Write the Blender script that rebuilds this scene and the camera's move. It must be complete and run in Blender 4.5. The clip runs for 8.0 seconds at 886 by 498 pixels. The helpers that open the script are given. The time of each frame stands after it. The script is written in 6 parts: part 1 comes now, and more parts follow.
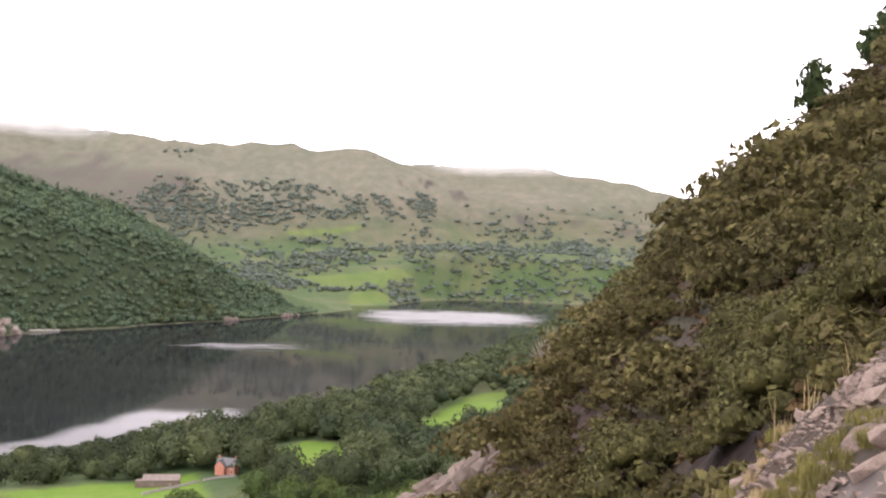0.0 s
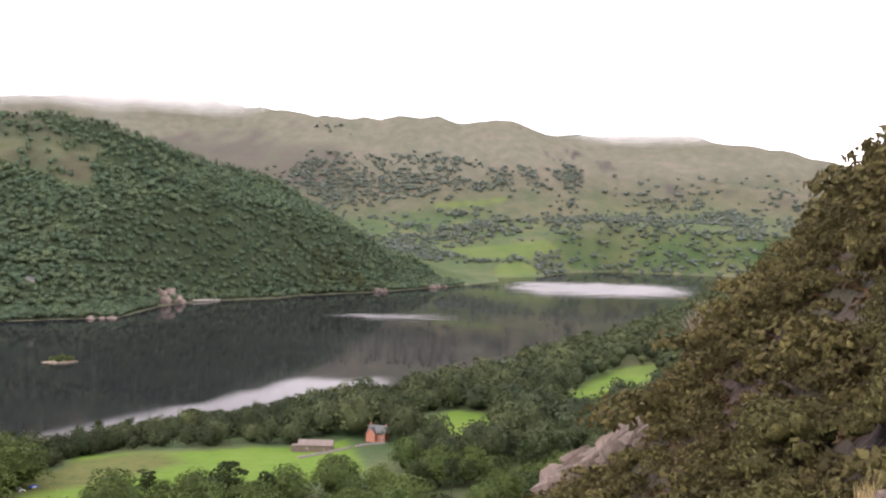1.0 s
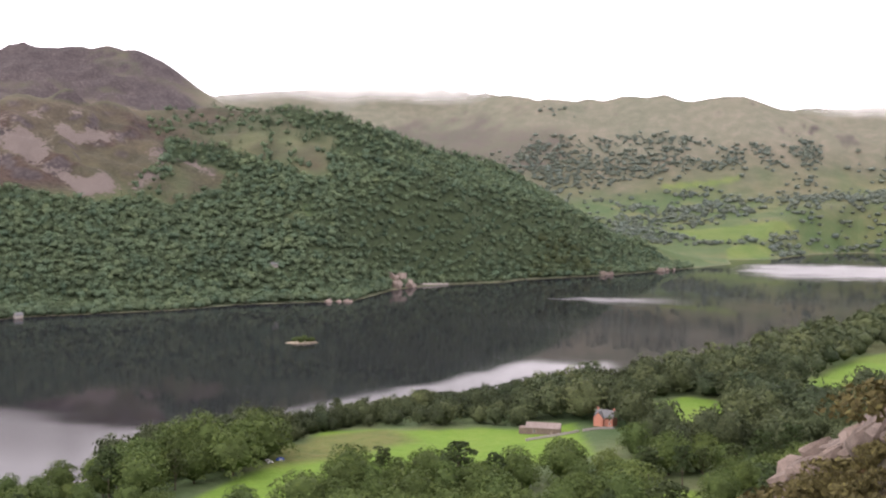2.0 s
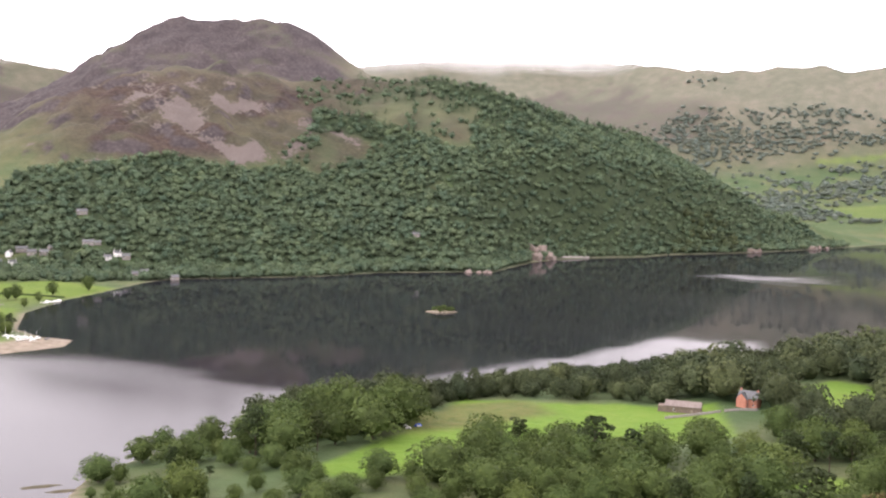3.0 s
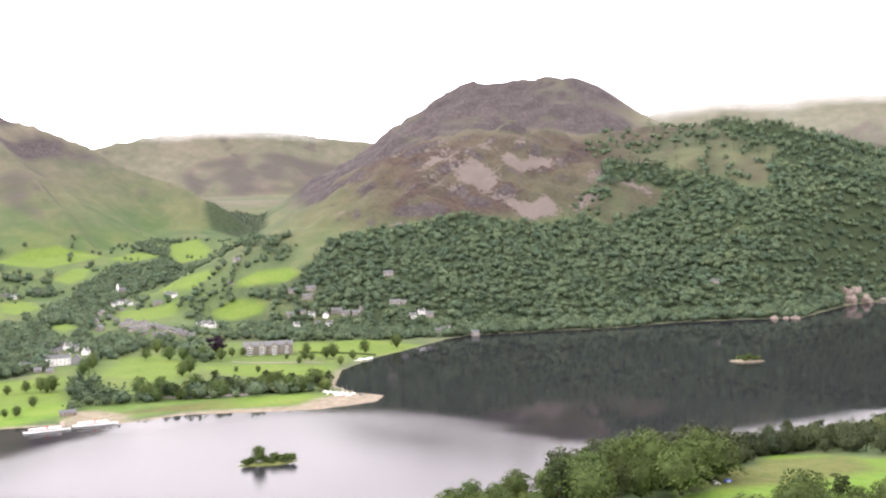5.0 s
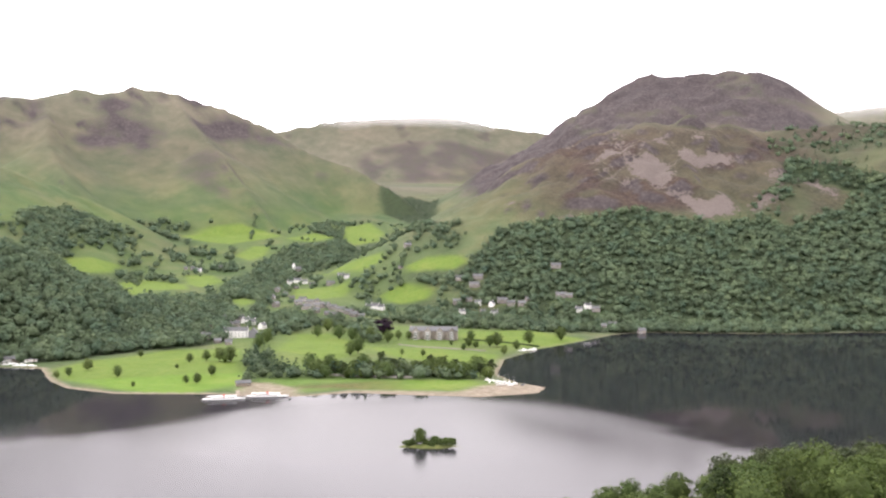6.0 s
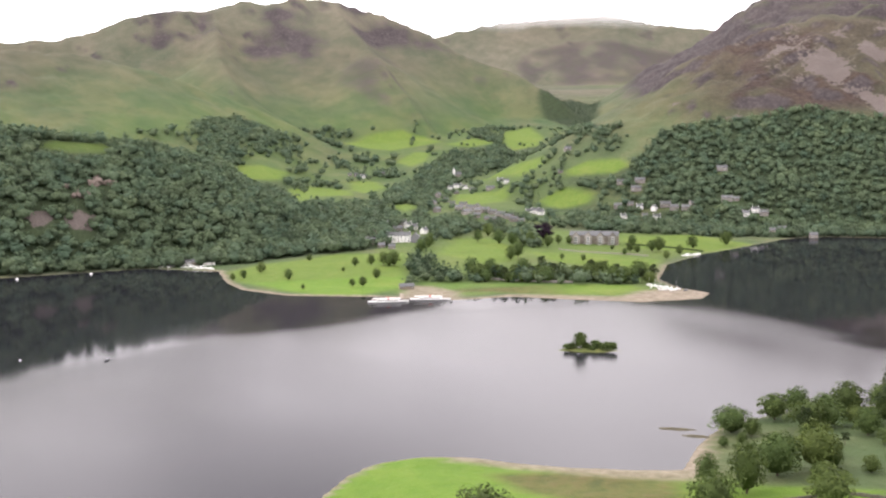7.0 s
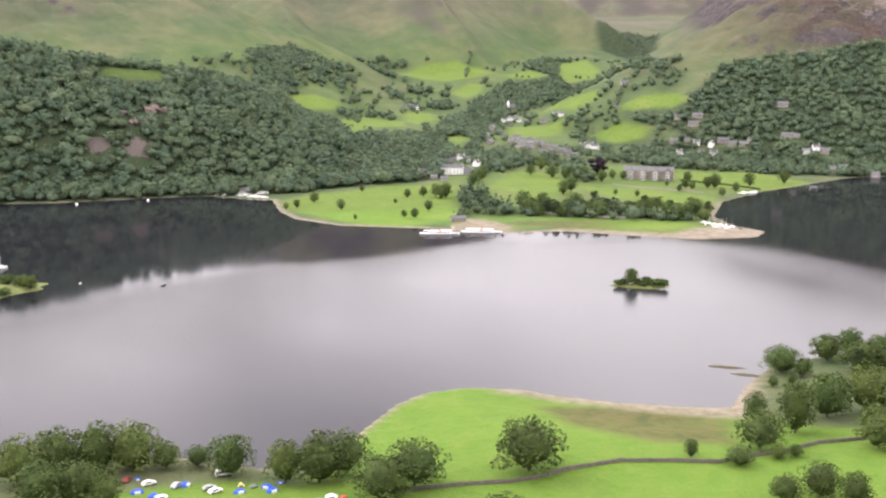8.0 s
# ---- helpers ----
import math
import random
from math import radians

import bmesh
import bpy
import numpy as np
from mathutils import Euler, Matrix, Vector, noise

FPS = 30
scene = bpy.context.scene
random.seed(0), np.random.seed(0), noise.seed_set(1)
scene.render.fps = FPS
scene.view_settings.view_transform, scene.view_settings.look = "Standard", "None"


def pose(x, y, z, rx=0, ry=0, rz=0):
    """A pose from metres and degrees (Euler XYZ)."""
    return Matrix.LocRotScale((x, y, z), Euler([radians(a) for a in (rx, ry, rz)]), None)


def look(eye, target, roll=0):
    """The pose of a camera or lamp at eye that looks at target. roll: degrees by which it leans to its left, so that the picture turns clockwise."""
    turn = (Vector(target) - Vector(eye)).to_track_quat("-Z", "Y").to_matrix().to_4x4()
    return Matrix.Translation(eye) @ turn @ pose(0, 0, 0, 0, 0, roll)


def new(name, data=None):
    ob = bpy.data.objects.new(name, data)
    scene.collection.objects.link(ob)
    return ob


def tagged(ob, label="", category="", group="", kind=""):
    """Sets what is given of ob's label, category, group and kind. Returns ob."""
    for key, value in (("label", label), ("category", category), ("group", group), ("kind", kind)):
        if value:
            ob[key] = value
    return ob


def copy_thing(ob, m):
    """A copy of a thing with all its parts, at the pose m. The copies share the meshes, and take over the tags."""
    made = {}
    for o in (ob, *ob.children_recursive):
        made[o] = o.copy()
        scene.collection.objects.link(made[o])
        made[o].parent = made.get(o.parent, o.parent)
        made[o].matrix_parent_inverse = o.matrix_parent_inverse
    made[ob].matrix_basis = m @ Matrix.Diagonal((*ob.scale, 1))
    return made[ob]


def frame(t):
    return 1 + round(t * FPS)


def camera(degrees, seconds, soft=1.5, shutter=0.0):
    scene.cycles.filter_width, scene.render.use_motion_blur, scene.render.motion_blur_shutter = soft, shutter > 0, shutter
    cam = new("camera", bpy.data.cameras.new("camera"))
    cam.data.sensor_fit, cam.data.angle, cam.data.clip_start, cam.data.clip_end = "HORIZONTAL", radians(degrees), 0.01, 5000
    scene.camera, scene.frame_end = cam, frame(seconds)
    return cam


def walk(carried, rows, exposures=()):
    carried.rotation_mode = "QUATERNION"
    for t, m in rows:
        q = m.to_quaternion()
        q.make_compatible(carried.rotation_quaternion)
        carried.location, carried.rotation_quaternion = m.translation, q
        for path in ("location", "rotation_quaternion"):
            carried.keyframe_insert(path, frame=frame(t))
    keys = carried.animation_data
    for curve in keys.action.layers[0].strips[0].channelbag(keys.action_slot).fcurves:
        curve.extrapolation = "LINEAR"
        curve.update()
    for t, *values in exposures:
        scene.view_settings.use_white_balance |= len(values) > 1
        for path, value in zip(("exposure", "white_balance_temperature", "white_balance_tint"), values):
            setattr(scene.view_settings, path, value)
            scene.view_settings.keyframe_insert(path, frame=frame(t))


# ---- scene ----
# ---- camera: it turns on the spot, 133 m above the lake ----
EYE = 133.0
cam = camera(47.43, 8.0, soft=2.2)
PATH = [(0.0, 0.00, 0.58, -1.68),
        (0.5, 4.14, 0.31, -2.29),
        (1.0, 8.30, -1.25, -1.41),
        (1.5, 13.16, -1.16, -0.14),
        (2.0, 21.02, -2.37, -0.36),
        (2.2, 24.65, -3.77, -0.32),
        (3.3, 30.33, -3.63, -0.97),
        (3.5, 32.04, -3.30, -0.67),
        (4.0, 36.29, -3.11, -0.18),
        (4.5, 41.28, 1.15, 1.86),
        (4.7, 42.83, 0.12, 2.39),
        (5.8, 53.10, -1.08, -0.15),
        (6.0, 55.10, -1.34, -0.27),
        (6.5, 60.46, -3.93, 0.27),
        (7.0, 64.10, -6.71, 0.71),
        (7.5, 66.04, -10.39, -0.19),
        (8.0, 67.17, -10.52, 0.02)]
walk(cam, [(t, pose(0, 0, EYE, 90 + tilt, lean, turn)) for t, turn, tilt, lean in PATH],
     [(0.0, 0.03, 6500, 15), (1.0, -0.12, 6500, 16), (2.2, -0.06, 6500, 16), (3.5, 0.3, 6500, 15), (4.5, 0.48, 6500, 13), (6.0, 0.17, 6500, 11), (7.0, 0.02, 6500, 11), (7.5, 0.05, 6500, 11), (8.0, 0.24, 6500, 12)])

# ---- light: a bright overcast sky with a weak, wide sun ----
world = bpy.data.worlds.new("overcast")
scene.world = world
world.use_nodes = True
wn, wl = world.node_tree.nodes, world.node_tree.links
wn.clear()
w_out, w_bg, w_sky = wn.new("ShaderNodeOutputWorld"), wn.new("ShaderNodeBackground"), wn.new("ShaderNodeTexSky")
w_sky.sky_type, w_sky.sun_disc = "NISHITA", False
w_sky.sun_elevation, w_sky.sun_rotation = radians(48), radians(228)
w_sat = wn.new("ShaderNodeHueSaturation")
w_sat.inputs["Saturation"].default_value = 0.2
w_mix, w_noise, w_co, w_map, w_ramp = (wn.new(k) for k in ("ShaderNodeMix", "ShaderNodeTexNoise", "ShaderNodeTexCoord", "ShaderNodeMapping", "ShaderNodeValToRGB"))
w_mix.data_type = "RGBA"
w_mix.inputs["Factor"].default_value = 0.85
w_map.inputs["Scale"].default_value = (1.6, 1.6, 5.0)
w_noise.inputs["Scale"].default_value, w_noise.inputs["Detail"].default_value = 1.7, 4.0
w_ramp.color_ramp.elements[0].position, w_ramp.color_ramp.elements[0].color = 0.3, (6.9, 6.4, 6.75, 1)
w_ramp.color_ramp.elements[1].position, w_ramp.color_ramp.elements[1].color = 0.7, (17.4, 16.2, 16.6, 1)
wl.new(w_co.outputs["Generated"], w_map.inputs["Vector"])
wl.new(w_map.outputs["Vector"], w_noise.inputs["Vector"])
wl.new(w_noise.outputs["Fac"], w_ramp.inputs["Fac"])
wl.new(w_sky.outputs["Color"], w_sat.inputs["Color"])
wl.new(w_sat.outputs["Color"], w_mix.inputs["A"])
wl.new(w_ramp.outputs["Color"], w_mix.inputs["B"])
w_xyz, w_rng, w_mul = wn.new("ShaderNodeSeparateXYZ"), wn.new("ShaderNodeMapRange"), wn.new("ShaderNodeMath")
w_rng.inputs["From Min"].default_value, w_rng.inputs["From Max"].default_value = 0.0, 0.5
w_rng.inputs["To Min"].default_value, w_rng.inputs["To Max"].default_value = 1.75, 0.9
w_mul.operation = "MULTIPLY"
w_mul.inputs[1].default_value = 0.265
wl.new(w_co.outputs["Generated"], w_xyz.inputs["Vector"])
wl.new(w_xyz.outputs["Z"], w_rng.inputs["Value"])
wl.new(w_rng.outputs["Result"], w_mul.inputs[0])
wl.new(w_mul.outputs["Value"], w_bg.inputs["Strength"])
wl.new(w_mix.outputs["Result"], w_bg.inputs["Color"])
wl.new(w_bg.outputs["Background"], w_out.inputs["Surface"])
sun = new("sun", bpy.data.lights.new("sun", "SUN"))
sun.data.energy, sun.data.angle, sun.data.color = 1.5, radians(12), (1.0, 0.95, 0.86)
sun.matrix_world = look((0, 0, 900), (700 * math.cos(radians(48)), 640 * math.cos(radians(48)), 900 - 948 * math.sin(radians(48)) * 0.75))

# ---- plan of the land, in bearings (degrees to the left of y) and metres from the viewpoint ----
def bear(a, d):
    return (-math.sin(radians(a)) * d, math.cos(radians(a)) * d)


SHORE = [(-40, 3700), (-13, 3330), (-8, 3270), (-5.4, 3290), (-1.5, 3367), (0.7, 3226), (2.9, 2809), (5.2, 2722), (5.0, 2530), (8.2, 2225), (12, 2010), (16.4, 1870), (17.5, 1800),
         (20.2, 1745), (21.8, 1700), (23.7, 1622), (26, 1420), (28, 1410), (32.5, 1380), (36, 1320), (39, 1302), (43.9, 1285), (45.4, 1250), (48, 1140), (49.5, 1092),
         (51.5, 1000), (51.9, 900), (50.8, 855)]
SHORE += [(49.1, 832), (49.6, 801), (52.9, 780), (57, 787), (60.2, 799), (63.4, 784), (68.3, 807), (73.1, 826), (75.7, 868), (76.5, 913), (76.9, 991), (80.6, 1035), (83.5, 1031),
          (88.3, 1026), (91.1, 1039), (100, 930), (112, 700), (115, 520), (105, 410), (92, 365), (88, 355), (83, 340), (78, 322)]
SHORE += [(73.5, 335), (71.5, 360), (70, 381), (68.3, 395), (65.6, 402), (62.6, 400), (60, 393), (56.7, 389), (53.5, 389), (50.6, 392), (49.8, 425), (48.6, 453), (44, 500), (39.8, 515), (40.3, 546),
          (36, 565), (31, 590), (28, 612), (20, 680), (12.4, 735), (5, 900), (0, 1150), (-3, 1400), (-5, 1700), (-6, 2080), (-12, 2130), (-40, 2500)]
SHORE_XY = np.array([bear(a, d) for a, d in SHORE])


def poly_sd(P, x, y):
    """Signed distance to a closed outline: above nought outside it."""
    best, inside = np.full(x.shape, 1e18), np.zeros(x.shape, bool)
    for (ax, ay), (bx, by) in zip(P, np.roll(P, -1, 0)):
        dx, dy = bx - ax, by - ay
        k = np.clip(((x - ax) * dx + (y - ay) * dy) / (dx * dx + dy * dy + 1e-9), 0, 1)
        best = np.minimum(best, (x - ax - k * dx) ** 2 + (y - ay - k * dy) ** 2)
        cross = (ay > y) != (by > y)
        inside ^= cross & (x < dx * (y - ay) / (dy if abs(dy) > 1e-9 else 1e-9) + ax)
    return np.sqrt(best) * np.where(inside, -1, 1)


def hash2(i, j, seed):
    n = (i.astype(np.int64) * 374761393 + j.astype(np.int64) * 668265263 + seed * 1274126177) & 0x7FFFFFFF
    n = ((n ^ (n >> 13)) * 1274126177) & 0x7FFFFFFF
    return ((n ^ (n >> 16)) & 0xFFFF) / 32767.5 - 1


def grain(x, y, size, seed=0):
    """Smooth value noise, about -1 to 1, with that grain in metres."""
    x, y = x / size, y / size
    i, j = np.floor(x), np.floor(y)
    u, v = x - i, y - j
    u, v = u * u * (3 - 2 * u), v * v * (3 - 2 * v)
    return ((hash2(i, j, seed) * (1 - u) + hash2(i + 1, j, seed) * u) * (1 - v) + (hash2(i, j + 1, seed) * (1 - u) + hash2(i + 1, j + 1, seed) * u) * v)


def fbm(x, y, size, octaves=4, seed=0):
    return sum(grain(x * 0.8 + y * 0.6, y * 0.8 - x * 0.6, size / 2 ** k, seed + k) / 2 ** k for k in range(octaves))


def step(a, b, v):
    k = np.clip((v - a) / (b - a), 0, 1)
    return k * k * (3 - 2 * k)


# Each fell: slope, flattening, and its crest as bearing, distance, angle above the eye's level.
FELLS = {
    "dodd": (0.56, 0.0, 0, [(57, 1700, -0.9), (54.4, 1740, 0.45), (52.9, 1770, 1.5), (51.4, 1800, 2.3), (48.4, 1850, 4.5), (45.9, 1900, 5.5), (44, 1930, 5.9), (41.5, 1950, 5.8), (39, 1950, 5.3), (35.8, 1950, 4.5), (33.9, 1980, 4.6)]),
    "wood_ridge": (0.60, 0.0, 0, [(39, 2150, 5.0), (36, 2150, 5.35), (33.9, 2100, 5.5), (31, 2020, 5.4), (29.5, 2000, 5.45), (27.5, 2000, 5.1), (26.3, 2000, 4.85), (23.3, 2050, 3.9), (20.2, 2130, 3.12), (17.9, 2180, 2.4), (16.7, 2200, 1.4), (15.3, 2200, -0.1), (13.5, 2230, -0.9), (11, 2300, -1.6), (7.9, 2430, -2.15), (5.7, 2570, -2.45)]),
    "pike": (0.75, 0.0002, 0, [(57, 2800, 0.1), (54.4, 2900, 0.95), (51.4, 2950, 2.4), (49.5, 3000, 4.2), (48.5, 3020, 5.35), (47.3, 3050, 6.35), (46.1, 3080, 7.3), (45.0, 3100, 8.0), (43.6, 3100, 8.4), (41.9, 3100, 8.4), (40.9, 3100, 8.3), (39.2, 3100, 8.5), (37.8, 3100, 8.3), (36.5, 3100, 7.75), (35.5, 3100, 7.0), (34.7, 3100, 6.2), (33.7, 3100, 5.6), (30, 3100, 4.6)]),
    "far_left": (0.8, 0.0003, 0, [(40, 4650, 5.0), (33, 4650, 6.2), (28.8, 4650, 6.5), (25.6, 4650, 6.85), (23.7, 4650, 6.95), (21.2, 4650, 6.77), (18.3, 4500, 6.38), (14.2, 4350, 6.1)]),
    "far_middle": (0.8, 0.00028, 0, [(18.3, 4500, 6.38), (14.2, 4300, 6.1), (12.3, 4300, 6.1), (8.6, 4300, 6.2), (7.7, 4300, 5.95), (4.5, 4300, 6.07), (2.2, 4300, 5.35), (0.5, 4250, 4.6), (-2, 4200, 3.8), (-6, 4200, 3.0), (-12, 4150, 2.2), (-24, 4100, 1.5)]),
    "far_right": (0.7, 0.0003, 0, [(3, 4750, 5.35), (-0.4, 4700, 5.33), (-3.6, 4700, 5.26), (-5.5, 4700, 5.33), (-7.4, 4700, 4.95), (-9.9, 4700, 4.68), (-13, 4700, 3.85), (-14.5, 4700, 3.65), (-24, 4600, 2.6)]),
    "moor": (0.8, 0.00027, 0, [(98, 2950, 4.0), (90, 3000, 4.4), (84, 3050, 5.14), (81.2, 3050, 6.1), (78.4, 3050, 6.58), (74.5, 3080, 7.05), (71.8, 3100, 7.35), (70, 3100, 7.14), (67.5, 3080, 6.4), (65, 3050, 5.34), (63.1, 3000, 4.1), (59.9, 2900, 2.97), (57.6, 2780, 1.6)]),
    "moor_spur": (0.7, 0.0003, 0, [(70, 3060, 6.9), (68.2, 2800, 4.4), (66.3, 2600, 2.0), (65, 2450, 0.2)]),
    "moor_shoulder": (0.65, 0.0003, 0, [(76.5, 3000, 6.2), (76.5, 2750, 4.3), (75.5, 2500, 2.2)]),
    "knob": (0.55, 0.0002, 0, [(97, 2200, 4.5), (90, 2250, 4.3), (84, 2300, 4.13), (82.4, 2300, 4.0), (79.9, 2300, 3.2), (77, 2300, 2.2), (74.4, 2300, 1.2)]),
    "lake_hill": (0.45, 0.0, 12, [(104, 1250, 1.8), (92, 1290, 1.2), (88.8, 1280, 0.9), (86.4, 1285, 0.15), (84, 1290, 0.1), (81.4, 1290, -0.3), (79.5, 1290, -0.5), (78, 1295, -1.3), (76, 1300, -2.0), (73, 1320, -3.0)]),
    "head_of_dale": (0.8, 0.0003, 0, [(66, 4550, 4.6), (64.1, 4600, 5.18), (61.2, 4650, 5.8), (57.4, 4650, 6.09), (54.9, 4650, 6.12), (52.3, 4650, 5.55), (48.9, 4650, 5.17), (45, 4600, 4.6)]),
    "east_bank": (0.35, 0.0, 0, [(36.5, 520, -13.0), (34, 532, -12.6), (31, 548, -12.4), (27, 595, -11.6), (23, 630, -10.9), (20, 655, -10.3), (16, 690, -9.4), (12, 722, -8.85), (5, 850, -7.2), (0, 1080, -5.9), (-5, 1300, -4.6), (-10, 1600, -3.2), (-20, 1800, 0)]),
}
CREST_XY = {k: np.array([(*bear(a, d), EYE + d * math.tan(radians(e)) - v[2]) for a, d, e in v[3]]) for k, v in FELLS.items()}


def fell(name, x, y):
    slope, flat = FELLS[name][:2]
    P, best = CREST_XY[name], np.full(x.shape, -1e9)
    for (ax, ay, az), (bx, by, bz) in zip(P[:-1], P[1:]):
        dx, dy = bx - ax, by - ay
        k = np.clip(((x - ax) * dx + (y - ay) * dy) / (dx * dx + dy * dy), 0, 1)
        d = np.sqrt((x - ax - k * dx) ** 2 + (y - ay - k * dy) ** 2)
        over = np.maximum(d - slope / (2 * flat), 0) if flat else 0
        d = d - over
        best = np.maximum(best, az + k * (bz - az) - slope * d + flat * d * d - 0.2 * over)
    return best


def blend_max(a, b, r):
    k = np.clip(0.5 + 0.5 * (a - b) / r, 0, 1)
    return b * (1 - k) + a * k + r * k * (1 - k) * 0.5


def near_contour(y):
    return np.interp(y, [-400, -60, -8, 0, 7, 11, 16, 25, 40, 60, 95, 108, 140, 300, 900], [-60, -8, -0.6, 0.2, 1.95, 3.75, 7.5, 11.5, 14, 15.5, 18, 21, 48, 150, 500])


def near_slope(x, y):
    u = x - near_contour(y)
    up = np.where(u > 0, np.minimum(u, 70) * 0.92 + np.maximum(u - 70, 0) * 0.5, u * 1.08)
    return 131.3 + up


def height(x, y):
    """The land's height over the lake."""
    x, y = np.asarray(x, float), np.asarray(y, float)
    sd = poly_sd(SHORE_XY, x, y)
    land = np.maximum(sd, 0)
    west = -x * 0.883 + y * 0.469
    dale = np.interp(west, [0, 800, 1300, 1500, 1850, 2100, 2700, 3400, 4600], [0, 2, 7, 14, 30, 58, 150, 250, 330])
    dale = np.where(x > -300, 0, dale)
    low = np.minimum(land * 0.25, 0.8) + 0.02 * np.minimum(land, 400) + dale * step(0, 500, land) + 4.0 * step(8, 70, land) * step(-640, -560, x)
    hills = np.full(x.shape, -50.0)
    for name in FELLS:
        hills = blend_max(fell(name, x, y), hills, 25.0)
    rough = fbm(x, y, 420, 5, 3)
    rel = step(20, 250, hills)
    bearing, reach = np.degrees(np.arctan2(-x, y)), np.hypot(x, y)
    craggy = rel * (0.35 + 0.65 * step(-0.2, 0.5, fbm(x, y, 500, 2, 71))) * (1 - 0.6 * step(3300, 3700, reach)) * (1 - 0.2 * step(61, 65, bearing))
    hills = hills + rough * (3 + 4 * rel) + 2.0 * rel + (np.abs(fbm(x, y, 170, 4, 9)) * 13 - 6) * craggy + (np.abs(fbm(x, y, 60, 3, 19)) * 11 - 4) * craggy
    knobs = rel * step(1550, 1650, reach) * (1 - step(3300, 3500, reach)) * step(36, 39, bearing) * (1 - step(52, 55, bearing))
    hills = hills + knobs * (np.abs(fbm(x, y, 75, 3, 29)) * 20 - 9)
    out = blend_max(hills * step(-10, 120, sd) - 4 * (1 - step(0, 120, sd)), low, 10.0)
    slope = near_slope(x, y)
    close = step(8, 40, np.hypot(x, y))
    slope = slope + (fbm(x, y, 22, 4, 21) * 1.6 + fbm(x, y, 90, 2, 25) * 2.0) * close + fbm(x, y, 3, 3, 5) * 0.25
    out = np.where(np.hypot(x, y) < 1200, blend_max(slope, out, 10.0), out)
    out = out + fbm(x, y, 60, 3, 14) * 0.8 * step(5, 60, sd)
    return np.where(sd < 0, np.maximum(sd * 0.25, -9) - 0.02, np.maximum(out, 0.02 + np.minimum(land * 0.12, 0.7)))


# ---- materials ----
def material(name):
    m = bpy.data.materials.new(name)
    m.use_nodes = True
    return m, m.node_tree.nodes, m.node_tree.links, m.node_tree.nodes["Principled BSDF"]


def tex_noise(n, l, size, detail=4.0, stretch=None, rough=0.55, coords="Object"):
    """A noise whose grain is about that many metres."""
    co, mp, no = n.new("ShaderNodeTexCoord"), n.new("ShaderNodeMapping"), n.new("ShaderNodeTexNoise")
    s = 1.0 / size
    mp.inputs["Scale"].default_value = (s, s, s) if stretch is None else tuple(s * k for k in stretch)
    no.inputs["Scale"].default_value, no.inputs["Detail"].default_value, no.inputs["Roughness"].default_value = 1.0, detail, rough
    l.new(co.outputs[coords], mp.inputs["Vector"])
    l.new(mp.outputs["Vector"], no.inputs["Vector"])
    return no.outputs["Fac"]


def ramp(n, l, value, stops):
    r = n.new("ShaderNodeValToRGB")
    while len(r.color_ramp.elements) < len(stops):
        r.color_ramp.elements.new(0.5)
    for e, (p, c) in zip(r.color_ramp.elements, stops):
        e.position, e.color = p, (*c, 1)
    l.new(value, r.inputs["Fac"])
    return r.outputs["Color"]


def blend(n, l, fac, a, b, mode="MIX"):
    m = n.new("ShaderNodeMix")
    m.data_type, m.blend_type = "RGBA", mode
    for k, v in (("Factor", fac), ("A", a), ("B", b)):
        if isinstance(v, (int, float)):
            m.inputs[k].default_value = v
        elif isinstance(v, tuple):
            m.inputs[k].default_value = (*v, 1)
        else:
            l.new(v, m.inputs[k])
    return m.outputs["Result"]


def calc(n, l, op, a, b=0.0):
    m = n.new("ShaderNodeMath")
    m.operation, m.use_clamp = op, op in ("MULTIPLY_ADD",)
    for k, v in enumerate((a, b)):
        if isinstance(v, (int, float)):
            m.inputs[k].default_value = v
        else:
            l.new(v, m.inputs[k])
    return m.outputs[0]


def relief(n, l, shader, value, strength, distance):
    b = n.new("ShaderNodeBump")
    b.inputs["Strength"].default_value, b.inputs["Distance"].default_value = strength, distance
    l.new(value, b.inputs["Height"])
    l.new(b.outputs["Normal"], shader.inputs["Normal"])


def plain(name, low, high, size=1.0, roughness=0.8, bump=0.0, metallic=0.0, detail=4.0, vary=0.0, stretch=None):
    """A surface that varies between two colours at that grain, with a finer grain over it."""
    m, n, l, sh = material(name)
    col = ramp(n, l, tex_noise(n, l, size, detail, stretch), [(0.3, low), (0.7, high)])
    fine = tex_noise(n, l, size * 0.13, 3.0, stretch)
    col = blend(n, l, 0.35, col, ramp(n, l, fine, [(0.3, tuple(c * 0.6 for c in low)), (0.7, tuple(min(1, c * 1.3) for c in high))]))
    if vary:
        info = n.new("ShaderNodeObjectInfo")
        col = blend(n, l, vary, col, ramp(n, l, info.outputs["Random"], [(0.0, tuple(c * 0.45 for c in low)), (1.0, tuple(min(1, c * 1.5) for c in high))]))
    l.new(col, sh.inputs["Base Color"])
    sh.inputs["Roughness"].default_value, sh.inputs["Metallic"].default_value = roughness, metallic
    sh.inputs["Specular IOR Level"].default_value = 0.3
    if bump:
        relief(n, l, sh, fine, bump, size * 0.1)
    return m


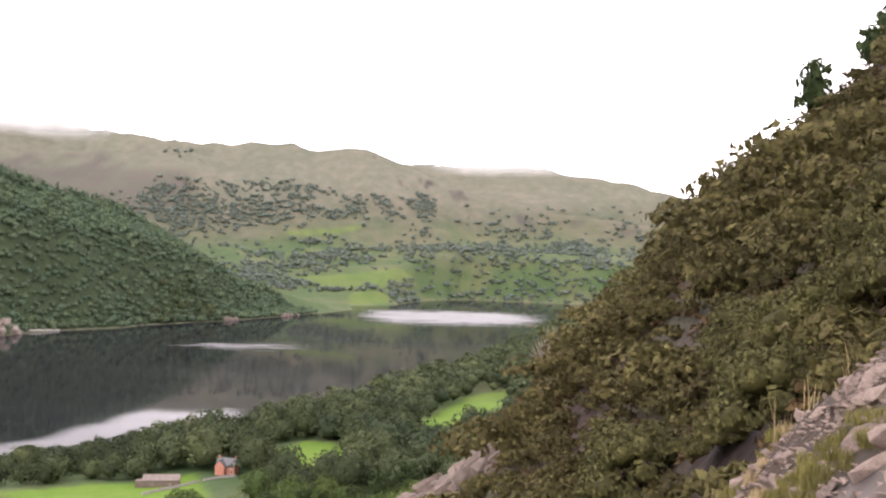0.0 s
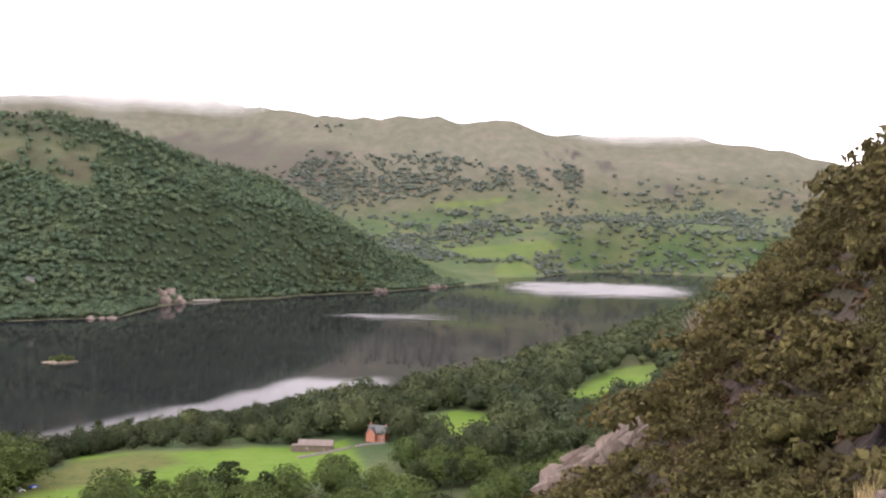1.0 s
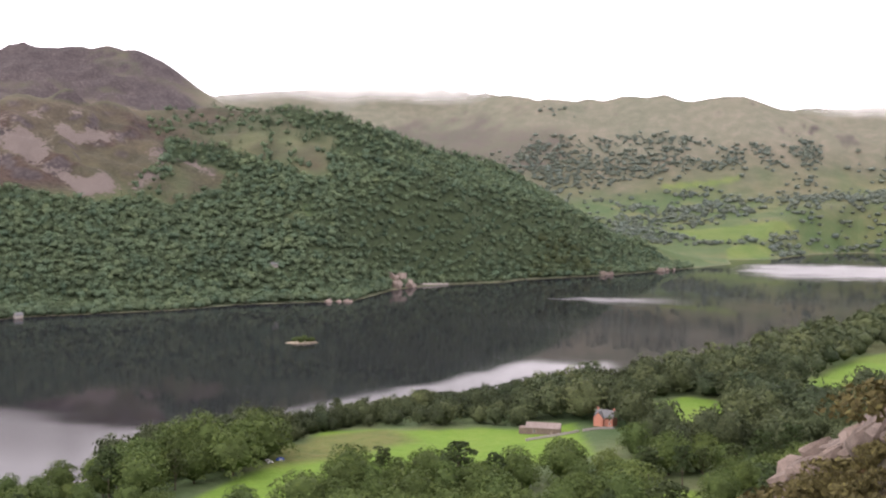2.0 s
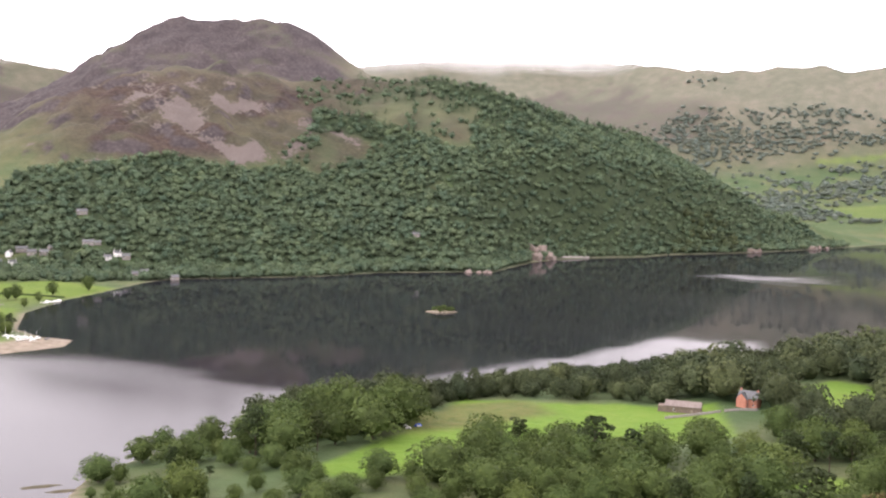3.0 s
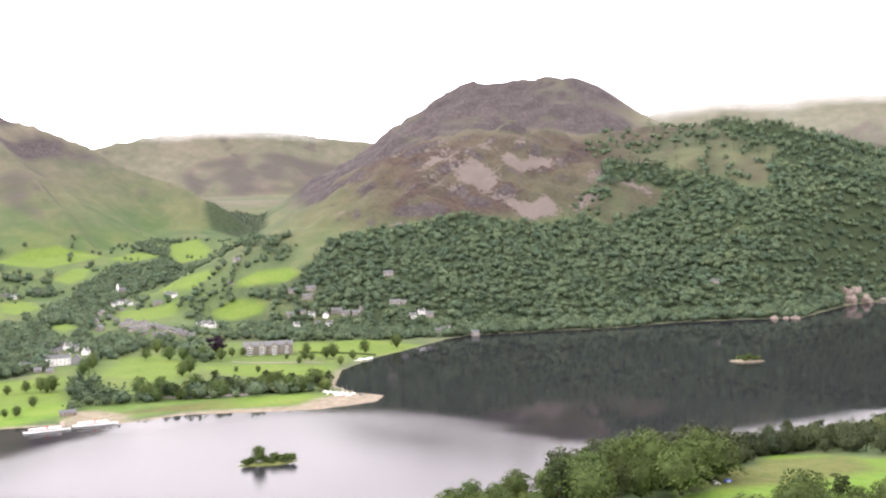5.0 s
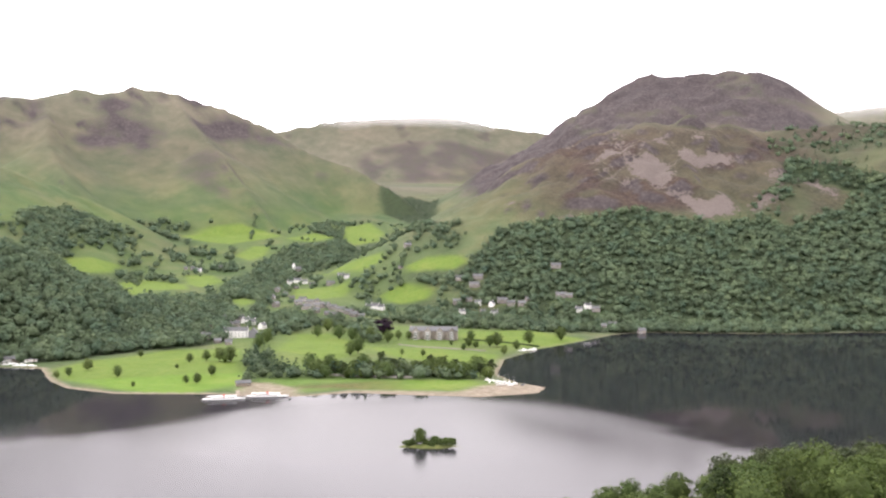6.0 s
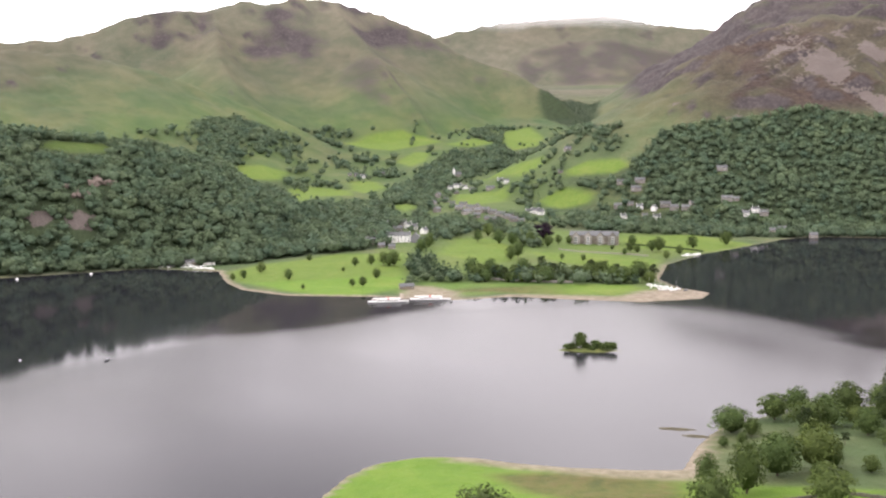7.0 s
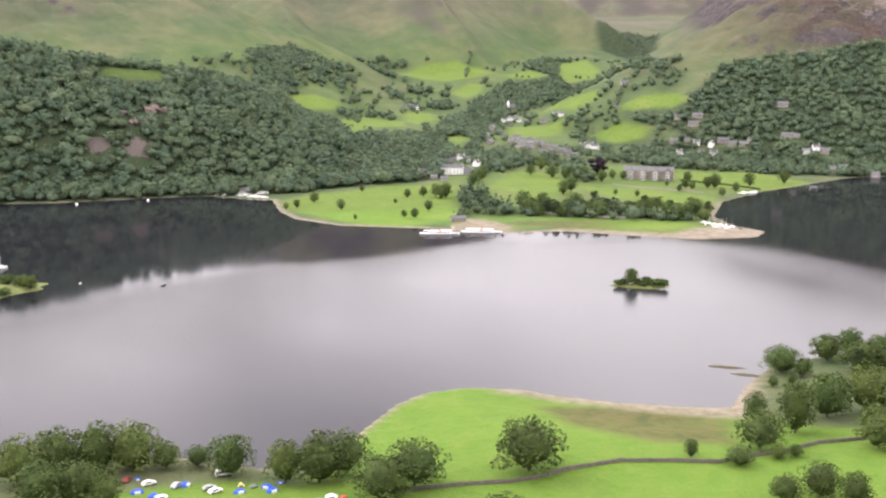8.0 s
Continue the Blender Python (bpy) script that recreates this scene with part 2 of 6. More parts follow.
def leafage(name, dark, mid, light, island=True, tint=0.5, tuft=0.8, speckle=0.75):
    """Leaves: a colour for each clump and each tree, some light let through."""
    m, n, l, sh = material(name)
    geo, info = n.new("ShaderNodeNewGeometry"), n.new("ShaderNodeObjectInfo")
    att = n.new("ShaderNodeAttribute")
    att.attribute_name = "tree"
    a = ramp(n, l, geo.outputs["Random Per Island"], [(0.0, dark), (0.55, mid), (1.0, light)])
    b = ramp(n, l, info.outputs["Random"] if island else att.outputs["Fac"], [(0.0, tuple(c * 0.62 for c in dark)), (0.35, mid), (0.7, tuple(c * 0.9 for c in (mid[0] * 0.8, mid[1], mid[2] * 1.25))), (1.0, light)])
    col = blend(n, l, tint, a, b)
    big = tex_noise(n, l, 45.0, 2.0)
    col = blend(n, l, 0.35, col, ramp(n, l, big, [(0.35, dark), (0.65, light)]))
    # noise that paints shaded gaps between the leaf tufts into the colour
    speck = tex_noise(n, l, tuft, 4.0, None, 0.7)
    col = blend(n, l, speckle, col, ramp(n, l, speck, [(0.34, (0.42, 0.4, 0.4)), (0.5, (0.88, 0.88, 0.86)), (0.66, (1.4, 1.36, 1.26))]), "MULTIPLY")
    l.new(col, sh.inputs["Base Color"])
    relief(n, l, sh, speck, 1.0, tuft * 0.8)
    sh.inputs["Roughness"].default_value = 0.75
    sh.inputs["Specular IOR Level"].default_value = 0.12
    out = n["Material Output"]
    tr, mx = n.new("ShaderNodeBsdfTranslucent"), n.new("ShaderNodeMixShader")
    l.new(col, tr.inputs["Color"])
    mx.inputs["Fac"].default_value = 0.22
    l.new(sh.outputs["BSDF"], mx.inputs[1])
    l.new(tr.outputs["BSDF"], mx.inputs[2])
    l.new(mx.outputs["Shader"], out.inputs["Surface"])
    return m


def ground_material():
    m, n, l, sh = material("land")
    masks = []
    for name in ("cover_a", "cover_b", "cover_c"):
        at, sp = n.new("ShaderNodeAttribute"), n.new("ShaderNodeSeparateColor")
        at.attribute_name = name
        l.new(at.outputs["Color"], sp.inputs["Color"])
        masks += [sp.outputs[k] for k in ("Red", "Green", "Blue")]
    pasture, bracken, scree, sand, moor, woodland, rock, track, damp = masks
    huge, wide, mid, fine = tex_noise(n, l, 320, 5), tex_noise(n, l, 46, 6, None, 0.62), tex_noise(n, l, 7, 5, None, 0.65), tex_noise(n, l, 0.9, 4)
    col = ramp(n, l, wide, [(0.3, (0.036, 0.066, 0.028)), (0.5, (0.062, 0.097, 0.042)), (0.7, (0.1, 0.124, 0.06))])
    col = blend(n, l, 0.4, col, ramp(n, l, huge, [(0.35, (0.038, 0.074, 0.032)), (0.65, (0.105, 0.116, 0.056))]))
    col = blend(n, l, 0.35, col, ramp(n, l, tex_noise(n, l, 130, 6, None, 0.65), [(0.36, (0.036, 0.082, 0.026)), (0.5, (0.085, 0.115, 0.045)), (0.6, (0.17, 0.155, 0.075))]))
    moor_col = ramp(n, l, wide, [(0.28, (0.044, 0.056, 0.034)), (0.48, (0.08, 0.084, 0.054)), (0.68, (0.125, 0.112, 0.078))])
    moor_col = blend(n, l, 0.45, moor_col, ramp(n, l, huge, [(0.35, (0.055, 0.07, 0.042)), (0.65, (0.16, 0.125, 0.095))]))
    col = blend(n, l, moor, col, moor_col)
    # this mask pales the far fells: moor grass plus haze put into the colour
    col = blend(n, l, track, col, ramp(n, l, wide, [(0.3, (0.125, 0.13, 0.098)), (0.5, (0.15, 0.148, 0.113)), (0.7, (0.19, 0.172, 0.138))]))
    brk = ramp(n, l, wide, [(0.3, (0.022, 0.016, 0.016)), (0.46, (0.048, 0.032, 0.028)), (0.6, (0.066, 0.048, 0.034)), (0.75, (0.062, 0.064, 0.033))])
    brk = blend(n, l, 0.5, brk, ramp(n, l, mid, [(0.35, (0.018, 0.014, 0.014)), (0.65, (0.09, 0.066, 0.052))]))
    col = blend(n, l, bracken, col, brk)
    heath = ramp(n, l, mid, [(0.35, (0.022, 0.019, 0.022)), (0.5, (0.052, 0.042, 0.045)), (0.66, (0.105, 0.086, 0.088))])
    heath = blend(n, l, 0.5, heath, ramp(n, l, wide, [(0.35, (0.035, 0.032, 0.032)), (0.65, (0.085, 0.073, 0.07))]))
    crisp = ramp(n, l, calc(n, l, "ADD", rock, calc(n, l, "MULTIPLY", calc(n, l, "SUBTRACT", calc(n, l, "ADD", calc(n, l, "MULTIPLY", wide, 0.6), calc(n, l, "MULTIPLY", mid, 0.4)), 0.5), 1.3)), [(0.25, (0, 0, 0)), (0.75, (1, 1, 1))])
    crisp = blend(n, l, 1.0, crisp, ramp(n, l, rock, [(0.03, (0, 0, 0)), (0.3, (1, 1, 1))]), "MULTIPLY")
    col = blend(n, l, crisp, col, heath)
    col = blend(n, l, woodland, col, ramp(n, l, mid, [(0.3, (0.026, 0.038, 0.02)), (0.7, (0.052, 0.072, 0.034))]))
    field = ramp(n, l, wide, [(0.3, (0.078, 0.16, 0.018)), (0.5, (0.105, 0.2, 0.024)), (0.7, (0.15, 0.218, 0.038))])
    field = blend(n, l, 0.3, field, ramp(n, l, mid, [(0.3, (0.08, 0.14, 0.018)), (0.7, (0.185, 0.22, 0.05))]))
    field = blend(n, l, damp, field, ramp(n, l, mid, [(0.3, (0.055, 0.07, 0.022)), (0.5, (0.1, 0.1, 0.034)), (0.7, (0.125, 0.098, 0.046))]))
    col = blend(n, l, pasture, col, field)
    edge = ramp(n, l, calc(n, l, "ADD", scree, calc(n, l, "MULTIPLY", calc(n, l, "SUBTRACT", calc(n, l, "ADD", calc(n, l, "MULTIPLY", mid, 0.5), calc(n, l, "MULTIPLY", tex_noise(n, l, 24, 5, (1.0, 1.0, 0.35), 0.65), 0.5)), 0.5), 2.2)), [(0.42, (0, 0, 0)), (0.58, (1, 1, 1))])
    edge = blend(n, l, 1.0, edge, ramp(n, l, scree, [(0.05, (0, 0, 0)), (0.3, (1, 1, 1))]), "MULTIPLY")
    stone = ramp(n, l, fine, [(0.3, (0.092, 0.077, 0.07)), (0.7, (0.155, 0.13, 0.118))])
    col = blend(n, l, edge, col, stone)
    col = blend(n, l, sand, col, ramp(n, l, mid, [(0.3, (0.15, 0.125, 0.09)), (0.7, (0.31, 0.262, 0.205))]))
    col = blend(n, l, 0.22, col, ramp(n, l, fine, [(0.3, (0.3, 0.3, 0.3)), (0.7, (1, 1, 1))]), "MULTIPLY")
    l.new(col, sh.inputs["Base Color"])
    sh.inputs["Roughness"].default_value, sh.inputs["Specular IOR Level"].default_value = 0.9, 0.15
    rise = blend(n, l, 0.035, blend(n, l, 0.5, mid, wide), fine)
    relief(n, l, sh, rise, 1.0, 5.0)
    return m


def water_material():
    m, n, l, sh = material("lake_water")
    n.remove(sh)
    ripple = tex_noise(n, l, 3.0, 3.0)
    calm = tex_noise(n, l, 260.0, 5.0, (0.55, 1.6, 1.0))
    swell = tex_noise(n, l, 40.0, 3.0, (0.5, 1.5, 1.0))
    at = n.new("ShaderNodeAttribute")
    at.attribute_name = "wind"
    rg = ramp(n, l, calm, [(0.35, (0.025, 0.025, 0.025)), (0.62, (0.075, 0.075, 0.075))])
    ruffle = n.new("ShaderNodeAttribute")
    ruffle.attribute_name = "breeze"
    rg = blend(n, l, ruffle.outputs["Fac"], rg, (0.27, 0.27, 0.27))
    streak = tex_noise(n, l, 70.0, 5.0, (0.35, 3.0, 1.0), 0.6)
    gust = ramp(n, l, calc(n, l, "ADD", at.outputs["Fac"], calc(n, l, "MULTIPLY", calc(n, l, "SUBTRACT", streak, 0.5), 1.5)), [(0.3, (0, 0, 0)), (1.1, (1, 1, 1))])
    rg = blend(n, l, gust, rg, ramp(n, l, swell, [(0.3, (0.3, 0.3, 0.3)), (0.6, (0.6, 0.6, 0.6))]))
    deep, gloss, both, fr = n.new("ShaderNodeBsdfDiffuse"), n.new("ShaderNodeBsdfGlossy"), n.new("ShaderNodeMixShader"), n.new("ShaderNodeFresnel")
    deep.inputs["Color"].default_value, gloss.inputs["Color"].default_value, fr.inputs["IOR"].default_value = (0.012, 0.0125, 0.016, 1), (0.985, 0.98, 0.985, 1), 1.33
    bump = n.new("ShaderNodeBump")
    bump.inputs["Strength"].default_value, bump.inputs["Distance"].default_value = 0.05, 0.1
    l.new(ripple, bump.inputs["Height"])
    l.new(bump.outputs["Normal"], gloss.inputs["Normal"])
    l.new(rg, gloss.inputs["Roughness"])
    share = blend(n, l, gust, (0.74, 0.74, 0.74), (0.5, 0.5, 0.5))
    l.new(calc(n, l, "MULTIPLY", fr.outputs["Fac"], share), both.inputs["Fac"])
    l.new(deep.outputs["BSDF"], both.inputs[1])
    l.new(gloss.outputs["BSDF"], both.inputs[2])
    l.new(both.outputs["Shader"], n["Material Output"].inputs["Surface"])
    return m


LAND, WATER = ground_material(), water_material()
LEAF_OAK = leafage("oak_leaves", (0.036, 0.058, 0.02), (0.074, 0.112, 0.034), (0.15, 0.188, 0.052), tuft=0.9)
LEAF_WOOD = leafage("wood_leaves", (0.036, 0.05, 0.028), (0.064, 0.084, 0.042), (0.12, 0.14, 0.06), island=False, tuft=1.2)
# lighter and bluer than the near wood: some haze is put into the colour
LEAF_FAR_HAZED = leafage("hazed_far_wood_leaves", (0.07, 0.102, 0.064), (0.104, 0.15, 0.09), (0.162, 0.208, 0.112), island=False, tint=0.72, tuft=2.6, speckle=0.55)
# palest leaves, with weak speckle: distance haze painted into the colour
LEAF_HAZED = leafage("haze_paled_leaves", (0.125, 0.15, 0.125), (0.148, 0.178, 0.145), (0.175, 0.205, 0.158), island=False, tuft=9.0, speckle=0.2)
LEAF_PINE = leafage("pine_needles", (0.02, 0.035, 0.014), (0.035, 0.055, 0.02), (0.07, 0.085, 0.03))
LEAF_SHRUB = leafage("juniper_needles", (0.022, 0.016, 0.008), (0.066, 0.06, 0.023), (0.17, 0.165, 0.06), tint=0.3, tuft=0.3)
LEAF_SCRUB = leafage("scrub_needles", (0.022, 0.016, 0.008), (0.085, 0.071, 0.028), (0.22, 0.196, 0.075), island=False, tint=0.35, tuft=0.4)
LEAF_HEATH = leafage("heath_leaves", (0.045, 0.027, 0.014), (0.085, 0.056, 0.026), (0.16, 0.105, 0.046), island=False, tint=0.5, tuft=0.12)
LEAF_CONIFER = leafage("conifer_needles", (0.028, 0.05, 0.03), (0.045, 0.075, 0.044), (0.072, 0.108, 0.058), island=False, tuft=2.0)
LEAF_COPPER = leafage("copper_beech_leaves", (0.015, 0.010, 0.016), (0.028, 0.016, 0.026), (0.05, 0.026, 0.038))
BARK = plain("bark", (0.05, 0.04, 0.03), (0.13, 0.105, 0.08), 0.5, 0.9, 0.5)
ROCK = plain("pale_rock", (0.1, 0.074, 0.062), (0.40, 0.305, 0.255), 0.2, 0.9, 1.0, vary=0.22, detail=7.0)
DARKROCK = plain("lichened_rock", (0.05, 0.04, 0.034), (0.2, 0.155, 0.13), 0.5, 0.9, 1.0, vary=0.25, detail=7.0)
CRAG = plain("shore_crag", (0.085, 0.07, 0.06), (0.22, 0.178, 0.152), 4.0, 0.9, 0.7, vary=0.2)


# ---- mesh helpers ----
def mesh_of(name, V, F, mat, attr=None, smooth=False):
    """A mesh from arrays of corners and of faces with equally many sides; attr: name and a value for each corner."""
    me = bpy.data.meshes.new(name)
    V, F = np.asarray(V, np.float32), np.asarray(F, np.int32)
    me.vertices.add(len(V))
    me.vertices.foreach_set("co", V.ravel())
    me.loops.add(F.size)
    me.loops.foreach_set("vertex_index", F.ravel())
    me.polygons.add(len(F))
    me.polygons.foreach_set("loop_start", np.arange(0, F.size, F.shape[1], dtype=np.int32))
    me.update(calc_edges=True)
    if attr:
        at = me.attributes.new(attr[0], "FLOAT", "POINT")
        at.data.foreach_set("value", np.asarray(attr[1], np.float32))
    if smooth:
        me.polygons.foreach_set("use_smooth", np.ones(len(F), bool))
    me.materials.append(mat)
    return me


def part(name, bm, mat, parent=None, label=""):
    """Links a bmesh or a ready mesh as one object under its thing."""
    if isinstance(bm, bpy.types.Mesh):
        me = bm
    else:
        me = bpy.data.meshes.new(name)
        bm.to_mesh(me)
        bm.free()
        me.materials.append(mat)
    ob = new(name, me)
    if parent is not None:
        ob.parent = parent
    return tagged(ob, label) if label else ob


def thing(name, label, category, group="", at=None):
    ob = new(name)
    if at is not None:
        ob.matrix_basis = at
    return tagged(ob, label, category, group)


# ---- the land: one sheet, finer towards the viewpoint ----
def lines(stops):
    """Grid lines: (from, to, spacing at the start, spacing at the end)."""
    out = []
    for a, b, s0, s1 in stops:
        k = max(2, int(round((b - a) / (0.5 * (s0 + s1)))))
        u = np.linspace(0, 1, k, endpoint=False)
        out.append(a + (b - a) * (s0 * u + 0.5 * (s1 - s0) * u * u) / (0.5 * (s0 + s1)))
    return np.append(np.concatenate(out), stops[-1][1])


GX = lines([(-4980, -2200, 34, 16), (-2200, -600, 9.5, 7.5), (-600, -60, 6, 3.5), (-60, -8, 3, 1.2), (-8, 16, 0.8, 0.8), (16, 60, 1.4, 2.5), (60, 400, 4, 25), (400, 2600, 40, 90)])
GY = lines([(-1500, -300, 60, 20), (-300, -15, 14, 2), (-15, 30, 1.0, 1.0), (30, 130, 1.6, 2.5), (130, 900, 4.5, 9), (900, 2300, 8, 10), (2300, 4980, 11, 34)])
X, Y = np.meshgrid(GX, GY)
Z = height(X, Y)


def area(pts, x, y, soft=6.0):
    """1 inside an outline of bearings and distances, 0 outside."""
    return 1 - step(-soft, soft, poly_sd(np.array([bear(a, d) for a, d in pts]), x, y))


FIELDS = [
    [(37.5, 420), (33.3, 412), (31, 420), (28.1, 448), (25, 462), (23, 466), (19.2, 448), (17.7, 456), (15.9, 490), (12.3, 508), (13.5, 590), (16.2, 572), (19.2, 575), (23, 570), (24.3, 583), (28, 590), (29, 540), (30.9, 562), (30.9, 492)],
    [(1.6, 754), (-1.6, 934), (-3.9, 992), (-4.0, 895), (-1.7, 770), (1.1, 690)],
    [(9.6, 655), (7.5, 698), (4.8, 675), (5.0, 605), (7.5, 600)],
    [(10, 428), (8.1, 448), (6.5, 449), (5.8, 420)],
    [(80, 268), (71, 366), (68.3, 397), (65.6, 404), (60, 395), (50.8, 393), (46, 372), (40, 372), (38, 330), (42, 250), (60, 235), (75, 240)],
    [(88, 285), (88, 308), (80, 312), (74, 300), (72, 270), (80, 265)],
    [(76.3, 980), (74.4, 1019), (70.2, 1059), (66.3, 1057), (66.2, 841), (69.9, 803), (73.1, 842), (76.0, 915)],
    [(64.7, 1026), (63.4, 1147), (61.5, 1162), (59.6, 1083), (59.9, 988), (61.5, 956)],
    [(59.6, 1068), (55.8, 1060), (51.8, 1030), (52.2, 960), (54.6, 958), (58, 990)],
    [(54.3, 1210), (50.1, 1250), (46.5, 1180), (48.5, 1110), (49.8, 1095), (54.0, 1111)],
    [(65.2, 815), (62, 835), (58, 850), (53.5, 860), (52.5, 830), (54, 802), (57.5, 802), (61, 814)],
    [(63.7, 1580), (62.5, 1665), (60.4, 1635), (60.6, 1535), (62.9, 1515)],
]
FIELDS_HIGH = [
    [(75.8, 1879), (74.3, 1915), (72.8, 1906), (73.3, 1846), (74.9, 1818)], [(72.9, 1785), (71.8, 1825), (69.4, 1741), (69.2, 1648), (71.1, 1656), (72.1, 1576), (72.9, 1664)],
    [(69.7, 2375), (67.9, 2415), (66.4, 2447), (65.1, 2415), (64.1, 2363), (65.4, 2307), (67.0, 2255), (68.6, 2303)], [(66.8, 2123), (65.7, 2231), (64.8, 2215), (65.1, 2119), (66.0, 2042)],
    [(64.1, 2327), (62.3, 2395), (61.2, 2339), (62.6, 2279)], [(60.7, 2487), (59.2, 2575), (58.4, 2403), (58.8, 2291), (60.1, 2235), (60.7, 2327)],
    [(62.1, 1901), (60.3, 1786), (58.5, 1707), (58.3, 1659), (59.7, 1650), (61.6, 1789)], [(63.5, 1640), (61.9, 1676), (60.3, 1592), (60.6, 1556), (62.2, 1495), (63.5, 1507)],
    [(58.7, 1516), (57.2, 1525), (55.6, 1472), (55.9, 1452), (57.5, 1459), (58.4, 1483)], [(57.2, 1582), (56.0, 1579), (54.2, 1551), (53.6, 1522), (54.5, 1514), (56.3, 1542), (57.1, 1558)],
    [(69.4, 1877), (67.9, 1881), (67.3, 1761), (68.6, 1672), (69.4, 1741)], [(67.3, 1487), (66.2, 1520), (65.5, 1467), (66.3, 1419)],
    [(5.3, 2875), (2.9, 3010), (3.1, 2830), (5.2, 2740)], [(8.9, 3685), (4.6, 3790), (4.7, 3745), (8.8, 3645)], [(8.4, 3110), (4.6, 3170), (1.7, 3275), (3.3, 3030), (6.1, 2925)],
]
KNOLL = [(86.0, 1268), (85.0, 1285), (83.4, 1290), (82.2, 1285), (82.5, 1262), (84.2, 1255)]
SCARS = [[(86.7, 1100), (86.0, 1125), (85.3, 1100)], [(84.6, 1098), (83.9, 1132), (83.2, 1098)], [(85.0, 1152), (84.7, 1172), (83.9, 1135)], [(83.6, 1178), (83.3, 1192), (82.3, 1190), (82.4, 1176)], KNOLL]
PASTURE = np.zeros_like(X)
for pts in FIELDS:
    PASTURE = np.maximum(PASTURE, area(pts, X, Y, 3.0 if pts[0][1] < 700 else 8.0))
for pts in FIELDS_HIGH:
    PASTURE = np.maximum(PASTURE, (0.5 if pts[0][0] < 20 else 1.0) * area(pts, X, Y, 6.0))
PASTURE = np.maximum(PASTURE, 0.55 * area(KNOLL, X, Y, 8.0))
SD = poly_sd(SHORE_XY, X, Y)
DIST, BEARING = np.hypot(X, Y), np.degrees(np.arctan2(-X, Y))
NOISE_A, NOISE_B = fbm(X, Y, 300, 4, 31), fbm(X, Y, 90, 4, 41)


GROVES = [
    ([(77.6, 1345), (77.7, 2090), (75.6, 2060), (75.2, 1820), (74.6, 1640), (72.6, 1560), (70.5, 1560), (67.7, 1480), (66.4, 1530), (65.1, 1400), (65.1, 1210), (67.7, 1220), (69.0, 1140), (69.6, 1095), (72.1, 1072), (75.8, 1080)], 1.0),
    ([(67.7, 1595), (65.1, 2030), (63.2, 2280), (58.4, 2310), (58.7, 2120), (61.2, 1985), (63.2, 1845), (64.6, 1660), (64.6, 1435), (66.4, 1375)], 0.85),
    ([(58.8, 2800), (57.1, 3150), (55.3, 2950), (55.5, 2600), (57.1, 2575), (58.4, 2725)], 1.0),
    ([(62.7, 2475), (61.9, 2570), (60.6, 2315), (61.9, 2350)], 1.0), ([(78.2, 2065), (75.0, 2195), (73.2, 2160), (73.5, 2085), (75.9, 2025)], 1.0),
    ([(65.8, 1010), (63.2, 1000), (61.3, 920), (59.3, 890), (59.3, 855), (62.6, 860), (65.2, 865), (66.1, 845), (66.4, 960)], 0.95),
    ([(65.1, 1315), (62.5, 1350), (60.0, 1330), (59.0, 1225), (60.0, 1160), (61.9, 1210), (64.5, 1120), (65.5, 1025), (65.6, 1210)], 0.6),
    ([(60.3, 1165), (58.7, 1160), (57.9, 1120), (58.9, 1090), (60.0, 1110)], 0.7), ([(57.7, 935), (53.9, 905), (53.0, 862), (57.4, 848), (59.5, 870)], 0.95),
    ([(59.0, 1475), (53.6, 1460), (48.9, 1395), (45.5, 1365), (47.3, 1290), (54.8, 1255), (57.7, 1275)], 0.6),
    ([(57.2, 1515), (57.1, 1590), (53.9, 1520), (51.7, 1565), (48.0, 1585), (47.3, 1385), (53.6, 1445)], 0.7),
]
# Village houses: bearing, distance, kind, turn.
STREET = [(64.4, 1600, 2, 70), (64.7, 1490, 2, 75), (64.5, 1415, 1, 60), (64.0, 1545, 1, 65), (63.7, 1715, 0, 20), (63.3, 1745, 4, 10), (62.9, 1725, 0, 0), (62.45, 1685, 1, -10), (61.45, 1670, 2, 5), (60.9, 1690, 0, 5), (60.55, 1660, 0, 0), (63.4, 1645, 3, 30),
          (63.0, 1470, 1, -30), (62.56, 1435, 2, -35), (62.15, 1405, 1, -30), (61.75, 1410, 2, -35), (61.3, 1392, 1, -30), (60.85, 1372, 2, -35), (60.4, 1350, 2, -40), (62.3, 1355, 1, 20), (61.65, 1340, 3, 10), (61.2, 1320, 1, -20), (62.8, 1390, 2, 30), (63.25, 1435, 1, 10),
          (60.1, 1325, 1, -30), (59.7, 1318, 3, 0), (58.9, 1410, 4, 5), (59.3, 1402, 0, 30), (58.6, 1400, 0, -20), (63.6, 1500, 3, 0), (62.2, 1460, 3, 60)]
EDGE = [(54.3, 1420, 1, 0), (53.6, 1420, 3, 20), (53.1, 1408, 0, 0), (52.3, 1400, 0, 70), (52.15, 1378, 0, 10), (51.7, 1405, 2, 0), (51.2, 1395, 1, -10), (50.6, 1390, 1, 0), (50.25, 1400, 3, 30), (54.0, 1388, 0, 40), (52.8, 1388, 3, 10), (53.3, 1452, 2, 5), (53.1, 1470, 2, 0), (48.7, 1470, 2, 0),
        (48.4, 1400, 2, 5), (47.9, 1400, 3, 0), (46.9, 1375, 0, 20), (46.45, 1370, 1, 0), (47.4, 1368, 0, 10), (46.0, 1312, 3, 10), (45.5, 1322, 1, 0), (54.15, 1478, 1, 0), (57.1, 1655, 1, 20), (57.5, 1580, 3, 0), (30.5, 1525, 1, 0)]
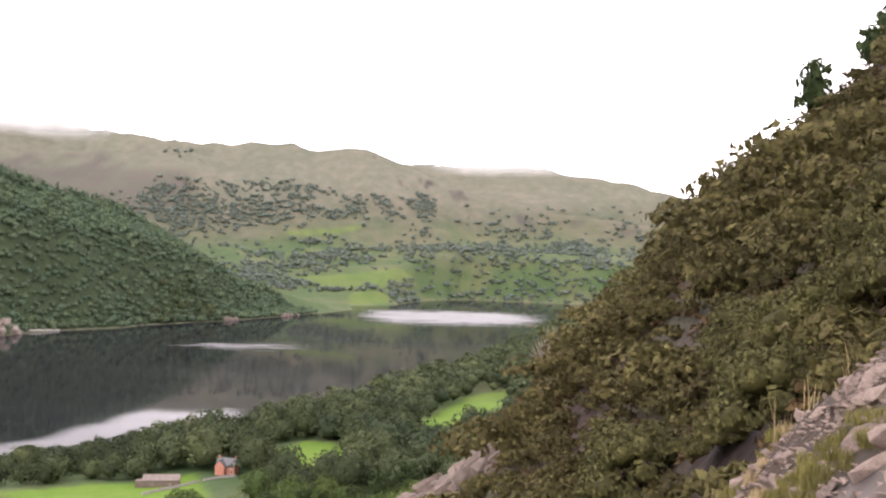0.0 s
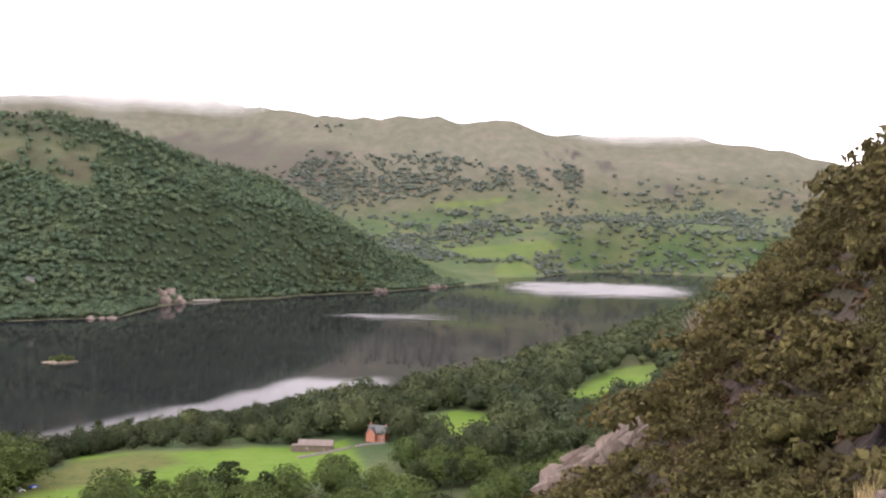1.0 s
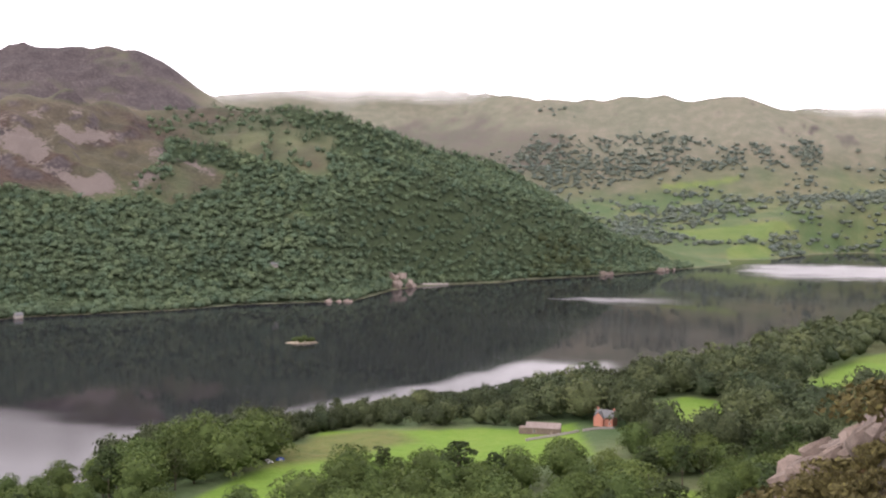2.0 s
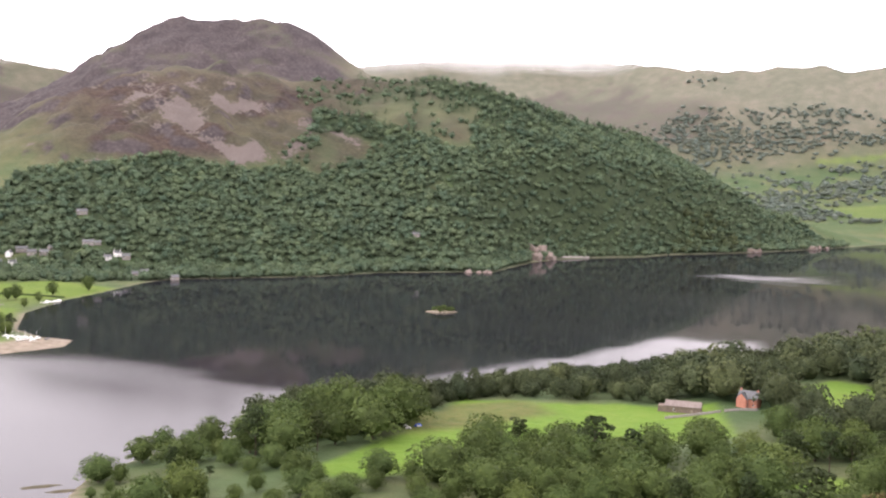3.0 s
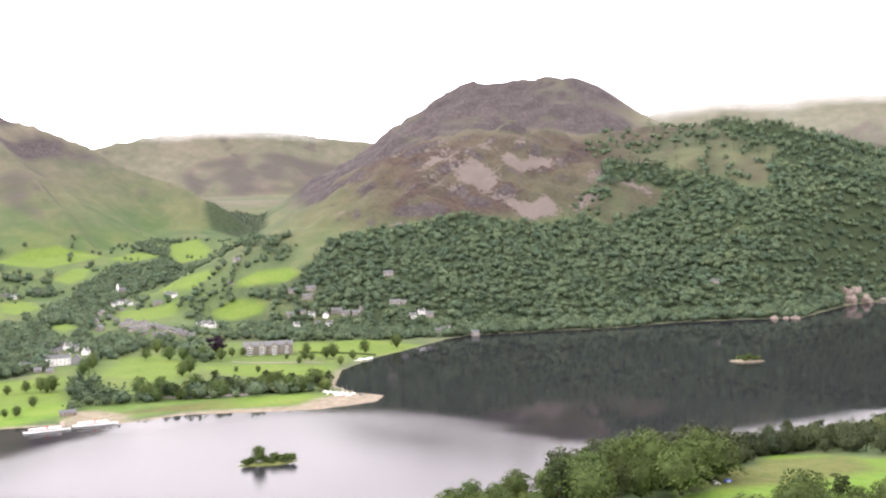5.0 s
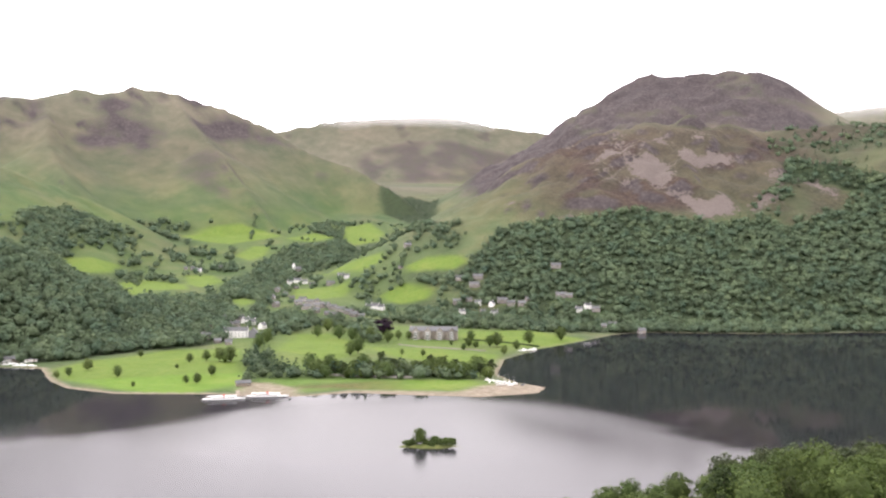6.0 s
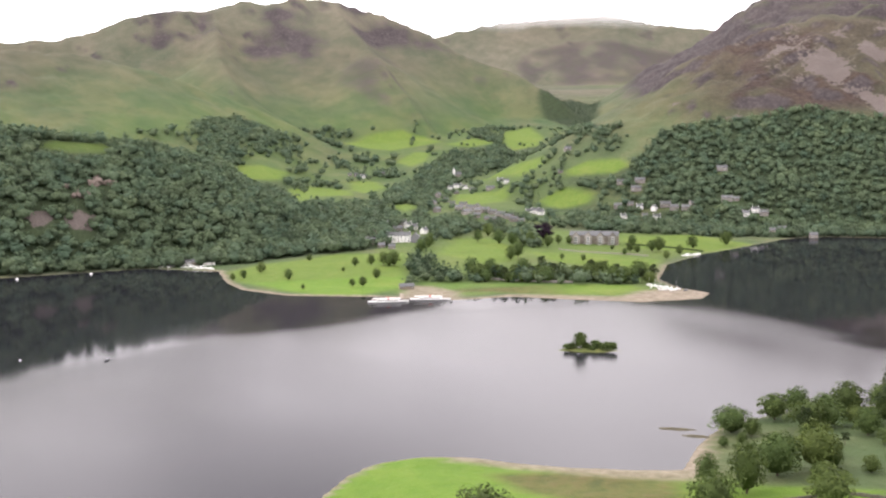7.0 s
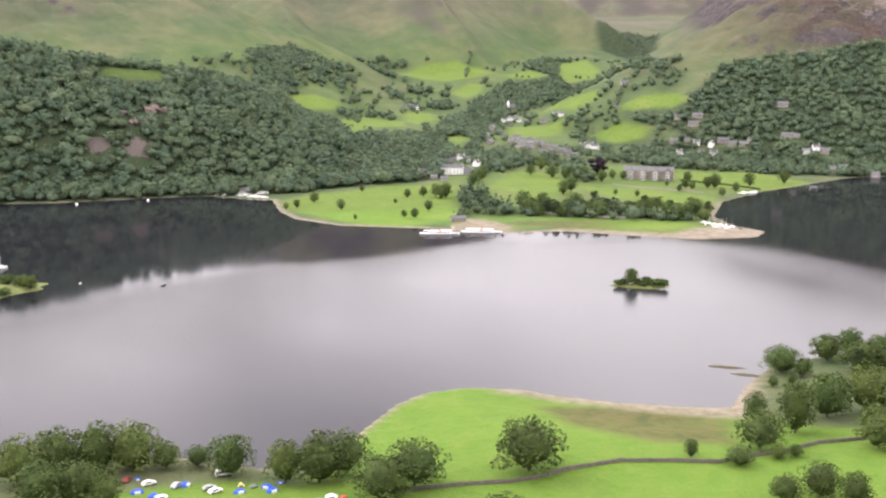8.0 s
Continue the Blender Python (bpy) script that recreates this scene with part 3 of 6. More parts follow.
FRONT = [(68.25, 1132, 2, 5), (68.75, 1140, 2, -5), (67.7, 1100, 3, 10), (67.1, 1085, 3, 0), (67.25, 1285, 2, 0), (66.9, 1290, 0, 20), (66.5, 1280, 1, -10), (66.15, 1255, 0, 40), (66.75, 1222, 1, 10), (65.8, 1235, 0, 30), (65.25, 1200, 0, 60), (69.4, 1945, 3, 0), (68.7, 1915, 0, 20), (67.6, 1945, 1, 0), (69.0, 1935, 1, 10)]
HOUSE_PLOTS = [h[:2] for h in STREET + EDGE + FRONT]
HOUSE_PLOTS += [(56.5, 1140), (55.6, 1140), (54.7, 1140), (67.0, 1135), (66.4, 1135), (65.7, 1130), (68.0, 1180), (58.46, 1170), (63.3, 1905), (84.7, 1160), (84.1, 1144), (83.3, 1184), (82.5, 1184), (86, 1111), (83.9, 1114), (23.6, 1645), (23.0, 1665), (78.5, 1048)]
MEADOW = [(76.9, 985), (75, 1040), (70.2, 1062), (68.2, 1060), (66.2, 1000), (66.2, 845), (69.9, 800), (76.2, 880)]


OPEN_FELL = [[(37.5, 2260), (33.7, 2230), (31.2, 2080), (30.6, 2005), (29.6, 1952), (27.9, 1935), (26.9, 1900), (27.6, 1850), (27.4, 1765), (28.6, 1755), (29.2, 1780), (30.8, 1820), (32.1, 1855), (33.5, 1875), (35.4, 1880), (37.2, 1890)],
             [(38.4, 1650), (35.6, 1650), (34.0, 1715), (32.4, 1800), (34.0, 1805), (36.4, 1790), (37.6, 1720)], [(29.9, 1640), (28.7, 1690), (28.5, 1650)]]


def woodland(x, y, z):
    """How thickly trees stand, 0 to 1."""
    d, a, sd = np.hypot(x, y), np.degrees(np.arctan2(-x, y)), poly_sd(SHORE_XY, x, y)
    n2 = fbm(x, y, 70, 3, 57)
    top = np.interp(a, [5, 13, 16, 20, 25, 35.8, 36.6, 38, 42, 45, 47, 51, 53, 55, 58], [90, 130, 260, 300, 500, 500, 150, 146, 148, 158, 146, 125, 100, 42, 20])
    crest = np.interp(a, [5, 8, 11, 14, 17, 20, 26, 30, 36, 45, 55], [2580, 2440, 2310, 2235, 2205, 2135, 2005, 2010, 1960, 1930, 1760])
    open_fell = sum(area(p, x, y, 4.0) for p in OPEN_FELL)
    west = (z < top + 12 * n2) & (open_fell < 0.4) & (d < crest + 45) & (a > 4) & (a < 54.5) & (d > 1200) & (d < 2350) & (sd > 2)
    bay = (a > 43) & (d < 1240)
    west &= ~bay
    hill = (a > 74.5 - 7.5 * step(1040, 1100, d) + 9 * step(1500, 1800, d)) & (a < 93) & (d > 1030) & (d < 1345) & (sd > 3) & (z < 175 + 10 * n2)
    out = np.where(west, 1.0, 0.0)
    out = np.where(open_fell > 0.4, 0.1 + 0.4 * step(-0.1, 0.5, n2), out)
    for pts, much in GROVES:
        out = np.maximum(out, area(pts, x, y, 8.0) * much)
    # trees thin out where they would cover fields or houses from the camera
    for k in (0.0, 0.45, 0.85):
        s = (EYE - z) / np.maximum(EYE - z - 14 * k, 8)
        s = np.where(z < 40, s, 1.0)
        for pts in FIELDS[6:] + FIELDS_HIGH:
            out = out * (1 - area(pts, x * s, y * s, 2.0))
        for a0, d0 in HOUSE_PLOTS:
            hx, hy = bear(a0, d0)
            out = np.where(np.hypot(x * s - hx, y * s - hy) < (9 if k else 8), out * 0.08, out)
    rough_land = (d > 1250) & (a > 54) & (z < 140) & (sd > 60)
    out = np.where(rough_land & (out < 0.05), 0.05 + 0.28 * step(0.15, 0.55, n2), out)
    out = np.where((poly_sd(np.array([bear(*p) for p in MEADOW]), x, y) < 0), 0, out)
    out = np.maximum(out, np.where(hill, 1.0, 0.0))
    return out


WOOD = woodland(X, Y, Z)
dodd_top = step(120, 175, Z) * (1 - step(1, 2.1, np.abs(BEARING - 44.5) / 6.3)) * step(1400, 1600, DIST) * (1 - step(2250, 2450, DIST))
BRACKEN = np.clip(dodd_top * (0.7 + 0.3 * step(-0.3, 0.35, NOISE_B + 0.6 * fbm(X, Y, 36, 3, 47))) * (1 - 0.7 * step(298, 322, Z + 14 * NOISE_B)) * (1 - 0.55 * step(48.5, 51.5, BEARING)), 0, 1)
HEATHER = [[(38.5, 1867), (37.1, 1910), (35.8, 1907), (35.7, 1860), (36.8, 1817), (38.5, 1828)], [(42.2, 1733), (40.6, 1789), (39.0, 1789), (38.7, 1707), (39.3, 1715), (40.3, 1675), (41.9, 1675)],
           [(46.2, 1737), (44.7, 1721), (43.4, 1682), (42.5, 1651), (44.1, 1627), (46.3, 1627)], [(51.4, 1691), (49.9, 1663), (48.4, 1643), (49.0, 1611), (50.5, 1607)]]
for pts in HEATHER:
    BRACKEN = np.maximum(BRACKEN, area(pts, X, Y, 16) * np.clip(0.85 + 0.4 * NOISE_B, 0, 1))
for pts in OPEN_FELL:
    BRACKEN = np.maximum(BRACKEN, area(pts, X, Y, 20) * np.clip(0.4 + 0.7 * NOISE_B, 0, 0.75))
pike = step(2450, 2650, DIST) * step(33, 36, BEARING) * (1 - step(52, 56, BEARING)) * step(150, 260, Z) * (1 - step(3900, 4000, DIST))
ROCKY = np.clip(pike * (0.85 + 0.4 * NOISE_B), 0, 1)
moorside = step(62, 70, BEARING) * step(2500, 2900, DIST) * step(230, 420, Z + 90 * NOISE_A)
ROCKY = np.maximum(ROCKY, np.clip(moorside * (0.35 + 0.9 * NOISE_B), 0, 0.8))
# darker outlines: fell crags, a soft dark patch at the dale head, purple scree
for pts, much in (([(75.3, 2880), (73.1, 2990), (71.4, 2960), (69.6, 2910), (70.8, 2860), (73.3, 2840)], 1.0), ([(69.6, 2960), (67.1, 3060), (65.0, 3030), (63.8, 3000), (65.0, 2960), (67.1, 2940), (68.8, 2880)], 1.0),
                  ([(75.5, 2882), (74.6, 2931), (73.4, 2984), (72.5, 2965), (72.5, 2893), (73.4, 2848), (74.6, 2833)], 1.0), ([(69.7, 2813), (67.2, 2742), (67.6, 2637), (66.3, 2582), (67.0, 2535), (68.8, 2578), (70.1, 2677)], 0.55), ([(62.9, 2920), (61.2, 2930), (60.1, 2890), (61.9, 2860)], 0.9), ([(60.4, 4380), (58.7, 4450), (55.1, 4500), (51, 4480), (51, 4150), (55.1, 4150), (57.6, 3980), (59.5, 4200)], 0.62),
                  ([(24.5, 4300), (22.1, 4440), (18.6, 4380), (17.4, 4260), (17.6, 4100), (19.0, 4090), (21.4, 4200), (24, 4200)], 0.5)):
    ROCKY = np.maximum(ROCKY, much * area(pts, X, Y, 45) * np.clip(0.75 + 0.5 * NOISE_B, 0, 1))
farpurple = step(12, 15, BEARING) * (1 - step(22, 26, BEARING)) * step(3400, 3700, DIST) * step(200, 300, Z) * (1 - step(430, 520, Z))
ROCKY = np.maximum(ROCKY, farpurple * 0.45)
SCREE = np.zeros_like(X)
for pts, much in (([(45.3, 1768), (44.7, 1729), (44.2, 1780), (43.4, 1795), (42.5, 1761), (42.2, 1709), (42.5, 1682), (42.2, 1667), (42.8, 1659), (43.4, 1690), (44.1, 1698), (44.8, 1725)], 1.0),
                  ([(42.2, 1799), (41.7, 1846), (40.9, 1808), (39.9, 1846), (39.0, 1828), (38.5, 1836), (39.3, 1808), (40.6, 1790), (41.7, 1764)], 1.0),
                  ([(42.0, 1671), (41.4, 1683), (40.9, 1671), (40.3, 1667), (39.8, 1687), (39.3, 1679), (38.7, 1655), (39.3, 1630), (40.9, 1612), (41.5, 1647)], 1.0), ([(38.2, 1687), (37.7, 1715), (36.9, 1743), (36.7, 1711), (37.5, 1679), (38.0, 1667)], 0.85),
                  ([(47.2, 1768), (45.9, 1822), (44.7, 1818), (44.8, 1787), (45.9, 1776), (46.9, 1737)], 0.62), ([(37.7, 1817), (36.4, 1825), (34.8, 1830), (33.7, 1795), (33.9, 1783), (35.2, 1794), (37.1, 1790)], 0.75),
                  ([(43.4, 1877), (42.5, 1872), (42.2, 1854), (43.0, 1826)], 0.8), ([(48.7, 1607), (48.1, 1623), (47.7, 1607), (48.1, 1587)], 0.9)):
    SCREE = np.maximum(SCREE, area(pts, X, Y, 26) * np.clip(much + 0.3 * fbm(X, Y, 42, 3, 87), 0, 1))
SCREE = np.maximum(SCREE, 0.45 * dodd_top * step(0.5, 0.85, fbm(X, Y, 60, 3, 83)))
for a, d, r in ((86.0, 1111, 14), (83.9, 1114, 18)):
    bx, by = bear(a, d)
    SCREE = np.maximum(SCREE, 1 - step(0.4, 1.2, np.hypot((X - bx) * 1.5, (Y - by) * 0.75) / r - 0.3 * fbm(X, Y, 14, 3, 85)))
GY_, GX_ = np.gradient(Z, GY, GX)
STEEP = np.hypot(GX_, GY_)
ROCKY = np.maximum(ROCKY, step(0.72, 1.1, STEEP + 0.15 * NOISE_B) * (DIST > 1200) * (Z > 140) * 0.85 * (1 - WOOD))
SCREE = np.where((DIST < 19) & (Z > 120), 0.32 + 0.4 * fbm(X, Y, 2.2, 3, 89), SCREE)
MOOR = np.clip(step(110, 330, Z + 70 * NOISE_A) * step(1200, 1800, DIST) * 0.95, 0, 1)
SAND = (1 - step(np.where(DIST < 480, 0.8, 2), np.where(DIST < 480, 3.6, 7), SD)) * np.maximum(((BEARING > 48) & (BEARING < 78) & (DIST < 1000)), 0.35)
SAND = np.maximum(SAND, 0.9 * area([(66.6, 803), (66.3, 852), (65.0, 850), (63.2, 812), (63.4, 788)], X, Y, 4))
SAND = np.maximum(SAND, (1 - step(8, 16, SD + 5 * NOISE_B)) * ((BEARING > 49) & (BEARING < 64) & (DIST < 830)) * 0.9)
SAND = np.maximum(SAND, area([(49.1, 832), (49.6, 801), (54, 781), (54, 800), (51.5, 850)], X, Y, 5))
DAMP = np.maximum(area([(61.5, 374), (57, 382), (50.6, 380), (50.2, 340), (55, 333), (59.5, 348)], X, Y, 6) * np.clip(0.95 + 0.4 * NOISE_B, 0, 1), area([(31, 490), (31, 565), (24, 585), (22.5, 540), (27, 500)], X, Y, 8) * 0.8)
DAMP = np.maximum(DAMP, 0.3 * (DIST > 900))
DAMP = np.maximum(DAMP, area([(65.2, 815), (62, 835), (58, 850), (53.5, 860), (52.5, 830), (54, 802), (57.5, 802), (61, 814)], X, Y, 6) * np.clip(0.65 + 0.5 * NOISE_B, 0, 1))
CLOSE = (DIST < 140) & (Z > 60)
BRACKEN = np.where(CLOSE, np.clip(0.95 + 0.2 * fbm(X, Y, 6, 3, 61), 0, 1), BRACKEN)
WOOD = np.where(CLOSE, 0.0, WOOD)
# pale moorland that grows with distance, standing in for haze as well
HAZE_PALE = step(2700, 3200, DIST) * np.where(BEARING < 34, 0.7, 0.4) * step(190, 470, Z + 70 * NOISE_A) * (1 - pike)
GREEN = (1 - WOOD) * step(1000, 1200, DIST) * step(55, 60, BEARING) * (1 - step(120, 240, Z)) * np.clip(0.55 + 0.6 * NOISE_B, 0, 0.9)
PASTURE = np.maximum(PASTURE, GREEN * 0.33)
PASTURE = np.maximum(PASTURE, 0.6 * (BEARING > 48) * (BEARING < 68) * (DIST < 1250) * (DIST > 780) * step(8, 20, SD) * (1 - 0.5 * WOOD) * np.clip(0.8 + 0.4 * NOISE_B, 0, 1))

nx, ny = len(GX), len(GY)
idx = np.arange(nx * ny).reshape(ny, nx)
quads = np.stack([idx[:-1, :-1], idx[:-1, 1:], idx[1:, 1:], idx[1:, :-1]], -1).reshape(-1, 4)
land_mesh = mesh_of("ground", np.stack([X, Y, Z], -1).reshape(-1, 3), quads, LAND)
for name, layers in (("cover_a", (PASTURE, BRACKEN, SCREE)), ("cover_b", (SAND, MOOR, np.clip(WOOD, 0, 1))), ("cover_c", (ROCKY, HAZE_PALE, DAMP))):
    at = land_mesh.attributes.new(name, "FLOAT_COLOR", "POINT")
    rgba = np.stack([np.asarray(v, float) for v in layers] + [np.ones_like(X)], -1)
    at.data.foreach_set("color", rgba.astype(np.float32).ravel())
land_mesh.polygons.foreach_set("use_smooth", np.ones(len(quads), bool))
tagged(new("ground", land_mesh), "rolling fells, green pastures and rough moorland round a lake", "ground", kind="structure")

wx, wy = np.meshgrid(np.linspace(-2600, 2600, 261), np.linspace(-1200, 4200, 271))
widx = np.arange(wx.size).reshape(wx.shape)
wquads = np.stack([widx[:-1, :-1], widx[:-1, 1:], widx[1:, 1:], widx[1:, :-1]], -1).reshape(-1, 4)
wd, wa = np.hypot(wx, wy), np.degrees(np.arctan2(-wx, wy))
wind = np.maximum(np.exp(-((wa + 0.5) / 5.5) ** 4 - ((wd - 2330) / 330) ** 2), 0.55 * np.exp(-((wa - 10.5) / 4.6) ** 2 - ((wd - 1480) / 110) ** 2))
breeze = step(20, -25, wd + 8 * fbm(wx, wy, 120, 3, 15) - np.interp(wa, [30, 38, 40.6, 42, 46, 50, 56, 66, 76, 90], [600, 630, 642, 680, 735, 775, 770, 735, 665, 560])) * step(30, 37, wa) * 0.7
breeze = breeze * (0.75 + 0.45 * np.clip(fbm(wx * 0.5 + wy * 0.3, wy * 1.3 - wx * 0.5, 130, 4, 45), -1, 0.6))
# rough band fitted to the camera's view, added to bring in bright sky reflection
breeze = np.maximum(breeze, step(22, -22, wd + 14 * fbm(wx, wy, 34, 3, 17) - np.interp(wa, [12, 16.4, 22, 28.3, 31, 36], [872, 862, 742, 668, 642, 598])) * step(10, 14, wa) * (1 - step(31, 37, wa)))
water_mesh = mesh_of("water", np.stack([wx, wy, 0 * wx], -1).reshape(-1, 3), wquads, WATER, ("wind", wind.ravel()))
water_mesh.attributes.new("breeze", "FLOAT", "POINT").data.foreach_set("value", breeze.ravel().astype(np.float32))
tagged(new("water", water_mesh), "calm dark lake reflecting fells and overcast sky", "lake", kind="structure")


# ---- trees ----
def leaf_quads(rng, centre, radius, count, size, flat=1.0, up=0.25):
    """Leaf sprays on a lobe's outside, each a bent pair of triangles."""
    d = rng.normal(size=(count, 3))
    d[:, 2] = np.abs(d[:, 2]) * (1 - up) + d[:, 2] * up
    d /= np.linalg.norm(d, axis=1)[:, None]
    p = centre + d * radius * np.array([1, 1, flat]) * rng.uniform(0.86, 1.12, (count, 1))
    nrm = d + rng.normal(size=(count, 3)) * 0.28
    nrm /= np.linalg.norm(nrm, axis=1)[:, None]
    t = np.cross(nrm, rng.normal(size=(count, 3)))
    t /= np.linalg.norm(t, axis=1)[:, None]
    b = np.cross(nrm, t)
    s = size * rng.uniform(0.6, 1.3, (count, 1))
    V = np.stack([p - t * s, p + b * s * 0.7 - nrm * s * 0.15, p + t * s, p - b * s * 0.7 - nrm * s * 0.15], 1).reshape(-1, 3)
    i = np.arange(count)[:, None] * 4
    return V, np.concatenate([i + [0, 1, 2], i + [0, 2, 3]], 0)


def sprays(rng, centre, radius, count, size, flat=1.0):
    """Feathery upswept twigs over the outside of a lobe, each a narrow diamond that faces outwards."""
    d = rng.normal(size=(count, 3))
    d[:, 2] = np.abs(d[:, 2]) * 0.8 + d[:, 2] * 0.2
    d /= np.linalg.norm(d, axis=1)[:, None]
    p = centre + d * radius * np.array([1, 1, flat]) * rng.uniform(0.82, 1.08, (count, 1))
    nrm = d + rng.normal(size=(count, 3)) * 0.3
    nrm /= np.linalg.norm(nrm, axis=1)[:, None]
    b = np.cross(nrm, rng.normal(size=(count, 3)) * 0.7 + [0, 0, 1.0])
    b /= np.linalg.norm(b, axis=1)[:, None]
    t = np.cross(b, nrm)
    s = size * rng.uniform(0.6, 1.4, (count, 1))
    V = np.stack([p - t * s, p + b * s * 0.6, p + t * s * 1.2 + nrm * s * 0.35, p - b * s * 0.6], 1).reshape(-1, 3)
    i = np.arange(count)[:, None] * 4
    return V, np.concatenate([i + [0, 1, 2], i + [0, 2, 3]], 0)


def ball(rng, centre, radius, flat, subdiv, jag=0.16):
    bm = bmesh.new()
    bmesh.ops.create_icosphere(bm, subdivisions=subdiv, radius=1.0)
    V = np.array([v.co[:] for v in bm.verts])
    F = np.array([[v.index for v in f.verts] for f in bm.faces])
    bm.free()
    V = V * radius * (1 + rng.uniform(-jag, jag, (len(V), 1))) * np.array([1, 1, flat]) + centre
    return V, F


def joined(pieces):
    V, F, k = [], [], 0
    for v, f in pieces:
        V.append(v)
        F.append(f + k)
        k += len(v)
    return np.concatenate(V), np.concatenate(F)


def crown(seed, lobes, per_lobe, leaf, subdiv, width=1.0, tall=1.0, kind="round"):
    """A crown for a tree of height 1: lobes round a stem or a core, each with leaf sprays."""
    rng = np.random.default_rng(seed)
    out = []
    if kind == "round":
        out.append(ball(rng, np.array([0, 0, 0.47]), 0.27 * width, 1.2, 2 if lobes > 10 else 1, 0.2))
    for k in range(lobes):
        h = (k + 0.5) / lobes
        if kind == "round":
            a, up = k * 2.399 + rng.uniform(-0.3, 0.3), 1.0 - 1.72 * h
            side = math.sqrt(max(0.05, 1 - up * up)) if up > 0 else 1.0
            r = 0.33 * width * rng.uniform(0.82, 1.12)
            c = np.array([math.cos(a) * side * r, math.sin(a) * side * r, 0.46 + up * 0.38 * tall * rng.uniform(0.86, 1.1)])
            s = width * rng.uniform(0.115, 0.185) * (1.45 if lobes < 9 else 1.2 if lobes < 14 else 1.0 if lobes < 30 else 0.8)
            flat = rng.uniform(0.8, 1.1)
        elif kind == "cone":
            a, r = k * 2.4, width * 0.15 * (1 - h)
            c = np.array([math.cos(a) * r, math.sin(a) * r, 0.10 + 0.86 * h])
            s, flat = width * (0.035 + 0.13 * (1 - h)) * rng.uniform(0.85, 1.2), 0.9
        elif kind == "pine":
            a = k * 2.4 + rng.uniform(-0.4, 0.4)
            r = width * rng.uniform(0.05, 0.36) * (1 - 0.5 * h)
            c = np.array([math.cos(a) * r, math.sin(a) * r, 0.42 + 0.52 * h])
            s, flat = width * rng.uniform(0.10, 0.17), 0.55
        else:
            a, r = k * 2.4, width * 0.42 * math.sqrt((k + 0.3) / lobes) * rng.uniform(0.8, 1.1)
            up = 0.5 - 0.33 * (r / (width * 0.45)) ** 2 + rng.uniform(-0.08, 0.2)
            c, s, flat = np.array([math.cos(a) * r, math.sin(a) * r, up]), width * rng.uniform(0.11, 0.21), rng.uniform(0.7, 1.15)
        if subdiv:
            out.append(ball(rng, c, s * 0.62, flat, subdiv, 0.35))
        out.append((sprays if kind == "bush" else leaf_quads)(rng, c, s, per_lobe, leaf, flat))
    return joined(out)


def clumps(seed, width, lobes=4, sprays_=9, leaf=0.085):
    """A crown of a few overlapping leaf masses round a core, for a tree of height 1 that stands in a closed wood."""
    rng = np.random.default_rng(seed)
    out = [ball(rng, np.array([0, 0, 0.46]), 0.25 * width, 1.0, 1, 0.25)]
    for k in range(lobes):
        a = k * 2.2 + rng.uniform(-0.4, 0.4)
        r = 0.04 if k == 0 else width * rng.uniform(0.17, 0.25)
        c = np.array([math.cos(a) * r, math.sin(a) * r, rng.uniform(0.66, 0.74) if k == 0 else rng.uniform(0.42, 0.62)])
        out.append(leaf_quads(rng, c, width * rng.uniform(0.16, 0.23), sprays_, leaf * rng.uniform(0.85, 1.15)))
    return joined(out)


def limb(p, q, r0, r1, sides=6):
    p, q = np.array(p, float), np.array(q, float)
    d = (q - p) / np.linalg.norm(q - p)
    u = np.cross(d, [0.3, 1, 0.2])
    u /= np.linalg.norm(u)
    w = np.cross(d, u)
    a = np.arange(sides) * 2 * math.pi / sides
    ring = np.cos(a)[:, None] * u + np.sin(a)[:, None] * w
    V = np.concatenate([p + ring * r0, q + ring * r1])
    i, j = np.arange(sides), (np.arange(sides) + 1) % sides
    return V, np.concatenate([np.stack([i, j, j + sides], 1), np.stack([i, j + sides, i + sides], 1)])


def stem(seed, height_to=0.62, r=0.024, limbs=6):
    rng = np.random.default_rng(seed)
    out = [limb((0, 0, -0.06), (0.008, 0.0, 0.28), r * 1.25, r * 0.85, 8), limb((0.008, 0, 0.27), (0.0, 0.015, height_to), r * 0.85, r * 0.35, 7)]
    for k in range(limbs):
        a, h = k * 2.4 + rng.uniform(-0.3, 0.3), rng.uniform(0.24, height_to * 0.85)
        out.append(limb((0.006, 0, h), (math.cos(a) * 0.22, math.sin(a) * 0.22, h + rng.uniform(0.14, 0.26)), r * 0.5, r * 0.14, 5))
    return joined(out)


def scatter(x0, x1, y0, y1, gap, seed):
    """Places on a jittered grid."""
    rng = np.random.default_rng(seed)
    gx, gy = np.meshgrid(np.arange(x0, x1, gap), np.arange(y0, y1, gap))
    gx = gx + rng.uniform(-0.48, 0.48, gx.shape) * gap
    gy = gy + rng.uniform(-0.48, 0.48, gy.shape) * gap
    return gx.ravel(), gy.ravel(), rng


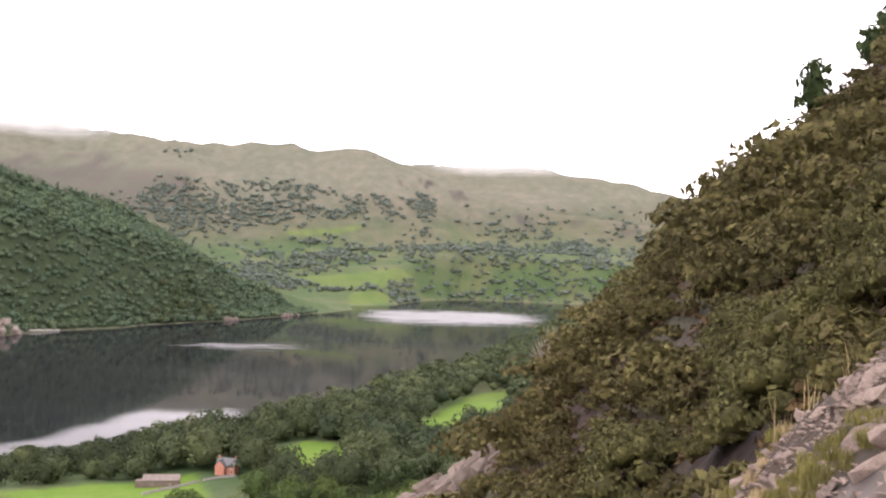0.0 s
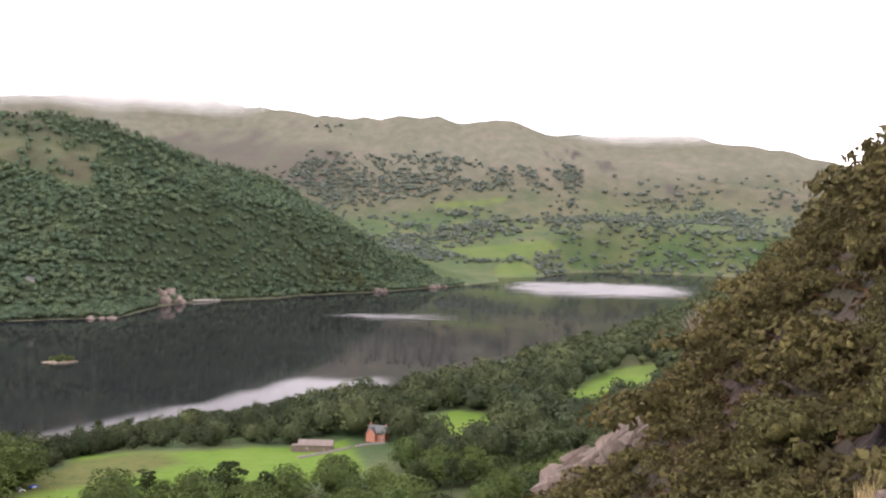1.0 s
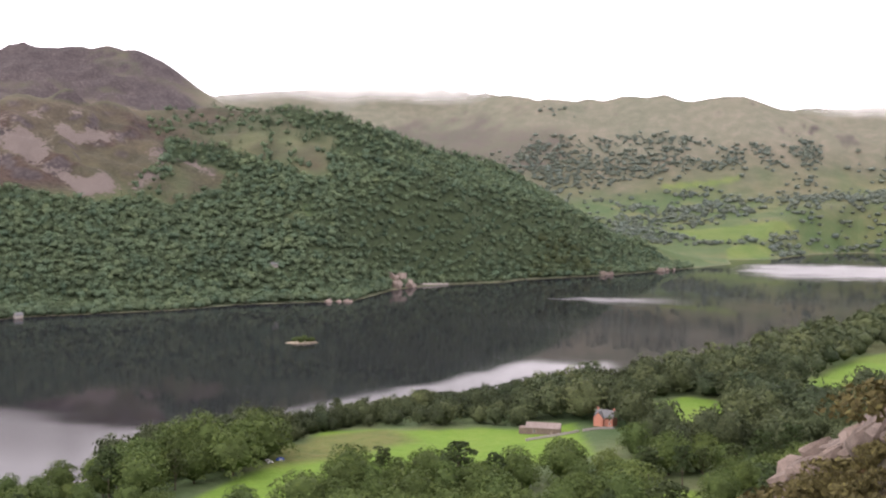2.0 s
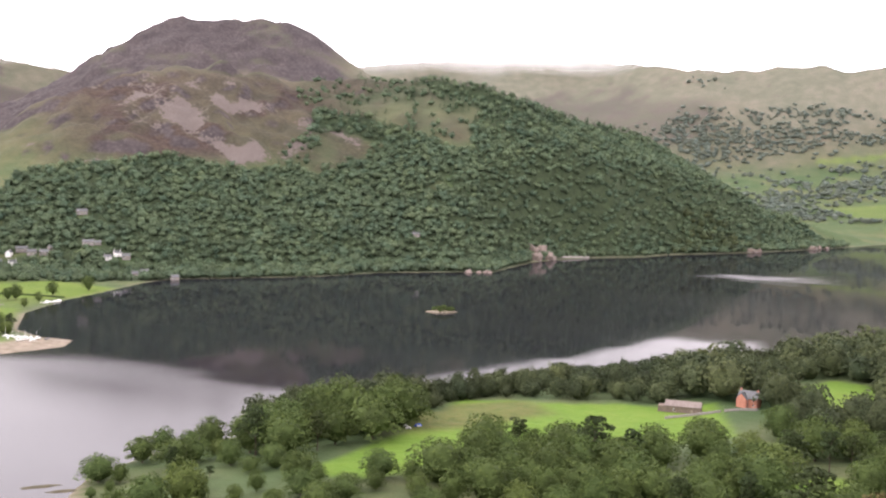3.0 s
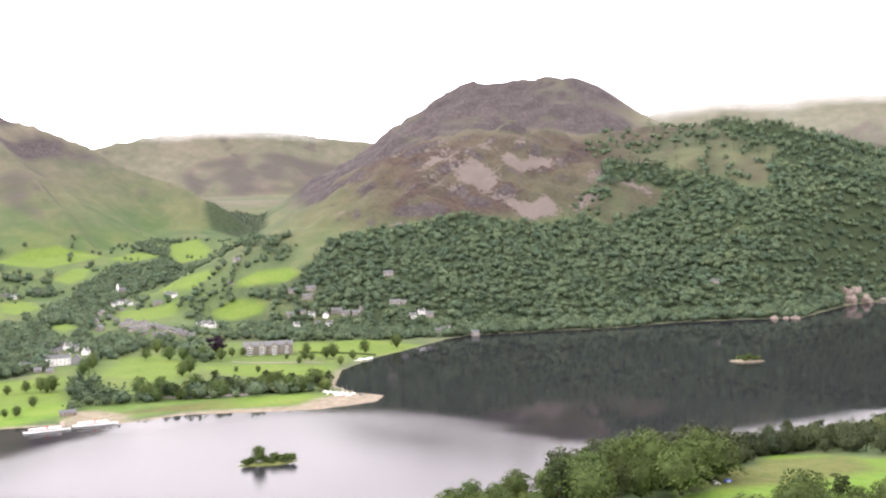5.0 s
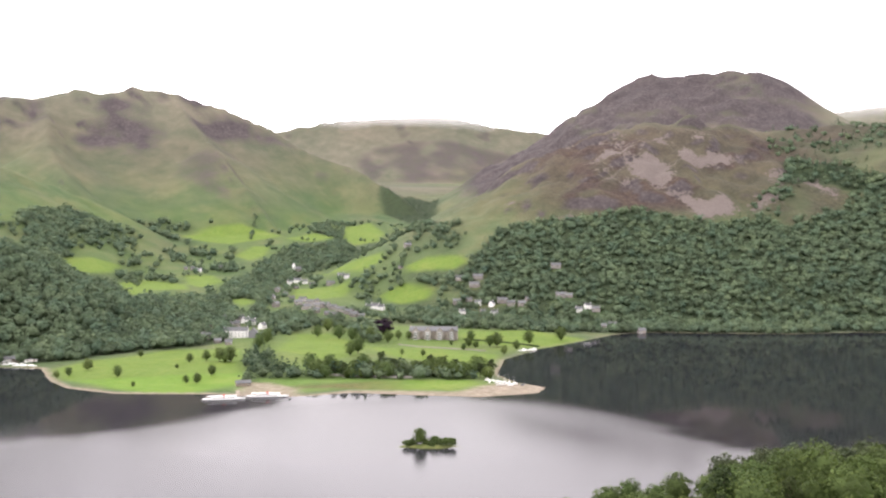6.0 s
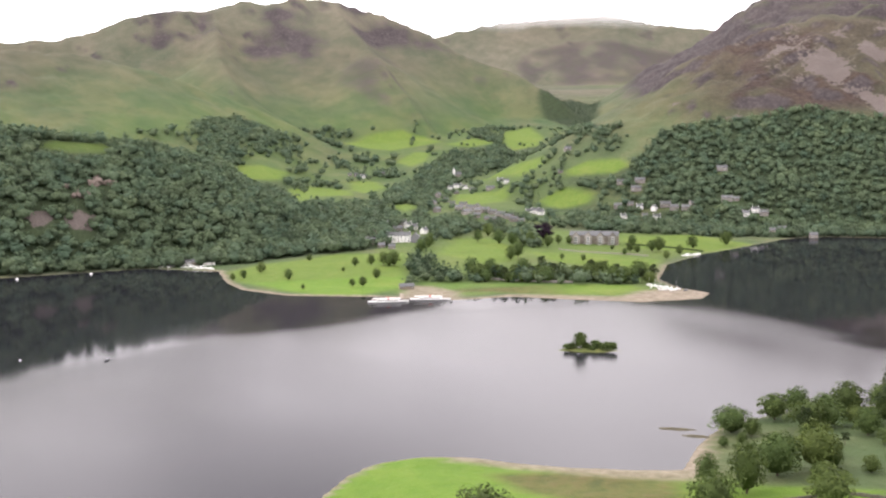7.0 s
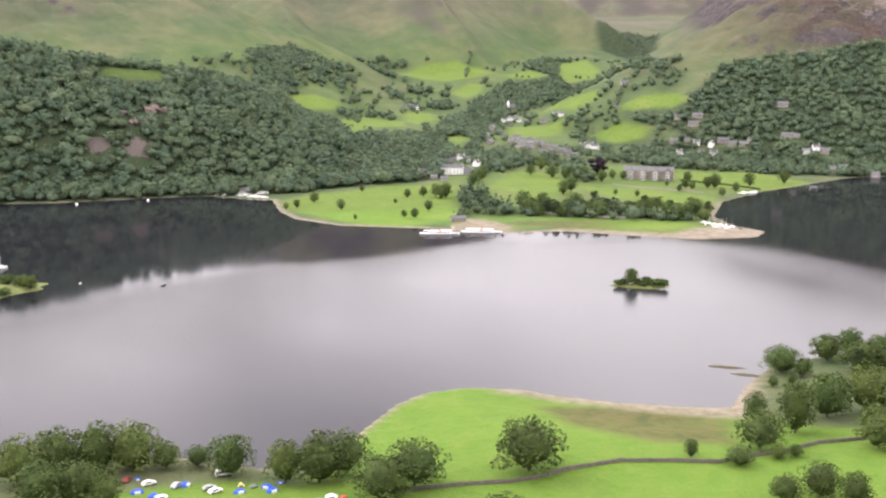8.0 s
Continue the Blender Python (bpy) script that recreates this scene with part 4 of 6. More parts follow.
def merged_trees(name, templates, x, y, z, h, rng, mat, label, widen=1.0):
    """Many trees in one mesh, each a turned and stretched copy of one template."""
    V, F, T, k = [], [], [], 0
    pick = rng.integers(0, len(templates), len(x))
    for i in range(len(templates)):
        sel = np.nonzero(pick == i)[0]
        if not len(sel):
            continue
        tv, tf = templates[i]
        a, s = rng.uniform(0, 6.283, len(sel)), h[sel]
        w = s * rng.uniform(0.85, 1.2, len(sel)) * widen
        ca, sa = np.cos(a) * w, np.sin(a) * w
        vx = tv[:, 0] * ca[:, None] - tv[:, 1] * sa[:, None] + x[sel][:, None]
        vy = tv[:, 0] * sa[:, None] + tv[:, 1] * ca[:, None] + y[sel][:, None]
        vz = tv[:, 2] * s[:, None] + z[sel][:, None]
        V.append(np.stack([vx, vy, vz], -1).reshape(-1, 3))
        F.append((tf[None] + (np.arange(len(sel)) * len(tv))[:, None, None]).reshape(-1, 3) + k)
        T.append(np.repeat(rng.uniform(0, 1, len(sel)), len(tv)))
        k += len(sel) * len(tv)
    me = mesh_of(name, np.concatenate(V), np.concatenate(F), mat, ("tree", np.concatenate(T)), mat is not ROCK)
    return tagged(new(name, me), label, "woodland", kind="stuff")


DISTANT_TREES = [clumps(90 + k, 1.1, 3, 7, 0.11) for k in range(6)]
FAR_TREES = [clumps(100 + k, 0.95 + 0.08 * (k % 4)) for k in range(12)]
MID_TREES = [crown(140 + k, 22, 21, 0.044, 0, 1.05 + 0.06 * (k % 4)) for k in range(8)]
CONIFERS = [crown(160 + k, 5, 9, 0.06, 0, 1.0, kind="cone") for k in range(3)]


def ground_at(a, d):
    x, y = bear(a, d)
    return x, y, float(height(np.array([x]), np.array([y]))[0])


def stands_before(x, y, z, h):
    """Which trees would hide the open fields, rock scars and houses of the dale from the camera."""
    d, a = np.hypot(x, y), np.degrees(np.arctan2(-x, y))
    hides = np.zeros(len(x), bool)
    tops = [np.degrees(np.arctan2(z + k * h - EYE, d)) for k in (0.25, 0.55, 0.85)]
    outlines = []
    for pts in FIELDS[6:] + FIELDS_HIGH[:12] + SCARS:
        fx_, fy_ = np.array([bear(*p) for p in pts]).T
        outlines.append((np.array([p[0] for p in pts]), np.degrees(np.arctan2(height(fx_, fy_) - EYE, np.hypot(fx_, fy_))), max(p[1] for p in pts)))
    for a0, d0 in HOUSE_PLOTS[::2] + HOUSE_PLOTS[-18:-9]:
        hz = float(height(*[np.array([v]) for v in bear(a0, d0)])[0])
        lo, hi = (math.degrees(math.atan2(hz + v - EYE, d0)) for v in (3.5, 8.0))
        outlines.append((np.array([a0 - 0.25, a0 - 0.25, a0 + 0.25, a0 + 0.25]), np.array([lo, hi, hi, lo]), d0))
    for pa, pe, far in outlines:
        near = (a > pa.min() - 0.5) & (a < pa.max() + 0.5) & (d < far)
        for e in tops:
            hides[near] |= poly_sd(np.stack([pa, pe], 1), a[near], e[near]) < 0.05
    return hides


# woods on the far shore and in the dale
fx, fy, rng = scatter(-2750, -60, -60, 2700, 9.3, 7)
fa, fd = np.degrees(np.arctan2(-fx, fy)), np.hypot(fx, fy)
near_enough = (fd > 780) & (fd < 3200) & (fa > 3) & (fa < 93) & (fd > 1180 - 400 * step(43, 49, fa)) & ((fd < 2620) | (fa > 54))
fx, fy = fx[near_enough], fy[near_enough]
fz = height(fx, fy)
keep = (rng.uniform(0, 1, len(fx)) < woodland(fx, fy, fz)) & (poly_sd(SHORE_XY, fx, fy) > 2)
fx, fy, fz = fx[keep], fy[keep], fz[keep]
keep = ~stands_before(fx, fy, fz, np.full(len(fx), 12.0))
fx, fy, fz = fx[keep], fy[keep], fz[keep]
fa, fd = np.degrees(np.arctan2(-fx, fy)), np.hypot(fx, fy)
pines = ((rng.uniform(0, 1, len(fx)) < 0.04) | (fa < 31) & (fa > 16) & (fz > 225) & (rng.uniform(0, 1, len(fx)) < 0.5) | (fa > 32) & (fa < 36) & (fz > 190) & (rng.uniform(0, 1, len(fx)) < 0.5) | (fa > 55) & (fd > 2540) & (fa < 59) | (fa > 59.5) & (fd < 1010) & (rng.uniform(0, 1, len(fx)) < 0.6))
merged_trees("far_woods", FAR_TREES, fx[~pines], fy[~pines], fz[~pines] - np.where(fa[~pines] < 34, 1.2, 2.6), (9 + 11 * rng.beta(1.5, 2.4, (~pines).sum())) * np.where(fa[~pines] > 66, 1.22, 1.0), rng, LEAF_FAR_HAZED, "dense broadleaved woodland covering the slopes above the lake", 1.25)
merged_trees("conifer_plantation", CONIFERS, fx[pines], fy[pines], fz[pines] - 1.0, rng.uniform(11, 17, pines.sum()) * np.where((fa[pines] > 54) & (fd[pines] > 2500), 0.55, 1.0), rng, LEAF_CONIFER, "dark conifers along a ridge and in a dale", 1.2)

# scattered trees on the distant fellside
dx, dy, rng = scatter(-1900, 1300, 2600, 4450, 17, 23)
dz = height(dx, dy)
da, dd = np.degrees(np.arctan2(-dx, dy)), np.hypot(dx, dy)
thick = np.where((dd > 2900) & (da > -17) & (da < 26), step(420, 160, dz) * (0.05 + 0.5 * step(0.0, 0.45, fbm(dx, dy, 170, 4, 91)) + 0.15 * step(130, 40, dz)), 0)
thick = np.maximum(thick, 0.9 * area([(16.8, 4015), (15.5, 4045), (11.1, 4030), (6.9, 4060), (4.7, 4000), (3.1, 4075), (0.6, 4140), (0.5, 3975), (3.0, 3835), (6.2, 3820), (9.8, 3745), (13, 3795), (15.5, 3665)], dx, dy, 30) * step(-0.15, 0.2, fbm(dx, dy, 150, 3, 95)))
thick = np.maximum(thick, 0.9 * area([(2.9, 3035), (-1.8, 3450), (-14, 3420), (-14, 3330), (-7.9, 3290), (1.3, 3160)], dx, dy, 12))
for pts, much in (([(15.4, 4280), (13.2, 4280), (13.2, 4020), (14.8, 4020)], 0.2), ([(17.6, 4040), (15.4, 4090), (13.0, 4050), (10.1, 4060), (6.7, 4050), (4.1, 3920), (4.5, 3780), (10.0, 3750), (12.9, 3660), (15.7, 3720)], 0.75),
                  ([(3.7, 4030), (2.4, 4160), (0.4, 4120), (0.8, 3890), (3.4, 3850)], 0.85), ([(13.3, 3420), (12.1, 3640), (9.9, 3490), (7.0, 3540), (4.4, 3590), (4.6, 3450), (11.2, 3320)], 0.6), ([(4.0, 3660), (-4, 3950), (-8, 3700), (-4, 3400), (2.2, 3300)], 0.5)):
    thick = np.maximum(thick, much * area(pts, dx, dy, 25) * step(-0.35, 0.1, fbm(dx, dy, 110, 3, 97)))
for pts in FIELDS_HIGH:
    thick = thick * (1 - area(pts, dx, dy, 5.0))
keep = (rng.uniform(0, 1, len(dx)) < thick) & (poly_sd(SHORE_XY, dx, dy) > 4)
merged_trees("distant_trees", DISTANT_TREES, dx[keep], dy[keep], dz[keep] - 3.0, 9 + 14 * rng.beta(1.3, 1.7, keep.sum()), rng, LEAF_HAZED, "scattered trees and copses on a distant fellside", 2.0)

# the wood on the near bank: the nearest trees are things, the rest one mass
TREE_KINDS = []
for k in range(7):
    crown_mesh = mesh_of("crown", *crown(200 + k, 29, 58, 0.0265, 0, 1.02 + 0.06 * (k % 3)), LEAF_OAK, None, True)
    trunk_mesh = mesh_of("trunk", *stem(200 + k), BARK)
    TREE_KINDS.append((trunk_mesh, crown_mesh))
LIGHT_KINDS = [(trunk_mesh, mesh_of("crown", *template, LEAF_OAK, None, True)) for template in MID_TREES]
PINE_KINDS = []
for k in range(3):
    crown_mesh = mesh_of("crown", *crown(230 + k, 15, 58, 0.032, 0, 1.0, kind="pine"), LEAF_PINE)
    PINE_KINDS.append((mesh_of("trunk", *stem(230 + k, 0.85, 0.02, 7), BARK), crown_mesh))
TREE_LABELS = ("broadleaved tree with a full rounded green crown", "tall lakeside tree with a dense dark green crown", "spreading oak with a clumped mid-green crown")


def tree(kinds, k, x, y, z, h, w, turn, label, name="tree", group="trees of the near bank"):
    ob = thing(name, label, "tree", group, Matrix.LocRotScale((x, y, z), Euler((0, 0, turn)), (w, w, h)))
    trunk_mesh, crown_mesh = kinds[k % len(kinds)]
    part("trunk", trunk_mesh, None, ob)
    part("crown", crown_mesh, None, ob)
    return ob


def east_wood(x, y):
    d, a, sd = np.hypot(x, y), np.degrees(np.arctan2(-x, y)), poly_sd(SHORE_XY, x, y)
    open_land = np.zeros(x.shape, bool)
    for k in (1.0, 1.05, 1.1):
        open_land |= sum((area(p, x * k, y * k, 3.0) for p in FIELDS[1:6]), np.zeros_like(x)) > 0.3
    open_land |= area(FIELDS[0], x, y, 3.0) > 0.3
    ok = (a < 44 + 4.5 * (d > 395)) & (a > -8) & (sd > 4) & (d > np.interp(a, [0, 10, 36, 42], [330, 365, 365, 330])) & ((d < 1250) | (sd < 90) & (d < 2050)) & (y > 0)
    # also cleared: the camera's line of sight to the cottage and barn
    for k in (1.0, 1.05, 1.1, 1.15, 1.2, 1.25):
        for a0, d0, r in ((11.7, 588, 17), (15.4, 563, 9), (14.8, 563, 9)):
            hx, hy = bear(a0, d0)
            open_land |= np.hypot(x * k - hx, y * k - hy) < r
    return ok & ~open_land


ex, ey, rng = scatter(-520, 350, 60, 2080, 15.5, 11)
ez = height(ex, ey)
keep = east_wood(ex, ey) & (ez < 75)
ex, ey, ez = ex[keep], ey[keep], ez[keep]
order = np.argsort(np.hypot(ex, ey))
ex, ey, ez = ex[order], ey[order], ez[order]
ea, ed = np.degrees(np.arctan2(-ex, ey)), np.hypot(ex, ey)
eh = (9.5 + 11.5 * rng.beta(1.4, 1.5, len(ex))) * np.where((ea > 29.5) & (ed > 440) | (ea < 16) & (ed > 520), 1.42, 1.0) * np.where((ea > 17) & (ea < 29) & (ed > 560), 0.9, 1.0) * np.where((ed < 480) & (ea > 8) & (ea < 29), 1.1, 1.0) * np.where((ed < 430) & (ea > 30), 0.72, 1.0) * (1 - 0.38 * step(37.5, 41, ea))
SINGLE = 210
for k in range(min(SINGLE, len(ex))):
    piny = rng.uniform() < (0.3 if ez[k] > 9 else 0.12)
    w = eh[k] * rng.uniform(0.8, 1.35)
    tree(PINE_KINDS if piny else TREE_KINDS, int(rng.integers(0, 21)), ex[k], ey[k], ez[k] - 0.05 * eh[k], eh[k] * (1.1 if piny else 1), w, rng.uniform(0, 6.28),
         "Scots pine with an open dark green crown" if piny else TREE_LABELS[k % 3])
inner = (np.arange(len(ex)) >= SINGLE) & (ed < 760)
merged_trees("lakeside_woods", MID_TREES, ex[inner], ey[inner], ez[inner] - 1.2, eh[inner], rng, LEAF_WOOD, "mature broadleaved trees in a lakeside wood")
merged_trees("bankside_woods", FAR_TREES, ex[ed >= 760], ey[ed >= 760], ez[ed >= 760] - 1.2, eh[ed >= 760], rng, LEAF_WOOD, "belt of mature trees along the lake's far bank", 1.1)

# a thick belt of trees between the far meadow and the water
rng = np.random.default_rng(63)
ba = np.concatenate([np.linspace(15.5, 30.5, 40), np.linspace(15.5, 30.5, 34)]) + rng.uniform(-0.2, 0.2, 74)
bd = np.interp(ba, [12, 20, 28, 31], [738, 680, 612, 590]) - np.where(np.arange(74) < 40, 7, 20) - rng.uniform(0, 8, 74)
bx_, by_ = -np.sin(np.radians(ba)) * bd, np.cos(np.radians(ba)) * bd
merged_trees("waterside_woods", MID_TREES, bx_, by_, height(bx_, by_) - 1.0, rng.uniform(9, 15.5, 74), rng, LEAF_WOOD, "belt of mature trees along the water beyond a meadow", 0.95)

# tall pines on the knoll by the water, and a few trees that stand above the rest
for k, (a, d, h) in enumerate(((16.6, 676, 15), (16.1, 684, 17), (15.5, 690, 18), (14.9, 694, 17), (14.3, 700, 18), (13.7, 705, 16), (13.1, 708, 15), (12.3, 712, 15), (15.8, 676, 15), (14.6, 684, 15), (10.6, 735, 15), (9.8, 742, 14), (27.0, 628, 16), (25.4, 632, 14), (22.4, 645, 15), (22.0, 648, 15))):
    x, y, z = ground_at(a, d)
    tree(PINE_KINDS, k, x, y, z, h, h * 0.9, k * 1.3, "tall flat-topped Scots pine on a lakeside knoll", "pine_tree", "lakeside pines")
# single trees round the meadow and the camp site: bearing, distance, height, spread
MEADOW_TREES = [(62.0, 300, 17, 21), (48.8, 338, 13, 15), (49.9, 317, 6, 8), (47.8, 327, 5, 5), (46.9, 332, 4.5, 4.5), (52.6, 320, 6, 4), (42.6, 350, 14, 15), (47.0, 362, 19, 13), (49.2, 372, 12, 8), (45.4, 385, 17, 15),
                (43.4, 394, 18, 16), (68.9, 292, 15, 17), (71.0, 284, 13, 15), (74.6, 303, 16, 16), (76.6, 306, 14, 12), (73.0, 309, 14, 15), (79.8, 317, 14, 13), (81.6, 327, 7, 8)]
MEADOW_TREES += [(83.4, 328, 9, 10), (85.2, 330, 15, 17), (87.2, 330, 16, 16), (89.3, 332, 15, 17), (91.4, 325, 15, 16), (88.3, 300, 14, 14), (90.2, 300, 14, 15), (86.9, 296, 10, 10), (45.4, 300, 10, 11), (47.3, 292, 8, 9), (43.6, 296, 10, 9), (63.6, 262, 9, 12), (67.9, 300, 4, 3)]
for k, (a, d, h, w) in enumerate(MEADOW_TREES):
    x, y, z = ground_at(a, d)
    tree(TREE_KINDS, k, x, y, z - 0.06 * h, h * 1.12, w * 1.2, k * 1.7, "large spreading tree beside a dry-stone field wall" if k == 0 else "small bushy tree on a grazed meadow" if h < 8 else "rounded broadleaved tree on the lakeside meadow", group="meadow trees")
# young trees dotted over the lawn across the water
LAWN_TREES = [(76.1, 918, 6), (75.5, 925, 7), (74.5, 955, 9), (73.0, 905, 8), (72.2, 850, 4), (70.0, 1085, 10), (71.8, 1025, 6), (69.2, 970, 7), (68.3, 970, 9), (69.9, 935, 4), (68.0, 890, 8), (68.8, 856, 7), (69.4, 856, 6), (67.6, 968, 11), (67.0, 965, 12), (67.3, 960, 11)]
LAWN_TREES += [(57.6, 1120, 9), (57.0, 1125, 8), (53.5, 1130, 10), (54.6, 1095, 5), (58.2, 1095, 12), (59.2, 1100, 13), (60.2, 1110, 12), (61.0, 1120, 13), (62.2, 1125, 12), (52.4, 1085, 11), (52.0, 1090, 13), (50.9, 1075, 8), (56.2, 1000, 6), (57.4, 1010, 5), (65.0, 1080, 11), (65.4, 1050, 12), (64.9, 1110, 10)]
LAWN_TREES += [(53.6, 1075, 9), (53.2, 1070, 7), (53.9, 1055, 6), (50.2, 1120, 13), (51.6, 1032, 8), (48.4, 1165, 14), (61.6, 1180, 13), (59.9, 1005, 15), (60.3, 990, 12)]
for k, (a, d, h) in enumerate(LAWN_TREES):
    x, y, z = ground_at(a, d)
    tree(LIGHT_KINDS, k, x, y, z - 0.1, h * 1.3, h * 1.05, k * 2.1, "young tree dotted on a mown lakeside lawn", group="lawn trees")
# the belt of trees between the shore and the hotel lawn
rng = np.random.default_rng(57)
for k in range(60):
    a, d = 52.3 + 10.4 * (k + rng.uniform(-0.4, 0.4)) / 60, rng.uniform(858, 915)
    x, y, z = ground_at(a, d)
    h = rng.uniform(9, 17)
    tree(LIGHT_KINDS if k % 4 else PINE_KINDS, k, x, y, z - 0.05 * h, h, h * rng.uniform(0.8, 1.15), k * 1.9, "bushy broadleaved tree in a belt along the shore road" if k % 4 else "dark pine in a belt along the shore road", group="shore belt trees")
x, y, z = ground_at(58.46, 1165)
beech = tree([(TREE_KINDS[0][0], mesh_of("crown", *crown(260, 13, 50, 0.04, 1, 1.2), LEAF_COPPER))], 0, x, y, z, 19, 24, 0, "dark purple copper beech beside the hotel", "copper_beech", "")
x, y, z = ground_at(68.0, 1172)
beech = tree([(TREE_KINDS[1][0], beech.children[1].data)], 0, x, y, z, 18, 24, 1.0, "dark purple copper beech behind the white inn", "copper_beech", "")


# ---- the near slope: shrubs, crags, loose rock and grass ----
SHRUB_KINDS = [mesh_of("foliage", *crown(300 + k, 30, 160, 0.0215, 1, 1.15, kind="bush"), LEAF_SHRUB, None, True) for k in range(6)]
SHRUB_MASS = [crown(320 + k, 22, 42, 0.04, 0, 1.15, kind="bush") for k in range(5)]
sx, sy, rng = scatter(-34, 66, 15, 126, 3.4, 31)
sz = height(sx, sy)
su = sx - near_contour(sy)
sa, sdist = np.degrees(np.arctan2(-sx, sy)), np.hypot(sx, sy)
bare = (sdist > np.interp(sa, [-5, -1.3, 1.5], [64, 81, 86])) & (sa > -4.8) & (sa < 3.2) | (np.abs(sa + 6.3) < 1.3) & (sdist > 78)
keep = (su > -27) & (su < 34) & ~bare & (sy < 116) & (sy > 16.5) & ((sy > 21) | (su > -1))
sx, sy, sz = sx[keep], sy[keep], sz[keep]
order = np.argsort(np.hypot(sx, sy))
sx, sy, sz = sx[order], sy[order], sz[order]
sh_h = (1.7 + 3.7 * rng.beta(0.9, 1.6, len(sx))) * (0.75 + 0.3 * step(30, 60, np.hypot(sx, sy)) - 0.25 * step(75, 95, np.hypot(sx, sy))) * (1 - 0.45 * step(15, 18, np.degrees(np.arctan2(sx, sy))) * step(80, 95, np.hypot(sx, sy)))
for k in range(min(64, len(sx))):
    ob = thing("juniper_shrub", "dense juniper shrub with olive-green tips on a steep slope", "shrub", "shrubs of the near slope", Matrix.LocRotScale((sx[k], sy[k], sz[k] - 0.25), Euler((0.1, -0.45, rng.uniform(-0.6, 0.6))), (sh_h[k] * 1.15, sh_h[k] * 1.15, sh_h[k])))
    part("foliage", SHRUB_KINDS[k % 6], None, ob)
    part("stem", TREE_KINDS[k % 7][0], None, ob)
merged_trees("shrub_cover", SHRUB_MASS, sx[64:], sy[64:], sz[64:] - 0.3, sh_h[64:] * 1.12, rng, LEAF_SCRUB, "thick juniper scrub covering a steep fellside", 1.2)
lx, ly, rng = scatter(-14, 44, 17, 76, 2.1, 39)
lu = lx - near_contour(ly)
keep = (lu > -24) & (lu < 22) & ((ly > 21) | (lu > -1))
lx, ly = lx[keep], ly[keep]
merged_trees("low_scrub", [crown(330 + k, 9, 30, 0.075, 0, 1.2, kind="bush") for k in range(5)], lx, ly, height(lx, ly) - 0.15, rng.uniform(0.8, 2.0, len(lx)), rng, LEAF_SCRUB, "low juniper scrub between the taller shrubs", 1.3)
hx, hy, rng = scatter(-10, 66, 11, 118, 1.7, 37)
hu = hx - near_contour(hy)
keep = (hu > -15) & (hu < 32) & ((hy > 15.5) | (hu < -1.2))
hx, hy = hx[keep], hy[keep]
merged_trees("heath_cover", [crown(340 + k, 6, 11, 0.12, 0, 1.3, kind="bush") for k in range(4)], hx, hy, height(hx, hy) - 0.1, rng.uniform(0.4, 1.15, len(hx)), rng, LEAF_HEATH, "low brown heather and bracken between the shrubs", 1.3)
YEW = (TREE_KINDS[0][0], mesh_of("crown", *crown(270, 16, 46, 0.045, 0, 0.95), LEAF_PINE))
for a, d, h, w in ((-20.0, 103, 7.2, 4.2), (-22.9, 104, 5.0, 4.2), (-23.8, 106, 6.0, 5.0)):
    x, y, z = ground_at(a, d)
    tree([YEW], 0, x, y, z - 0.2, h, w, a, "dark ragged yew on the skyline of a steep slope", "yew", "skyline yews")


def hull(seed, sx_, sy_, sz_, count=24):
    """An angular block: the hull of random corners in a flattened box."""
    rng_ = np.random.default_rng(seed)
    bm = bmesh.new()
    for p in rng_.uniform(-1, 1, (count, 3)):
        p = p / max(np.abs(p).max(), 1e-3) * rng_.uniform(0.75, 1.0)
        bm.verts.new((p[0] * sx_, p[1] * sy_, p[2] * sz_))
    res = bmesh.ops.convex_hull(bm, input=bm.verts)
    bmesh.ops.delete(bm, geom=[v for v in bm.verts if not v.link_faces], context="VERTS")
    me = bpy.data.meshes.new("rock")
    bm.to_mesh(me)
    bm.free()
    return me


ROCK_KINDS = [hull(400 + k, 1.0, 0.5 + 0.06 * (k % 5), 0.22 + 0.06 * (k % 4), 13) for k in range(12)]
for me in ROCK_KINDS:
    me.materials.append(ROCK)


def rock(kind, x, y, s, tilt, turn, squash, label, group="loose rocks of the scree"):
    z = float(height(np.array([x]), np.array([y]))[0])
    ob = new("rock", ROCK_KINDS[kind % 12])
    ob.matrix_basis = Matrix.LocRotScale((x, y, z + s * 0.05), Euler((tilt[0], tilt[1], turn)), (s, s, s * squash))
    return tagged(ob, label, "rock", group)


# boulders and slabs that stand out of the scree
for k, (a, d, s) in enumerate(((-23.3, 9.3, 0.5), (-22.9, 8.6, 0.36), (-24.1, 8.1, 0.5), (-22.6, 7.3, 0.33), (-23.6, 6.7, 0.5), (-24.6, 6.2, 0.45), (-21.6, 9.6, 0.3), (-22.2, 10.2, 0.34), (-20.6, 10.4, 0.26), (-18.9, 10.8, 0.27), (-19.8, 9.2, 0.24), (-17.6, 10.6, 0.22), (-18.4, 9.6, 0.2), (-16.6, 10.2, 0.2), (-15.7, 10.6, 0.2), (-21.2, 6.8, 0.2))):
    rock(k, *bear(a, d), s * 0.45, (-0.25 + 0.1 * math.sin(k * 2.0), -0.45 + 0.2 * math.sin(k * 1.3)), 0.5 + 0.6 * math.sin(k * 2.7), 1.15, "weathered pinkish-grey slab of rock lying on scree", "slabs of the scree")
rng = np.random.default_rng(41)
count = 0
